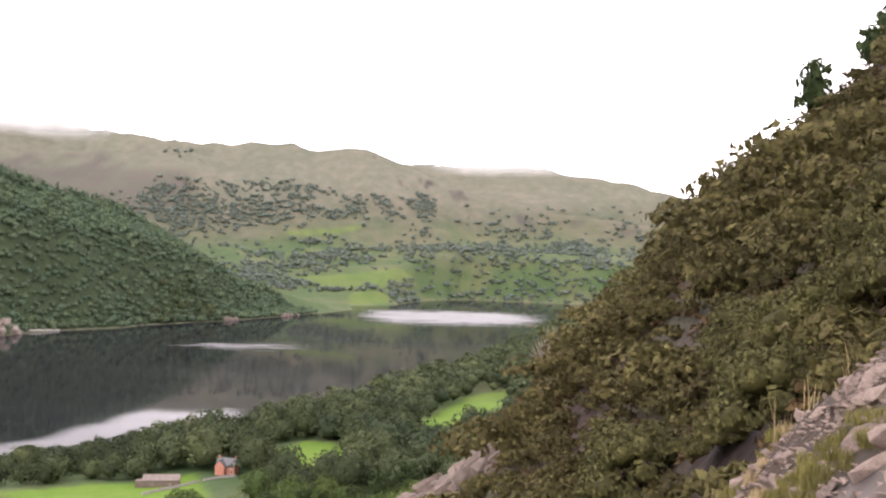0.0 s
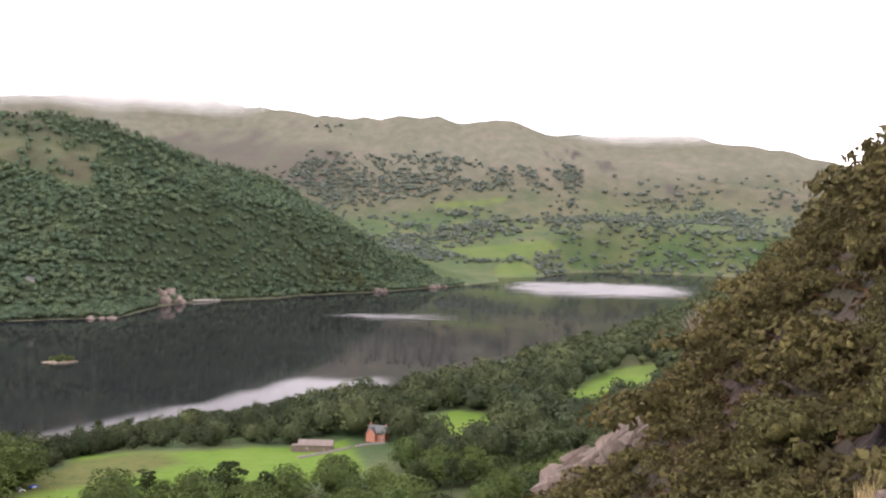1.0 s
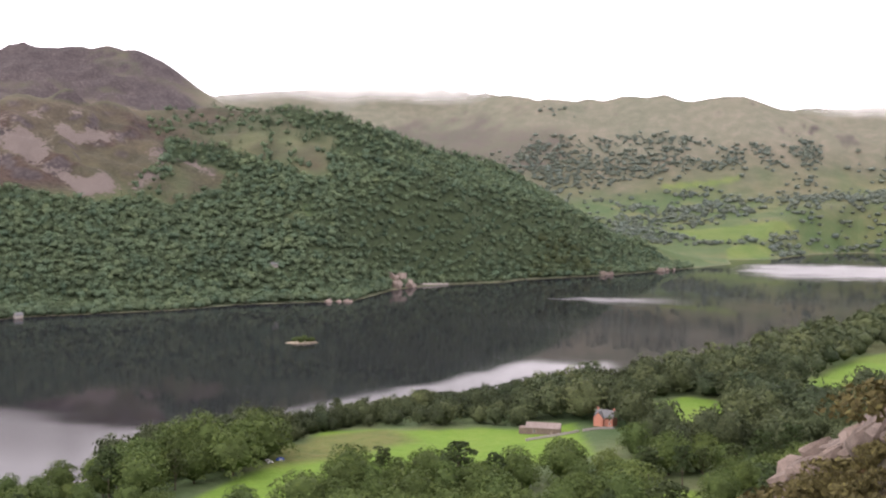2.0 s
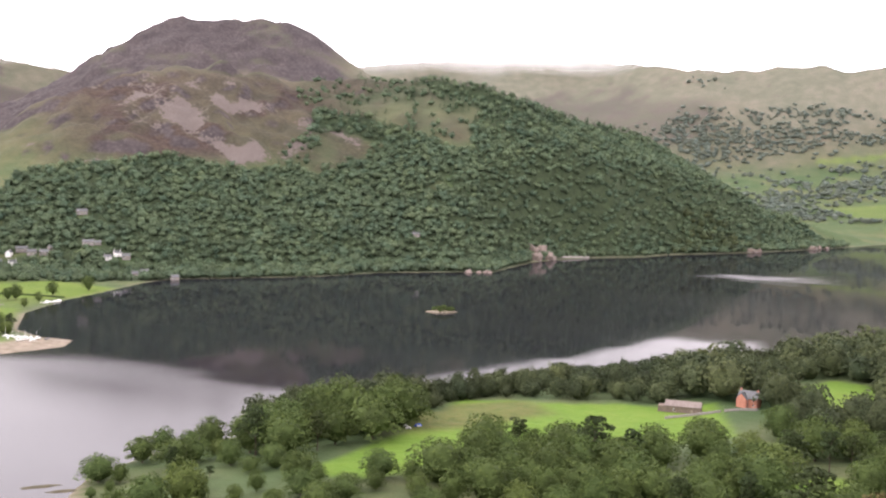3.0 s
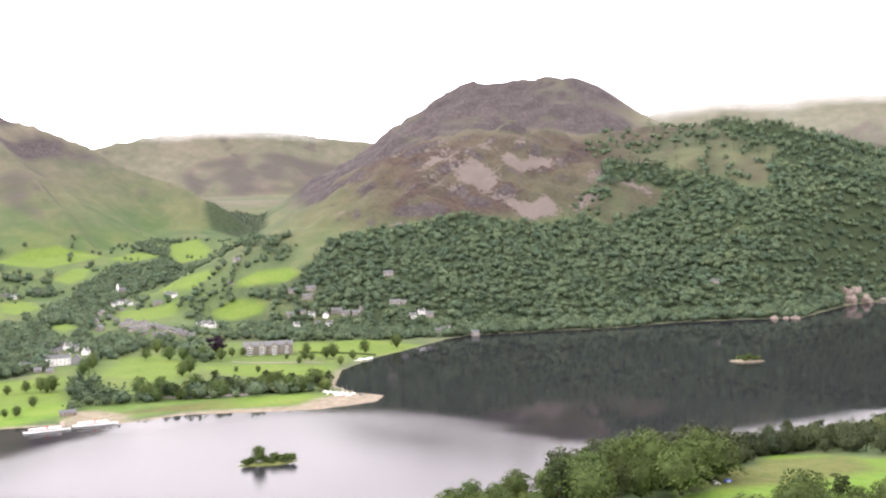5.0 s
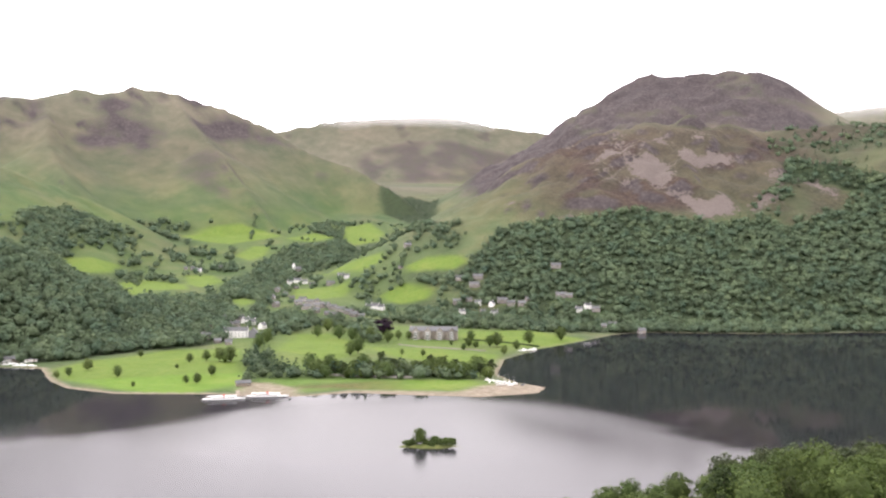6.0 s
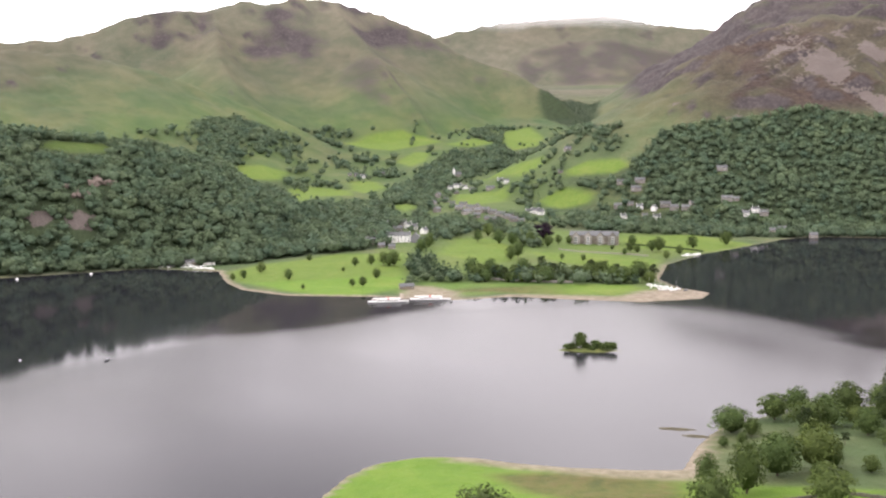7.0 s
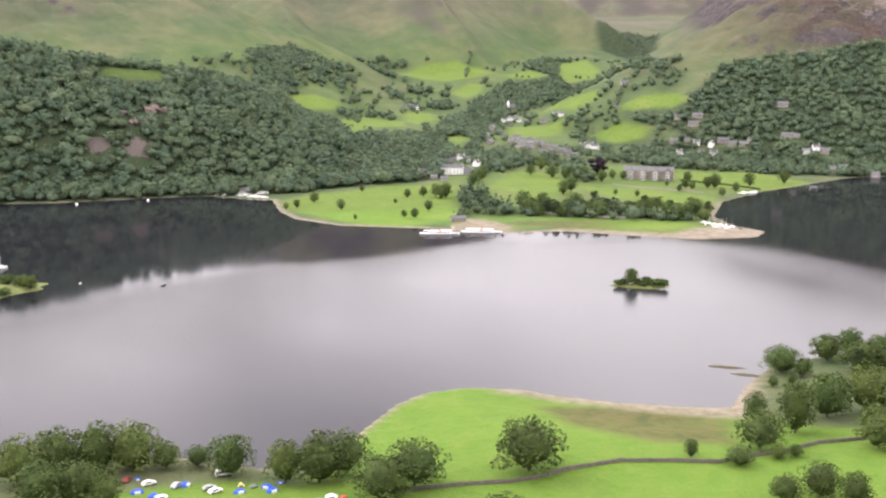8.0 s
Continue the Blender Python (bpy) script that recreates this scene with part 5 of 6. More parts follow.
while count < 280:
    y, u = rng.uniform(4.8, 14.0), rng.uniform(-1.3, 3.2)
    x = float(near_contour(np.array(y))) + u
    if (math.sin(x * 1.7 + y) < -0.35 and rng.uniform() < 0.7) or math.hypot(x - 2.65, y - 7.3) < 0.6:
        continue
    s = rng.uniform(0.1, 0.23) if count < 110 else rng.uniform(0.04, 0.09)
    rock(count, x, y, s, (rng.uniform(-0.45, 0.2), rng.uniform(-0.7, 0.0)), rng.uniform(0, 6.28), rng.uniform(0.8, 1.4), "broken angular pinkish-grey slab of slate" if s > 0.09 else "small broken pinkish-grey stone on scree")
    count += 1
# fine rubble between the larger stones
CHIPS = [hull(450 + k, 1.0, 0.6, 0.35, 9) for k in range(6)]
CHIPS = [(np.array([v.co[:] for v in me.vertices]), np.array([p.vertices[:] for p in me.polygons if len(p.vertices) == 3])) for me in CHIPS]
cy, cu = rng.uniform(4.0, 13.0, 5200), rng.uniform(-1.4, 3.6, 5200)
cx = near_contour(cy) + cu
some = fbm(cx, cy, 1.3, 3, 99) > -0.25
cx, cy = cx[some], cy[some]
rubble = merged_trees("rubble", CHIPS, cx, cy, height(cx, cy) + 0.005, 0.02 + 0.065 * rng.beta(0.8, 2.0, len(cx)), rng, ROCK, "fine broken stones littering the scree")


def crag(label, places, size, seed, mat, group="crags"):
    """An outcrop: big cleft blocks leaning one way."""
    rng_ = np.random.default_rng(seed)
    cx, cy, cz = places[0]
    ob = thing("rock_outcrop", label, "rock outcrop", group, Matrix.Translation((cx, cy, cz)))
    for k, (x, y, z) in enumerate(places):
        for j in range(3 if size > 3 else 6):
            me = hull(seed * 50 + k * 5 + j, 1.0, 0.7, 0.85, 26)
            me.materials.append(mat)
            b = part("block", me, None, ob)
            s = size * rng_.uniform(0.45, 1.0)
            b.matrix_basis = Matrix.LocRotScale((x - cx + rng_.uniform(-0.7, 0.7) * size, y - cy + rng_.uniform(-0.7, 0.7) * size, z - cz + rng_.uniform(-0.15, 0.25) * size), Euler((rng_.uniform(-0.3, 0.3), -0.5 + rng_.uniform(-0.25, 0.25), rng_.uniform(-0.5, 0.5))), (s, s, s))
    return ob


crag("cleft pinkish-grey crag among juniper scrub", [ground_at(1.2 - k * 0.235, float(np.interp(1.2 - k * 0.235, [-4.3, -1.3, 1.2], [68, 90, 98])) + 3.0 * math.sin(k * 2.0)) for k in range(24)], 1.75, 5, DARKROCK)
crag("low grey rock face among shrubs", [ground_at(a, d) for a, d in ((-11.2, 30), (-10.7, 31), (-7.5, 46))], 0.8, 6, DARKROCK)
crag("tall pink-stained crag above the lake shore", [ground_at(a, d) for a, d in ((23.9, 1640), (23.6, 1650), (23.2, 1660), (22.9, 1672), (23.5, 1672), (23.8, 1660))], 12, 7, CRAG)
crag("low reddish crag at the water's edge", [ground_at(a, d) for a, d in ((26.4, 1412), (26.9, 1410), (27.4, 1408))], 6, 8, CRAG)
crag("pale rocky point on the lake shore", [ground_at(a, d) for a, d in ((12.0, 2022), (11.7, 2030))], 7, 9, CRAG)
crag("reddish shore rocks below the wood", [ground_at(a, d) for a, d in ((8.9, 2190), (8.5, 2215), (8.2, 2235))], 8, 10, CRAG)
for k, (a, d) in enumerate(((84.7, 1162), (84.15, 1146), (83.3, 1184), (82.55, 1184))):
    crag("bare grey crag rising out of the wood", [ground_at(a, d), ground_at(a - 0.3, d + 3)], 6.5, 11 + k, CRAG)


# tufts of rank grass and tall dry stems by the scree
STRAW = plain("dry_grass", (0.24, 0.17, 0.08), (0.42, 0.33, 0.18), 0.3, 0.9, vary=0.3)
MOSS = plain("mossy_grass", (0.07, 0.065, 0.02), (0.17, 0.15, 0.04), 0.25, 0.9, vary=0.3)


def blades(seed, count, high, wide, thin, lean=0.35):
    rng_ = np.random.default_rng(seed)
    V, F = [], []
    for k in range(count):
        a, r = rng_.uniform(0, 6.283), wide * math.sqrt(rng_.uniform())
        bx, by, h = math.cos(a) * r, math.sin(a) * r, high * rng_.uniform(0.5, 1.0)
        b, l_ = rng_.uniform(0, 6.283), lean * h * rng_.uniform(0.3, 1.2)
        ox, oy = math.cos(b) * l_, math.sin(b) * l_
        px, py = -math.sin(b) * thin, math.cos(b) * thin
        i = len(V)
        V += [(bx - px, by - py, 0), (bx + px, by + py, 0), (bx + ox * 0.35 - px * 0.8, by + oy * 0.35 - py * 0.8, h * 0.6), (bx + ox * 0.35 + px * 0.8, by + oy * 0.35 + py * 0.8, h * 0.6), (bx + ox, by + oy, h)]
        F += [(i, i + 1, i + 3), (i, i + 3, i + 2), (i + 2, i + 3, i + 4)]
    return np.array(V), np.array(F)


TUFTS = [mesh_of("blades", *blades(500 + k, 220, 0.34, 0.34, 0.007, 0.7), MOSS) for k in range(3)] + [mesh_of("blades", *blades(510 + k, 120, 0.5, 0.28, 0.008, 0.5), STRAW) for k in range(3)]
STEMS = [mesh_of("stalks", *blades(520 + k, 9, 1.15, 0.22, 0.007, 0.35), STRAW) for k in range(3)]
rng = np.random.default_rng(43)


def tuft(mesh, x, y, s, label):
    z = float(height(np.array([x]), np.array([y]))[0])
    ob = new("grass_tuft", mesh)
    ob.matrix_basis = Matrix.LocRotScale((x, y, z - 0.03), Euler((0, 0, rng.uniform(0, 6.28))), (s, s, s))
    return tagged(ob, label, "grass tuft", "grass tufts of the scree")


for k in range(110):
    y = rng.uniform(8.0, 15.0)
    x = float(near_contour(np.array(y))) + rng.uniform(-2.2, 1.6 if y > 11 else 0.2)
    if k % 4 == 0:
        tuft(STEMS[k % 3], x, y, rng.uniform(0.35, 0.62), "tall dry seeding grass stems")
    else:
        tuft(TUFTS[3 + k % 3] if k % 5 else TUFTS[k % 3], x, y, rng.uniform(0.25, 0.55), "tuft of dry moorland grass between stones")
for k in range(46):
    a, r = k * 2.4, 0.62 * math.sqrt((k + 0.5) / 46)
    tuft(TUFTS[k % 3], 2.65 + math.cos(a) * r * 0.75, 7.3 + math.sin(a) * r * 1.5, rng.uniform(0.2, 0.42), "low cushion of yellow-green moss and grass")
# a bare, twiggy bush that stands out against the lake
twigs = []
rng = np.random.default_rng(47)
for k in range(260):
    a, r = rng.uniform(0, 6.28), rng.uniform(0.1, 1.0)
    p = (math.cos(a) * 0.25 * r, math.sin(a) * 0.25 * r, 0)
    q = (math.cos(a) * 1.4 * r, math.sin(a) * 1.4 * r, rng.uniform(1.6, 3.6))
    q = (q[0], q[1], q[2] * (1.1 - 0.45 * r))
    twigs.append(limb(p, q, 0.022, 0.008, 3))
x, y, z = max((ground_at(-6.3, d_) for d_ in range(70, 108, 3)), key=lambda q: (q[2] - EYE) / math.hypot(q[0], q[1]))
ob = thing("bare_bush", "leafless grey twiggy bush on the edge of the slope", "shrub", at=Matrix.LocRotScale((x, y, z), None, (2.0, 2.0, 1.35)))
part("twig_mass", mesh_of("twig_mass", *joined(twigs), plain("grey_twig", (0.16, 0.13, 0.10), (0.30, 0.26, 0.2), 0.5, 0.9)), None, ob)

# hedgerow trees between the fields of the dale
HEDGES = [[(75.6, 1995), (72.0, 2040), (68.9, 2030), (66.4, 1990)], [(73.5, 1720), (70.5, 1850), (67.0, 1930)], [(72.4, 1940), (71.9, 1700)], [(69.6, 2060), (68.6, 1850)], [(65.6, 2480), (66.0, 2300)], [(63.0, 2300), (60.6, 2280), (58.3, 2300)],
          [(61.0, 2240), (60.7, 2540)], [(62.3, 1930), (60.5, 1900), (58.2, 1880)], [(63.9, 1600), (63.4, 1690), (60.2, 1660)], [(59.5, 1620), (57.6, 1680)], [(57.6, 1520), (57.4, 1640), (53.5, 1610)]]
qx, qy = [], []
rng = np.random.default_rng(61)
for line in HEDGES:
    for (a0, d0), (a1, d1) in zip(line[:-1], line[1:]):
        (x0, y0), (x1, y1) = bear(a0, d0), bear(a1, d1)
        n_ = int(math.hypot(x1 - x0, y1 - y0) / 11)
        for k in range(n_):
            if rng.uniform() < 0.72:
                qx.append(x0 + (x1 - x0) * k / n_ + rng.uniform(-4, 4))
                qy.append(y0 + (y1 - y0) * k / n_ + rng.uniform(-4, 4))
qx, qy = np.array(qx), np.array(qy)
merged_trees("hedgerow_trees", FAR_TREES, qx, qy, height(qx, qy) - 1.0, rng.uniform(7, 14, len(qx)), rng, LEAF_FAR_HAZED, "rows of hedgerow trees between small fields", 1.1)


# ---- low cloud on the tops ----
def cloud_material():
    m, n, l, sh = material("low_cloud")
    sh.inputs["Base Color"].default_value, sh.inputs["Roughness"].default_value, sh.inputs["Specular IOR Level"].default_value = (0.92, 0.92, 0.92, 1), 1.0, 0.0
    at = n.new("ShaderNodeAttribute")
    at.attribute_name = "thick"
    wisps = tex_noise(n, l, 260.0, 5.0, (1, 1, 2.2), 0.6)
    dens = ramp(n, l, calc(n, l, "ADD", at.outputs["Fac"], calc(n, l, "MULTIPLY", calc(n, l, "SUBTRACT", wisps, 0.5), 0.55)), [(0.12, (0, 0, 0)), (0.95, (0.93, 0.93, 0.93))])
    clear, both, thin, out = n.new("ShaderNodeBsdfTransparent"), n.new("ShaderNodeMixShader"), n.new("ShaderNodeMixShader"), n["Material Output"]
    tr = n.new("ShaderNodeBsdfTranslucent")
    tr.inputs["Color"].default_value = (0.95, 0.95, 0.95, 1)
    both.inputs["Fac"].default_value = 0.5
    l.new(sh.outputs["BSDF"], both.inputs[1])
    l.new(tr.outputs["BSDF"], both.inputs[2])
    l.new(dens, thin.inputs["Fac"])
    l.new(clear.outputs["BSDF"], thin.inputs[1])
    l.new(both.outputs["Shader"], thin.inputs[2])
    l.new(thin.outputs["Shader"], out.inputs["Surface"])
    return m


CLOUD = cloud_material()
for a0, a1, d0, lowest, highest, lean_ in ((16, 40, 4380, 5.2, 9.5, 220), (45, 68, 4350, 5.0, 8.8, 220), (73, 104, 2880, 5.7, 11.5, 160), (-18, 3, 4450, 4.3, 8.0, 150)):
    u, v = np.meshgrid(np.linspace(0, 1, 60), np.linspace(0, 1, 16))
    aa, dd_ = np.radians(a0 + (a1 - a0) * u), d0 + lean_ * v + 40 * np.sin(u * 19)
    zz = EYE + d0 * np.tan(np.radians(lowest + (highest - lowest) * v))
    thick_ = step(0.0, 0.55, v) * step(0, 0.2, u) * step(1, 0.8, u)
    ii = np.arange(u.size).reshape(u.shape)
    ff = np.stack([ii[:-1, :-1], ii[:-1, 1:], ii[1:, 1:], ii[1:, :-1]], -1).reshape(-1, 4)
    ob = new("low_cloud", mesh_of("low_cloud", np.stack([-np.sin(aa) * dd_, np.cos(aa) * dd_, zz], -1).reshape(-1, 3), ff, CLOUD, ("thick", thick_.ravel())))
    tagged(ob, "thin white mist veiling the top of a fell", "cloud", kind="stuff")
    ob.visible_shadow = False


# ---- buildings ----
SLATE = plain("slate_roof", (0.06, 0.063, 0.068), (0.13, 0.132, 0.135), 1.2, 0.7, 0.4, vary=0.3)
STONE = plain("grey_stone_wall", (0.13, 0.12, 0.108), (0.29, 0.268, 0.245), 1.0, 0.9, 0.5, vary=0.3)
WHITEWASH = plain("white_render", (0.66, 0.65, 0.62), (0.84, 0.83, 0.80), 2.0, 0.85, 0.1)
REDWALL = plain("orange_red_sandstone", (0.34, 0.14, 0.095), (0.48, 0.22, 0.155), 1.2, 0.9, 0.3)
BROWNSTONE = plain("brown_barn_stone", (0.11, 0.085, 0.07), (0.21, 0.165, 0.135), 0.9, 0.9, 0.5)
GLASS_DARK, gn, gl, gs = material("window_glass")
gs.inputs["Base Color"].default_value, gs.inputs["Roughness"].default_value = (0.03, 0.035, 0.04, 1), 0.08
FRAME = plain("white_window_frame", (0.7, 0.7, 0.68), (0.82, 0.82, 0.8), 0.5, 0.6)
TIMBER = plain("weathered_timber", (0.16, 0.13, 0.10), (0.30, 0.25, 0.2), 0.6, 0.85, 0.3, stretch=(1, 8, 8))


def box(bm, x0, x1, y0, y1, z0, z1):
    v = [bm.verts.new(p) for p in ((x0, y0, z0), (x1, y0, z0), (x1, y1, z0), (x0, y1, z0), (x0, y0, z1), (x1, y0, z1), (x1, y1, z1), (x0, y1, z1))]
    for f in ((3, 2, 1, 0), (4, 5, 6, 7), (0, 1, 5, 4), (1, 2, 6, 5), (2, 3, 7, 6), (3, 0, 4, 7)):
        bm.faces.new([v[i] for i in f])


def boxed(*dims):
    bm = bmesh.new()
    box(bm, *dims)
    return bm


def gabled(L, W, h, r):
    """Walls of a house along x with gables at both ends."""
    bm = bmesh.new()
    s = [[bm.verts.new((sx_ * L / 2, y, z)) for y, z in ((-W / 2, -1.5), (W / 2, -1.5), (W / 2, h), (0, h + r), (-W / 2, h))] for sx_ in (-1, 1)]
    bm.faces.new(s[0][::-1])
    bm.faces.new(s[1])
    for k in range(5):
        bm.faces.new((s[0][k], s[0][(k + 1) % 5], s[1][(k + 1) % 5], s[1][k]))
    bmesh.ops.recalc_face_normals(bm, faces=bm.faces)
    return bm


def pitched(L, W, h, r, over=0.45, thick=0.22):
    """A pitched roof of two thick slopes with eaves."""
    bm = bmesh.new()
    k = r / (W / 2)
    prof = [(-W / 2 - over, h - over * k), (0, h + r), (W / 2 + over, h - over * k), (W / 2 + over, h - over * k + thick), (0, h + r + thick * 1.15), (-W / 2 - over, h - over * k + thick)]
    s = [[bm.verts.new((e * (L / 2 + 0.3), y, z + 0.02)) for y, z in prof] for e in (-1, 1)]
    bm.faces.new(s[0][::-1])
    bm.faces.new(s[1])
    for i in range(6):
        bm.faces.new((s[0][i], s[0][(i + 1) % 6], s[1][(i + 1) % 6], s[1][i]))
    bmesh.ops.recalc_face_normals(bm, faces=bm.faces)
    return bm


def window(parent, x, y, z, w, h, out=-1):
    """A framed pane standing a little proud of the wall."""
    d0, d1 = sorted((y, y + out * 0.07))
    f = part("window", boxed(x - w / 2, x + w / 2, d0, d1, z, z + h), FRAME, parent)
    e0, e1 = sorted((y + out * 0.074, y + out * 0.09))
    part("pane", boxed(x - w / 2 + 0.1, x + w / 2 - 0.1, e0, e1, z + 0.1, z + h - 0.1), GLASS_DARK, f)


def house(name, L, W, h, r, wall, label, category="house", group="", chimneys=2, storeys=2, bays=3, roof=None):
    ob = thing(name, label, category, group)
    part("wall", gabled(L, W, h, r), wall, ob)
    part("roof", pitched(L, W, h, r), roof or SLATE, ob)
    for k in range(chimneys):
        x = (-1) ** k * (L / 2 - 0.7)
        c = part("chimney", boxed(x - 0.45, x + 0.45, -0.45, 0.45, h + r * 0.6, h + r + 1.3), wall, ob)
        part("chimney_pot", boxed(x - 0.15, x + 0.15, -0.15, 0.15, h + r + 1.3, h + r + 1.75), SLATE, c)
    for side in (-1, 1):
        for s in range(storeys):
            for b in range(bays):
                x = (b - (bays - 1) / 2) * L / bays
                if s == 0 and b == bays // 2 and side < 0:
                    part("door", boxed(x - 0.5, x + 0.5, side * W / 2 - 0.09, side * W / 2 - 0.002, 0.0, 2.05), TIMBER, ob)
                else:
                    window(ob, x, side * (W / 2 + 0.002), 0.9 + s * h / storeys, 1.1, 1.3, side)
    return ob


def put(ob, a, d, turn=None, up=0.0):
    """Stands a thing at a bearing and distance; turn in degrees from broadside on."""
    x, y, z = ground_at(a, d)
    ob.matrix_basis = pose(x, y, z + up, 0, 0, a + (turn or 0))
    return ob


def placed(ob, a, d, turn=0, up=0.0, scale=1.0):
    x, y, z = ground_at(a, d)
    return copy_thing(ob, pose(x, y, z + up, 0, 0, a + turn) @ Matrix.Scale(scale, 4))


# the village: stone and whitewashed houses with slate roofs
kinds = [house("house", 11, 7.5, 5.2, 2.8, WHITEWASH, "white rendered village house with a slate roof", group="village houses"), house("house", 13, 8, 5.2, 3.0, STONE, "grey stone village house with a slate roof", group="village houses"),
         house("house", 17, 8, 5.4, 3.0, STONE, "long grey stone terrace with a slate roof", group="village houses", bays=5, chimneys=2), house("house", 9, 7, 3.2, 2.6, STONE, "small stone cottage with a steep slate roof", group="village houses", storeys=1, bays=3),
         house("house", 14, 9, 5.4, 3.4, WHITEWASH, "large white house among garden trees", group="village houses", bays=4)]
for a, d, k, turn in STREET + EDGE + FRONT:
    placed(kinds[k], a, d, turn, 0.4, 0.85)
for ob in kinds:
    for o in (*ob.children_recursive, ob):
        bpy.data.objects.remove(o)

# the gabled hotel on the lawn, the white inn and the spire
hotel = house("hotel", 54, 13, 9.6, 4.2, plain("brown_hotel_stone", (0.19, 0.165, 0.14), (0.35, 0.31, 0.27), 1.2, 0.9, 0.4), "large gabled stone hotel with white bay windows", "hotel", chimneys=2, storeys=3, bays=12)
for k in range(4):
    x = -19.5 + k * 13.5
    bay = part("gable_wing", gabled(9, 7.5, 9.8, 4.0), STONE, hotel)
    bay.matrix_basis = pose(x, -6.6, 0, 0, 0, 90)
    cap = part("wing_roof", pitched(9, 7.5, 9.8, 4.0), SLATE, hotel)
    cap.matrix_basis = pose(x, -6.6, 0, 0, 0, 90)
    bow = part("bay_window", boxed(x - 1.8, x + 1.8, -12.3, -11.05, 0, 8.6), FRAME, hotel, "white two-storey bay window")
    for s in range(3):
        part("pane", boxed(x - 1.5, x + 1.5, -12.38, -12.305, 0.8 + s * 2.75, 2.6 + s * 2.75), GLASS_DARK, bow)
put(hotel, 55.6, 1140, -4)
inn = house("inn", 27, 10, 7.6, 3.2, WHITEWASH, "long white inn with rows of dark windows", "inn", storeys=3, bays=7)
put(inn, 66.7, 1135, -6, 0.5)
wing = house("inn_wing", 13, 9, 6.2, 3.6, plain("slate_hung_wall", (0.14, 0.14, 0.15), (0.24, 0.24, 0.25), 1.0, 0.8), "grey gabled wing joined to the white inn", "inn")
put(wing, 65.75, 1130, 84, 0.3)
church = thing("church", "small pale church with a pointed spire", "church")
part("nave", gabled(14, 7, 5, 4), STONE, church)
part("roof", pitched(14, 7, 5, 4), SLATE, church)
part("tower", boxed(-10, -6, -2, 2, -1, 10), WHITEWASH, church)
bm = bmesh.new()
bmesh.ops.create_cone(bm, cap_ends=True, segments=4, radius1=2.9, radius2=0.05, depth=7, matrix=Matrix.Translation((-8, 0, 13.5)) @ Matrix.Rotation(radians(45), 4, "Z"))
part("spire", bm, WHITEWASH, church)
put(church, 63.3, 1905, 30, 0.5)

# the red cottage and barn on the near bank
cottage = house("cottage", 11, 7.5, 5.0, 3.6, REDWALL, "orange-red stone cottage with grey slate roof and chimneys", "house")
gab = part("gable_wing", gabled(7, 5.5, 5.0, 3.0), REDWALL, cottage)
gab.matrix_basis = pose(-2.5, -2.6, 0, 0, 0, 90)
gabr = part("wing_roof", pitched(7, 5.5, 5.0, 3.0), SLATE, cottage)
gabr.matrix_basis = pose(-2.5, -2.6, 0, 0, 0, 90)
put(cottage, 11.7, 588, -20, 0.2)
barn = house("barn", 19, 8, 3.6, 2.2, BROWNSTONE, "low brown stone barn with a slate roof", "barn", chimneys=0, storeys=1, bays=2, roof=plain("worn_roof", (0.13, 0.105, 0.095), (0.23, 0.19, 0.17), 1.5, 0.8, 0.4))
put(barn, 15.2, 563, -6)
lean = part("lean_to", boxed(-13.5, -9.6, -3.2, 3.2, -1, 3.0), BROWNSTONE, barn)
boathouse = house("boathouse", 9, 6.5, 3.4, 2.6, STONE, "stone boathouse standing in the lake", "boathouse", chimneys=0, storeys=1, bays=2)
put(boathouse, 43.9, 1277, 20)
boathouse.location.z = 0.6


def drystone(name, pts, high, label, thick=0.55, step_len=1.4, seed=1, mat=None):
    """A field wall with an uneven top that follows the ground."""
    rng_ = np.random.default_rng(seed)
    P = [bear(a, d) for a, d in pts]
    line = []
    for (ax, ay), (bx, by) in zip(P[:-1], P[1:]):
        k = max(2, int(math.hypot(bx - ax, by - ay) / step_len))
        line += [(ax + (bx - ax) * i / k, ay + (by - ay) * i / k) for i in range(k)]
    line.append(P[-1])
    L_ = np.array(line)
    zz = height(L_[:, 0], L_[:, 1])
    tan = np.gradient(L_, axis=0)
    tan /= np.linalg.norm(tan, axis=1)[:, None]
    nrm = np.stack([-tan[:, 1], tan[:, 0]], 1)
    V, F = [], []
    for i in range(len(L_)):
        h = high * rng_.uniform(0.86, 1.1)
        for o, z in ((-thick * 0.6, -0.5), (-thick * 0.35 + rng_.uniform(-0.06, 0.06), h), (thick * 0.35 + rng_.uniform(-0.06, 0.06), h), (thick * 0.6, -0.5)):
            V.append((L_[i, 0] + nrm[i, 0] * o, L_[i, 1] + nrm[i, 1] * o, zz[i] + z))
        if i:
            b = 4 * i
            F += [(b - 4 + k, b - 3 + k, b + 1 + k, b + k) for k in range(3)]
    F += [(0, 1, 2, 3)[::-1], tuple(len(V) - 4 + k for k in range(4))]
    ob = new(name, mesh_of(name, V, F, mat or STONE))
    return tagged(ob, label, "wall")


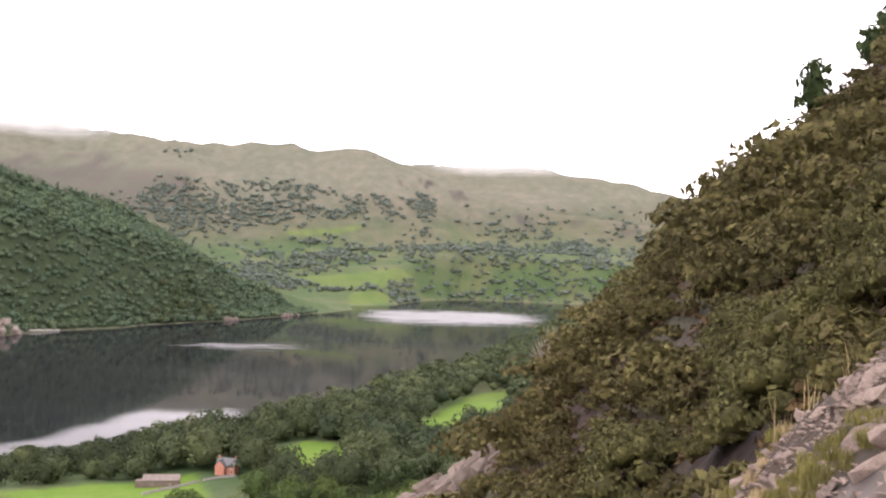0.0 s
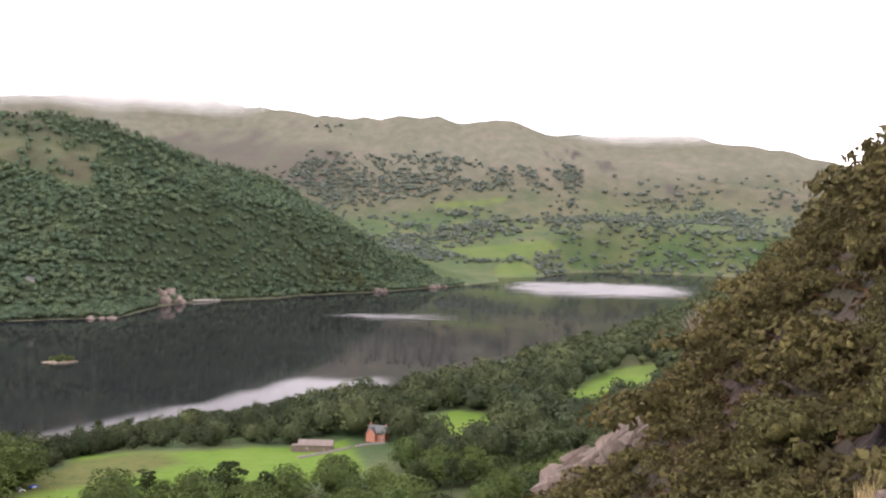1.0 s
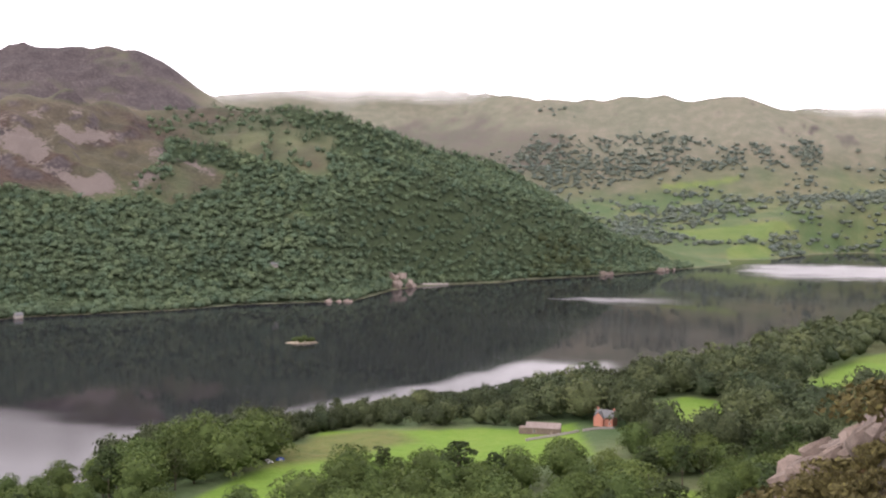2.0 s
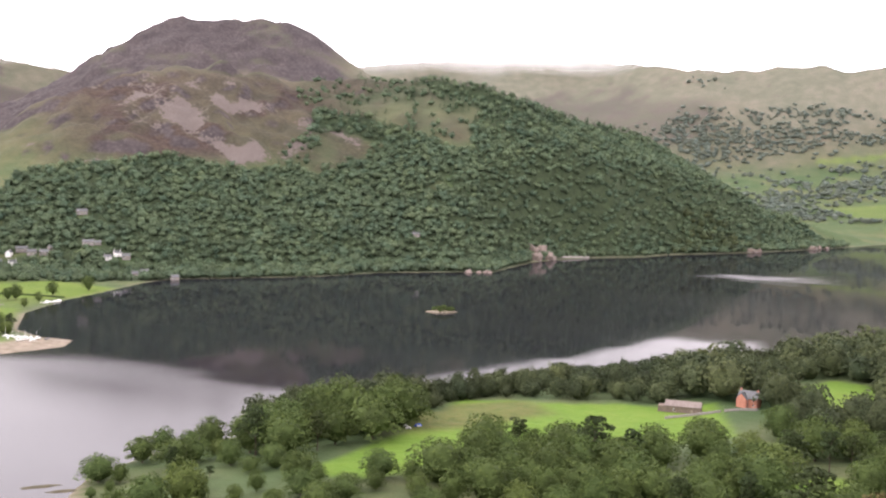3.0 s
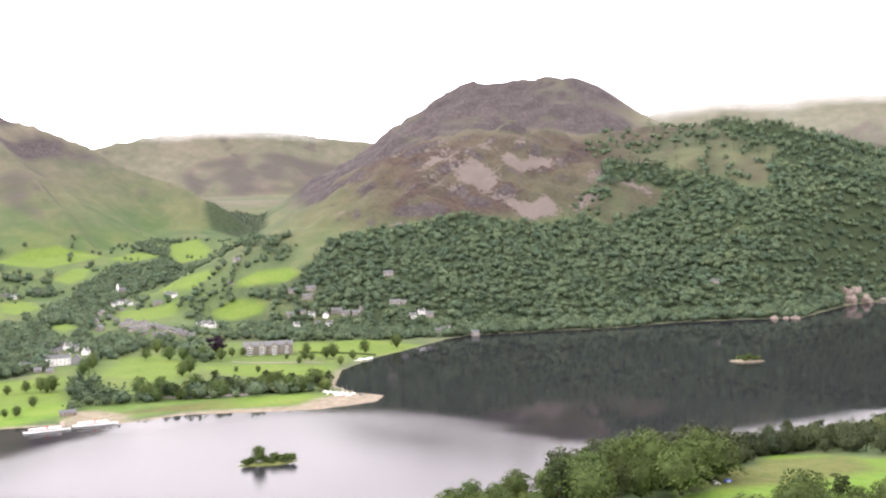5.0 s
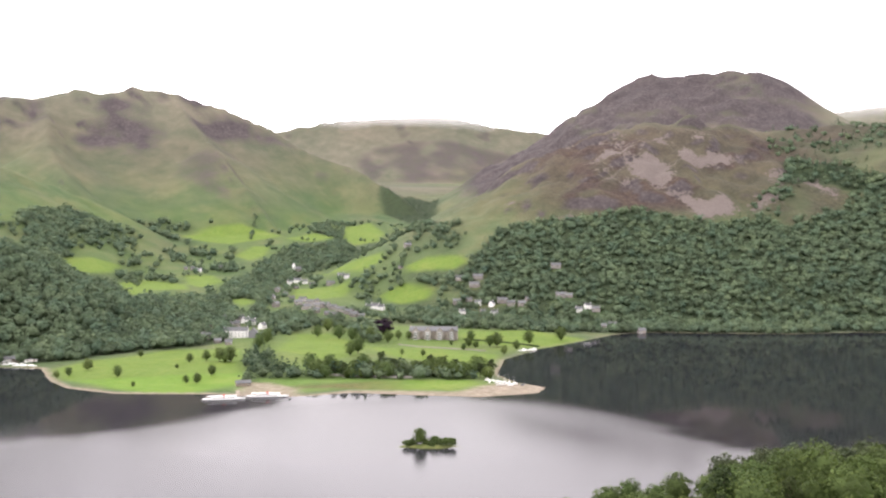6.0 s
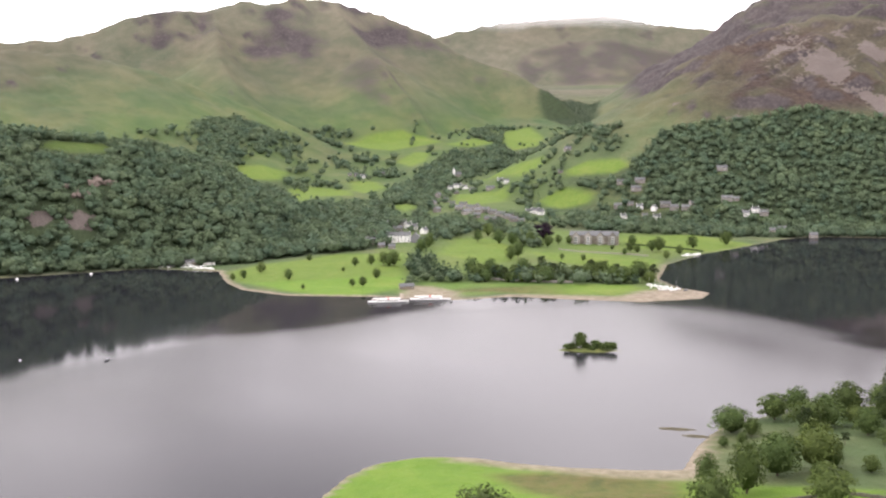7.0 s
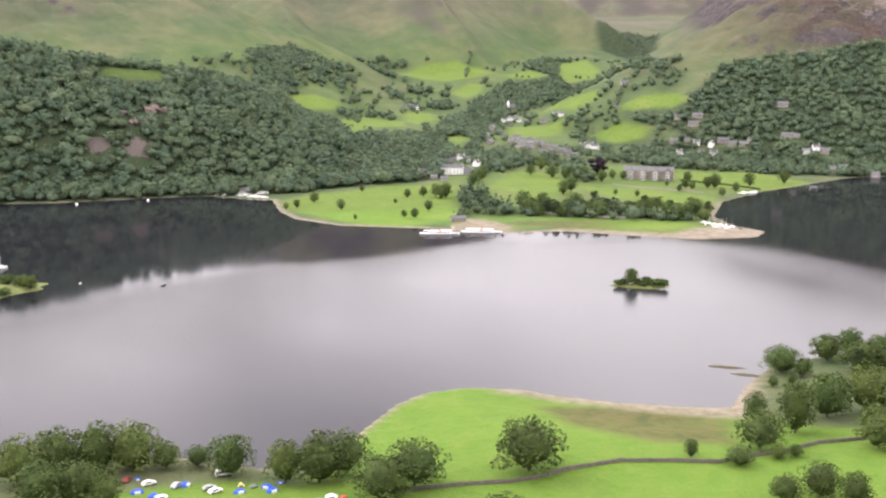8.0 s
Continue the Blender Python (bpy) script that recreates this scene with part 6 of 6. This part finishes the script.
# mossy stone, darkened further to take the wall's shadow into its colour
MOSSY_SHADED = plain("mossy_shaded_field_stone", (0.05, 0.048, 0.035), (0.14, 0.125, 0.10), 0.7, 0.95, 0.6)
drystone("field_wall", [(70.5, 288), (66.6, 290), (63.2, 291), (61.5, 294), (59.9, 300), (56.5, 310), (53.5, 313), (51.1, 316), (48.6, 330), (45.7, 350), (42.3, 364), (38, 362)], 1.25, "dark mossy dry-stone wall winding across the meadow", 0.7, seed=3, mat=MOSSY_SHADED)
drystone("farm_wall", [(16.2, 541), (14.2, 557), (13.2, 566)], 1.3, "grey stone wall in front of the barn", 0.6, seed=4)
drystone("garden_wall", [(13.0, 568), (12.2, 574), (11.2, 578)], 1.3, "grey stone garden wall by the red cottage", 0.6, seed=5)
drystone("hotel_hedge", [(53.9, 1140), (51.5, 1125), (49.6, 1103)], 1.6, "clipped dark hedge edging the hotel lawn", 1.4, 3, seed=6, mat=LEAF_PINE)
drystone("lawn_wall", [(57.6, 1085), (55.4, 1068), (52.6, 1050)], 1.0, "low wall along the hotel lawn", 0.8, 3, seed=7)
drystone("shore_wall", [(61.8, 880), (60.2, 868), (58.4, 862), (56.8, 858)], 2.0, "long grey wall behind the lakeside trees", 1.0, 3, seed=8)
drystone("road_wall", [(22.6, 1688), (21.6, 1712), (20.7, 1732)], 2.6, "grey retaining wall of the shore road", 2.0, 4, seed=9)


# ---- boats, pier and moorings ----
BOAT_WHITE = plain("white_boat_paint", (0.72, 0.72, 0.70), (0.84, 0.84, 0.82), 1.0, 0.4)
FUNNEL_RED = plain("red_funnel_paint", (0.42, 0.05, 0.035), (0.55, 0.08, 0.05), 0.5, 0.45)
HULL_DARK = plain("dark_hull_paint", (0.05, 0.055, 0.06), (0.10, 0.10, 0.11), 0.8, 0.5)


def hull_mesh(L, W, h, sheer=0.35):
    """A boat's hull: lofted sections, pointed bow, rounded stern."""
    bm = bmesh.new()
    rings = []
    for k in range(11):
        u = k / 10
        half = W / 2 * (1 - max(0, (u - 0.55) / 0.45) ** 2.2) * (0.75 + 0.25 * min(1, u / 0.2))
        z1 = h * (1 + sheer * (2 * u - 0.9) ** 2)
        rings.append([bm.verts.new(((u - 0.5) * L, y * max(half, 0.04), z)) for y, z in ((-1, z1), (-0.9, 0.25 * h), (-0.45, -0.5 * h), (0.45, -0.5 * h), (0.9, 0.25 * h), (1, z1))])
    for a, b in zip(rings[:-1], rings[1:]):
        for i in range(6):
            bm.faces.new((a[i], b[i], b[(i + 1) % 6], a[(i + 1) % 6]))
    bm.faces.new(rings[0])
    bm.faces.new(rings[-1][::-1])
    bmesh.ops.recalc_face_normals(bm, faces=bm.faces)
    return bm


def rod(p, q, r0, r1=None, sides=6):
    V, F = limb(p, q, r0, r1 or r0, sides)
    bm = bmesh.new()
    vs = [bm.verts.new(v) for v in V]
    for f in F:
        bm.faces.new([vs[i] for i in f])
    bm.faces.new(vs[:sides][::-1])
    bm.faces.new(vs[sides:])
    return bm


def steamer(a, d, turn):
    ob = thing("lake_steamer", "white lake steamer with a red funnel moored at the pier", "steamer", "moored steamers")
    part("hull", hull_mesh(32, 5.6, 2.0), BOAT_WHITE, ob)
    part("waterline", hull_mesh(31.6, 5.66, 0.45), HULL_DARK, ob, "dark waterline band")
    cabin = part("cabin", boxed(-9, 8, -1.9, 1.9, 1.9, 4.0), BOAT_WHITE, ob)
    for k in range(9):
        for s in (-1, 1):
            y0, y1 = sorted((s * 1.905, s * 1.93))
            part("pane", boxed(-8.4 + k * 1.8, -7.1 + k * 1.8, y0, y1, 2.7, 3.6), GLASS_DARK, cabin)
    part("canopy", boxed(-12.5, 6.0, -2.2, 2.2, 5.9, 6.05), BOAT_WHITE, ob)
    for k in range(6):
        for s in (-1, 1):
            part("canopy_post", rod((-12 + k * 3.5, s * 2.05, 2.0), (-12 + k * 3.5, s * 2.05, 5.9), 0.05), BOAT_WHITE, ob)
    part("wheelhouse", boxed(6.4, 9.4, -1.3, 1.3, 4.0, 6.2), BOAT_WHITE, ob)
    part("funnel", rod((0, 0, 4.0), (-0.3, 0, 8.2), 0.75, 0.7, 12), FUNNEL_RED, ob, "red funnel")
    part("mast", rod((11, 0, 1.9), (11, 0, 10), 0.09, 0.05), TIMBER, ob)
    x, y = bear(a, d)
    ob.matrix_basis = pose(x, y, 0.0, 0, 0, a + turn) @ Matrix.Diagonal((1.0, 0.8, 0.52, 1))
    return ob


steamer(67.35, 780, 2)
steamer(64.95, 787, -3)
pier = thing("pier", "timber landing stage with a small roofed hut", "pier")
px_, py_ = bear(66.6, 800)
pier.matrix_basis = pose(px_, py_, 0, 0, 0, 66.6)
for k in range(16):
    part("plank", boxed(-24 + k * 3.0, -21.05 + k * 3.0, -12.5, -9.5, 0.9, 1.05), TIMBER, pier)
for k in range(10):
    part("gangway_plank", boxed(-1.6, 1.6, -9.4 + k * 2.6, -6.85 + k * 2.6, 0.9, 1.05), TIMBER, pier)
for k in range(9):
    part("post", rod((-23.5 + k * 5.8, -12.3, -2), (-23.5 + k * 5.8, -12.3, 1.9), 0.16), TIMBER, pier)
hut = house("pier_hut", 12, 6, 2.6, 2.0, TIMBER, "low timber pier office with a grey roof", "hut", chimneys=0, storeys=1, bays=3)
put(hut, 66.3, 836, 8)


def cruiser(a, d, turn, L=7.5, afloat=True, mast=False, dark=False):
    ob = thing("sailing_boat" if mast else "motor_boat", "small white sailing boat with a bare mast" if mast else "dark open rowing boat" if dark else "small white motor boat", "boat", "small boats")
    part("hull", hull_mesh(L, L * 0.32, L * 0.13), HULL_DARK if dark else BOAT_WHITE, ob)
    if not dark:
        part("cabin", boxed(-L * 0.16, L * 0.16, -L * 0.10, L * 0.10, L * 0.12, L * 0.26), BOAT_WHITE, ob)
        part("windscreen", boxed(L * 0.161, L * 0.18, -L * 0.09, L * 0.09, L * 0.17, L * 0.25), GLASS_DARK, ob)
    if mast:
        part("mast", rod((0.3, 0, L * 0.1), (0.3, 0, L * 1.25), 0.07, 0.04), FRAME, ob)
        part("boom", rod((0.3, 0, L * 0.3), (-L * 0.42, 0, L * 0.3), 0.05), FRAME, ob)
    x, y, z = ground_at(a, d)
    ob.matrix_basis = pose(x, y, (0.0 if afloat else z + L * 0.05), 0, 0, a + turn)
    return ob


for k, (a, d) in enumerate(((50.6, 1066), (50.35, 1072), (50.1, 1076), (49.9, 1082), (50.5, 1076))):
    cruiser(a, d, 15 * k, 8.0)
for k, (a, d) in enumerate(((51.9, 848), (51.6, 845), (51.3, 842), (52.2, 852), (52.5, 856), (51.0, 838), (51.5, 836), (52.0, 840))):
    cruiser(a, d, 40 * k, 5.6, False, True)
for k, (a, d) in enumerate(((51.8, 832), (51.2, 830), (50.5, 835), (52.4, 846))):
    cruiser(a, d, 25 * k + 10, 6.0, False, False, k == 2)
for k, (a, d) in enumerate(((79.7, 1043), (79.2, 1040), (78.4, 1030), (77.8, 1022), (77.3, 1008), (78.0, 1014), (80.0, 1038), (79.5, 1032), (78.9, 1036), (78.6, 1026), (78.2, 1028), (77.6, 1012))):
    cruiser(a, d, 35 * k, 9.0)
cruiser(83.0, 620, 60, 5.0, dark=True)
cruiser(91.3, 708, 20, 9.0, mast=True)
cruiser(91.6, 742, 20, 9.0, mast=True)
for a, d, t_ in ((79.6, 1046, 0), (79.0, 1044, 15), (78.4, 1046, -10), (77.9, 1040, 0), (77.4, 1036, 12)):
    shed = house("boat_shed", 12, 7, 2.8, 1.6, WHITEWASH if t_ else TIMBER, "low pale boat shed with a shallow grey roof", "shed", "boat sheds", chimneys=0, storeys=1, bays=2)
    put(shed, a, d, t_, 0.3)
bm = bmesh.new()
bmesh.ops.create_uvsphere(bm, u_segments=14, v_segments=9, radius=1.3)
bmesh.ops.create_cone(bm, cap_ends=True, segments=8, radius1=0.18, radius2=0.18, depth=0.5, matrix=Matrix.Translation((0, 0, 1.4)))
buoy = tagged(part("buoy", bm, BOAT_WHITE), "large white round mooring buoy afloat", "buoy", "mooring buoys")
buoy.location = (*bear(87.3, 1008), 0.4)
copy_thing(buoy, Matrix.Translation((*bear(83.6, 1015), 0.4)))
copy_thing(buoy, Matrix.Translation((*bear(87.4, 640), 0.2)) @ Matrix.Scale(0.5, 4))


# ---- islets ----
def islet(a, d, L, W, h, seed, label, mat):
    x0, y0 = bear(a, d)
    bm = bmesh.new()
    bmesh.ops.create_grid(bm, x_segments=40, y_segments=24, size=1.0)
    for v in bm.verts:
        r = math.hypot(v.co.x, v.co.y)
        n_ = noise.noise((v.co.x * 2.3 + seed, v.co.y * 2.3, seed)) * 0.35
        v.co = (v.co.x * L / 2 * 1.25, v.co.y * W / 2 * 1.25, max(-1.2, h * (1.0 - (r / (0.88 + n_)) ** 2) + 0.12 * h * noise.noise((v.co.x * 9, v.co.y * 9, seed))))
    ob = tagged(part("islet", bm, mat), label, "islet", "islets")
    ob.matrix_basis = pose(x0, y0, 0, 0, 0, a)
    return ob


TURF = plain("islet_turf", (0.06, 0.085, 0.022), (0.17, 0.185, 0.06), 4.0, 0.95, 0.4)
islet(55.9, 603, 33, 9, 1.6, 3, "small grassy islet with shrubs and one taller tree", TURF)
islet(28.95, 988, 27, 14, 3.2, 5, "low pale rocky islet with a few bushes", plain("pale_islet_rock", (0.09, 0.082, 0.05), (0.30, 0.255, 0.19), 2.0, 0.9, 0.5))
islet(92.4, 640, 62, 46, 2.2, 8, "green wooded islet at the edge of the bay", TURF)
islet(50.9, 447, 15, 4, 0.45, 11, "low reedy spit of dark stones", plain("reedy_stones", (0.035, 0.033, 0.02), (0.10, 0.085, 0.05), 2.0, 0.95, 0.5))
islet(49.8, 438, 11, 4, 0.4, 12, "low reedy spit of dark stones", bpy.data.materials["reedy_stones"])
islet(-5.6, 2090, 60, 24, 4, 13, "small stony islet near the far shore", bpy.data.materials["reedy_stones"])


def bush(a, d, h, w, z, label, group):
    x, y = bear(a, d)
    ob = thing("bush", label, "bush", group, Matrix.LocRotScale((x, y, z), Euler((0, 0, a)), (w, w, h)))
    part("foliage", ISLET_BUSH, None, ob)
    return ob


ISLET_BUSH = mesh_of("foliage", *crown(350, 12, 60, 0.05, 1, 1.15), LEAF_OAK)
x, y = bear(56.35, 603)
tree(TREE_KINDS, 2, x, y, 0.6, 12, 9, 0.4, "single dark tree on the small islet", "tree", "islet trees")
for a, d, h, w in ((57.1, 602, 4, 6), (56.8, 604, 4.5, 6), (56.0, 604, 4.5, 6), (55.5, 605, 6, 7), (55.1, 603, 5, 6), (54.8, 603, 5.5, 6), (54.5, 602, 5.5, 5), (55.7, 601, 3, 5)):
    bush(a, d, h, w, 0.5, "low rounded shrub on the small islet", "islet shrubs")
for a, d, h, w in ((29.4, 988, 5, 6), (29.1, 985, 6, 7), (28.85, 988, 7, 6), (28.6, 985, 5, 6), (28.4, 987, 5, 6), (29.0, 983, 3, 6)):
    bush(a, d, h, w, 1.0, "sparse shrub on the rocky islet", "islet shrubs")
for a, d, h, w in ((89.9, 632, 9, 9), (90.3, 640, 8, 9), (91.0, 650, 7, 9), (91.2, 620, 5, 8)):
    bush(a, d, h, w, 0.3, "rounded willow bush at the edge of the wooded islet", "islet shrubs")


# ---- the camp site ----
def fabric(name, col):
    return plain(name, tuple(c * 0.8 for c in col), col, 0.8, 0.6, 0.1)


TENT_CLOTH = {"blue": fabric("blue_tent_cloth", (0.03, 0.10, 0.55)), "white": fabric("white_tent_cloth", (0.75, 0.76, 0.76)), "yellow": fabric("yellow_tent_cloth", (0.75, 0.68, 0.22)), "green": fabric("grey_green_tent_cloth", (0.16, 0.2, 0.15)),
              "red": fabric("red_tent_cloth", (0.6, 0.07, 0.06)), "teal": fabric("teal_tent_cloth", (0.05, 0.35, 0.33))}


def tent(a, d, colour, size, turn, peaked=False):
    ob = thing("tent", f"{colour} {'pointed' if peaked else 'domed'} camping tent pitched on grass", "tent", "tents on the camp site")
    bm = bmesh.new()
    if peaked:
        bmesh.ops.create_cone(bm, cap_ends=True, segments=8, radius1=1.0, radius2=0.05, depth=1.1, matrix=Matrix.Translation((0, 0, 0.55)))
    else:
        bmesh.ops.create_uvsphere(bm, u_segments=14, v_segments=9, radius=1.0)
        for v in bm.verts:
            v.co.x *= 1.35
            v.co.z = max(v.co.z, 0) * (0.8 + 0.06 * math.cos(4 * math.atan2(v.co.y, v.co.x)))
    part("canopy", bm, TENT_CLOTH[colour], ob)
    bm = boxed(-0.55, 0.55, -1.06, -0.7, 0.0, 0.55)
    part("doorway", bm, TENT_CLOTH["white" if colour == "blue" else "green"], ob)
    x, y, z = ground_at(a, d)
    ob.matrix_basis = pose(x, y, z + 0.05, 0, 0, a + turn) @ Matrix.Scale(size * 0.6, 4)


def car(a, d, paint, label, turn, van=False):
    ob = thing("van" if van else "car", label, "van" if van else "car", "vehicles on the camp site")
    L, W = (5.0, 2.0) if van else (4.3, 1.8)
    bm = bmesh.new()
    prof = [(-L / 2, 0.35), (L / 2, 0.35), (L / 2, 0.85), (L * 0.27, 1.0), (L * 0.14, 1.5), (-L * 0.32, 1.5), (-L * 0.46, 1.0), (-L / 2, 0.9)] if not van else [(-L / 2, 0.4), (L / 2, 0.4), (L / 2, 1.1), (L * 0.36, 2.1), (-L / 2, 2.2)]
    s = [[bm.verts.new((x, e * W / 2 * (0.9 if z > 1.2 else 1.0), z)) for x, z in prof] for e in (-1, 1)]
    bm.faces.new(s[0])
    bm.faces.new(s[1][::-1])
    for i in range(len(prof)):
        j = (i + 1) % len(prof)
        bm.faces.new((s[0][j], s[0][i], s[1][i], s[1][j]))
    bmesh.ops.recalc_face_normals(bm, faces=bm.faces)
    part("body", bm, paint, ob)
    for e in (-1, 1):
        y0, y1 = sorted((e * W / 2 * 0.97, e * W / 2 * 1.005))
        part("side_window", boxed(-L * 0.3, L * 0.15, y0, y1, 1.05 if not van else 1.35, 1.4 if not van else 1.9), GLASS_DARK, ob)
        for u in (-0.31, 0.31):
            w = part("wheel", rod((u * L, e * (W / 2 - 0.2), 0.33), (u * L, e * (W / 2 + 0.02), 0.33), 0.33, 0.33, 14), HULL_DARK, ob)
    x, y, z = ground_at(a, d)
    ob.matrix_basis = pose(x, y, z + 0.02, 0, 0, a + turn)


for a, d, colour, size, turn, peaked in ((85.1, 305, "blue", 2.6, 10, False), (84.2, 300, "blue", 2.4, 40, False), (83.7, 299, "white", 2.2, 0, False), (85.0, 318, "blue", 1.3, 0, False), (82.4, 309, "blue", 2.4, 60, False),
                                         (79.3, 300, "blue", 2.5, 20, False), (79.2, 306, "yellow", 2.0, 0, True), (78.5, 304, "green", 1.9, 0, False), (77.7, 303, "blue", 2.4, -20, False), (77.4, 299, "blue", 2.6, 30, False),
                                         (76.9, 306, "blue", 1.4, 0, False), (73.9, 288, "white", 2.6, 0, False), (73.2, 287, "red", 1.6, 0, False), (74.6, 287, "green", 1.8, 0, False)):
    tent(a, d, colour, size, turn, peaked)
for a, d, colour, size in ((30.75, 500, "white", 2.0), (30.2, 506, "blue", 2.6), (30.5, 545, "teal", 2.2), (30.9, 506, "white", 1.5)):
    tent(a, d, colour, size, 15)
PAINT_WHITE = plain("white_car_paint", (0.7, 0.7, 0.7), (0.78, 0.78, 0.78), 2.0, 0.3)
PAINT_SILVER = plain("silver_car_paint", (0.36, 0.37, 0.38), (0.46, 0.47, 0.48), 2.0, 0.3, metallic=0.4)
PAINT_DARK = plain("dark_car_paint", (0.03, 0.03, 0.035), (0.06, 0.06, 0.07), 2.0, 0.3)
PAINT_RED = plain("dark_red_car_paint", (0.13, 0.03, 0.025), (0.2, 0.05, 0.04), 2.0, 0.3)
for a, d, paint, label, turn, van in ((84.4, 312, PAINT_WHITE, "white hatchback parked on the grass", 20, False), (85.6, 317, PAINT_RED, "dark red car parked on a bare track", 70, False), (86.3, 315, PAINT_DARK, "dark car under the trees", 50, False), (80.2, 317, PAINT_WHITE, "white camper van by the lake shore", 10, True),
                                      (81.0, 304, PAINT_SILVER, "silver estate car among tents", 15, False), (80.7, 301, PAINT_WHITE, "white car among tents", 30, False), (82.9, 308, PAINT_SILVER, "silver car beside a blue tent", 60, False), (86.9, 313, PAINT_DARK, "dark car under the trees", 20, False)):
    car(a, d, paint, label, turn, van)
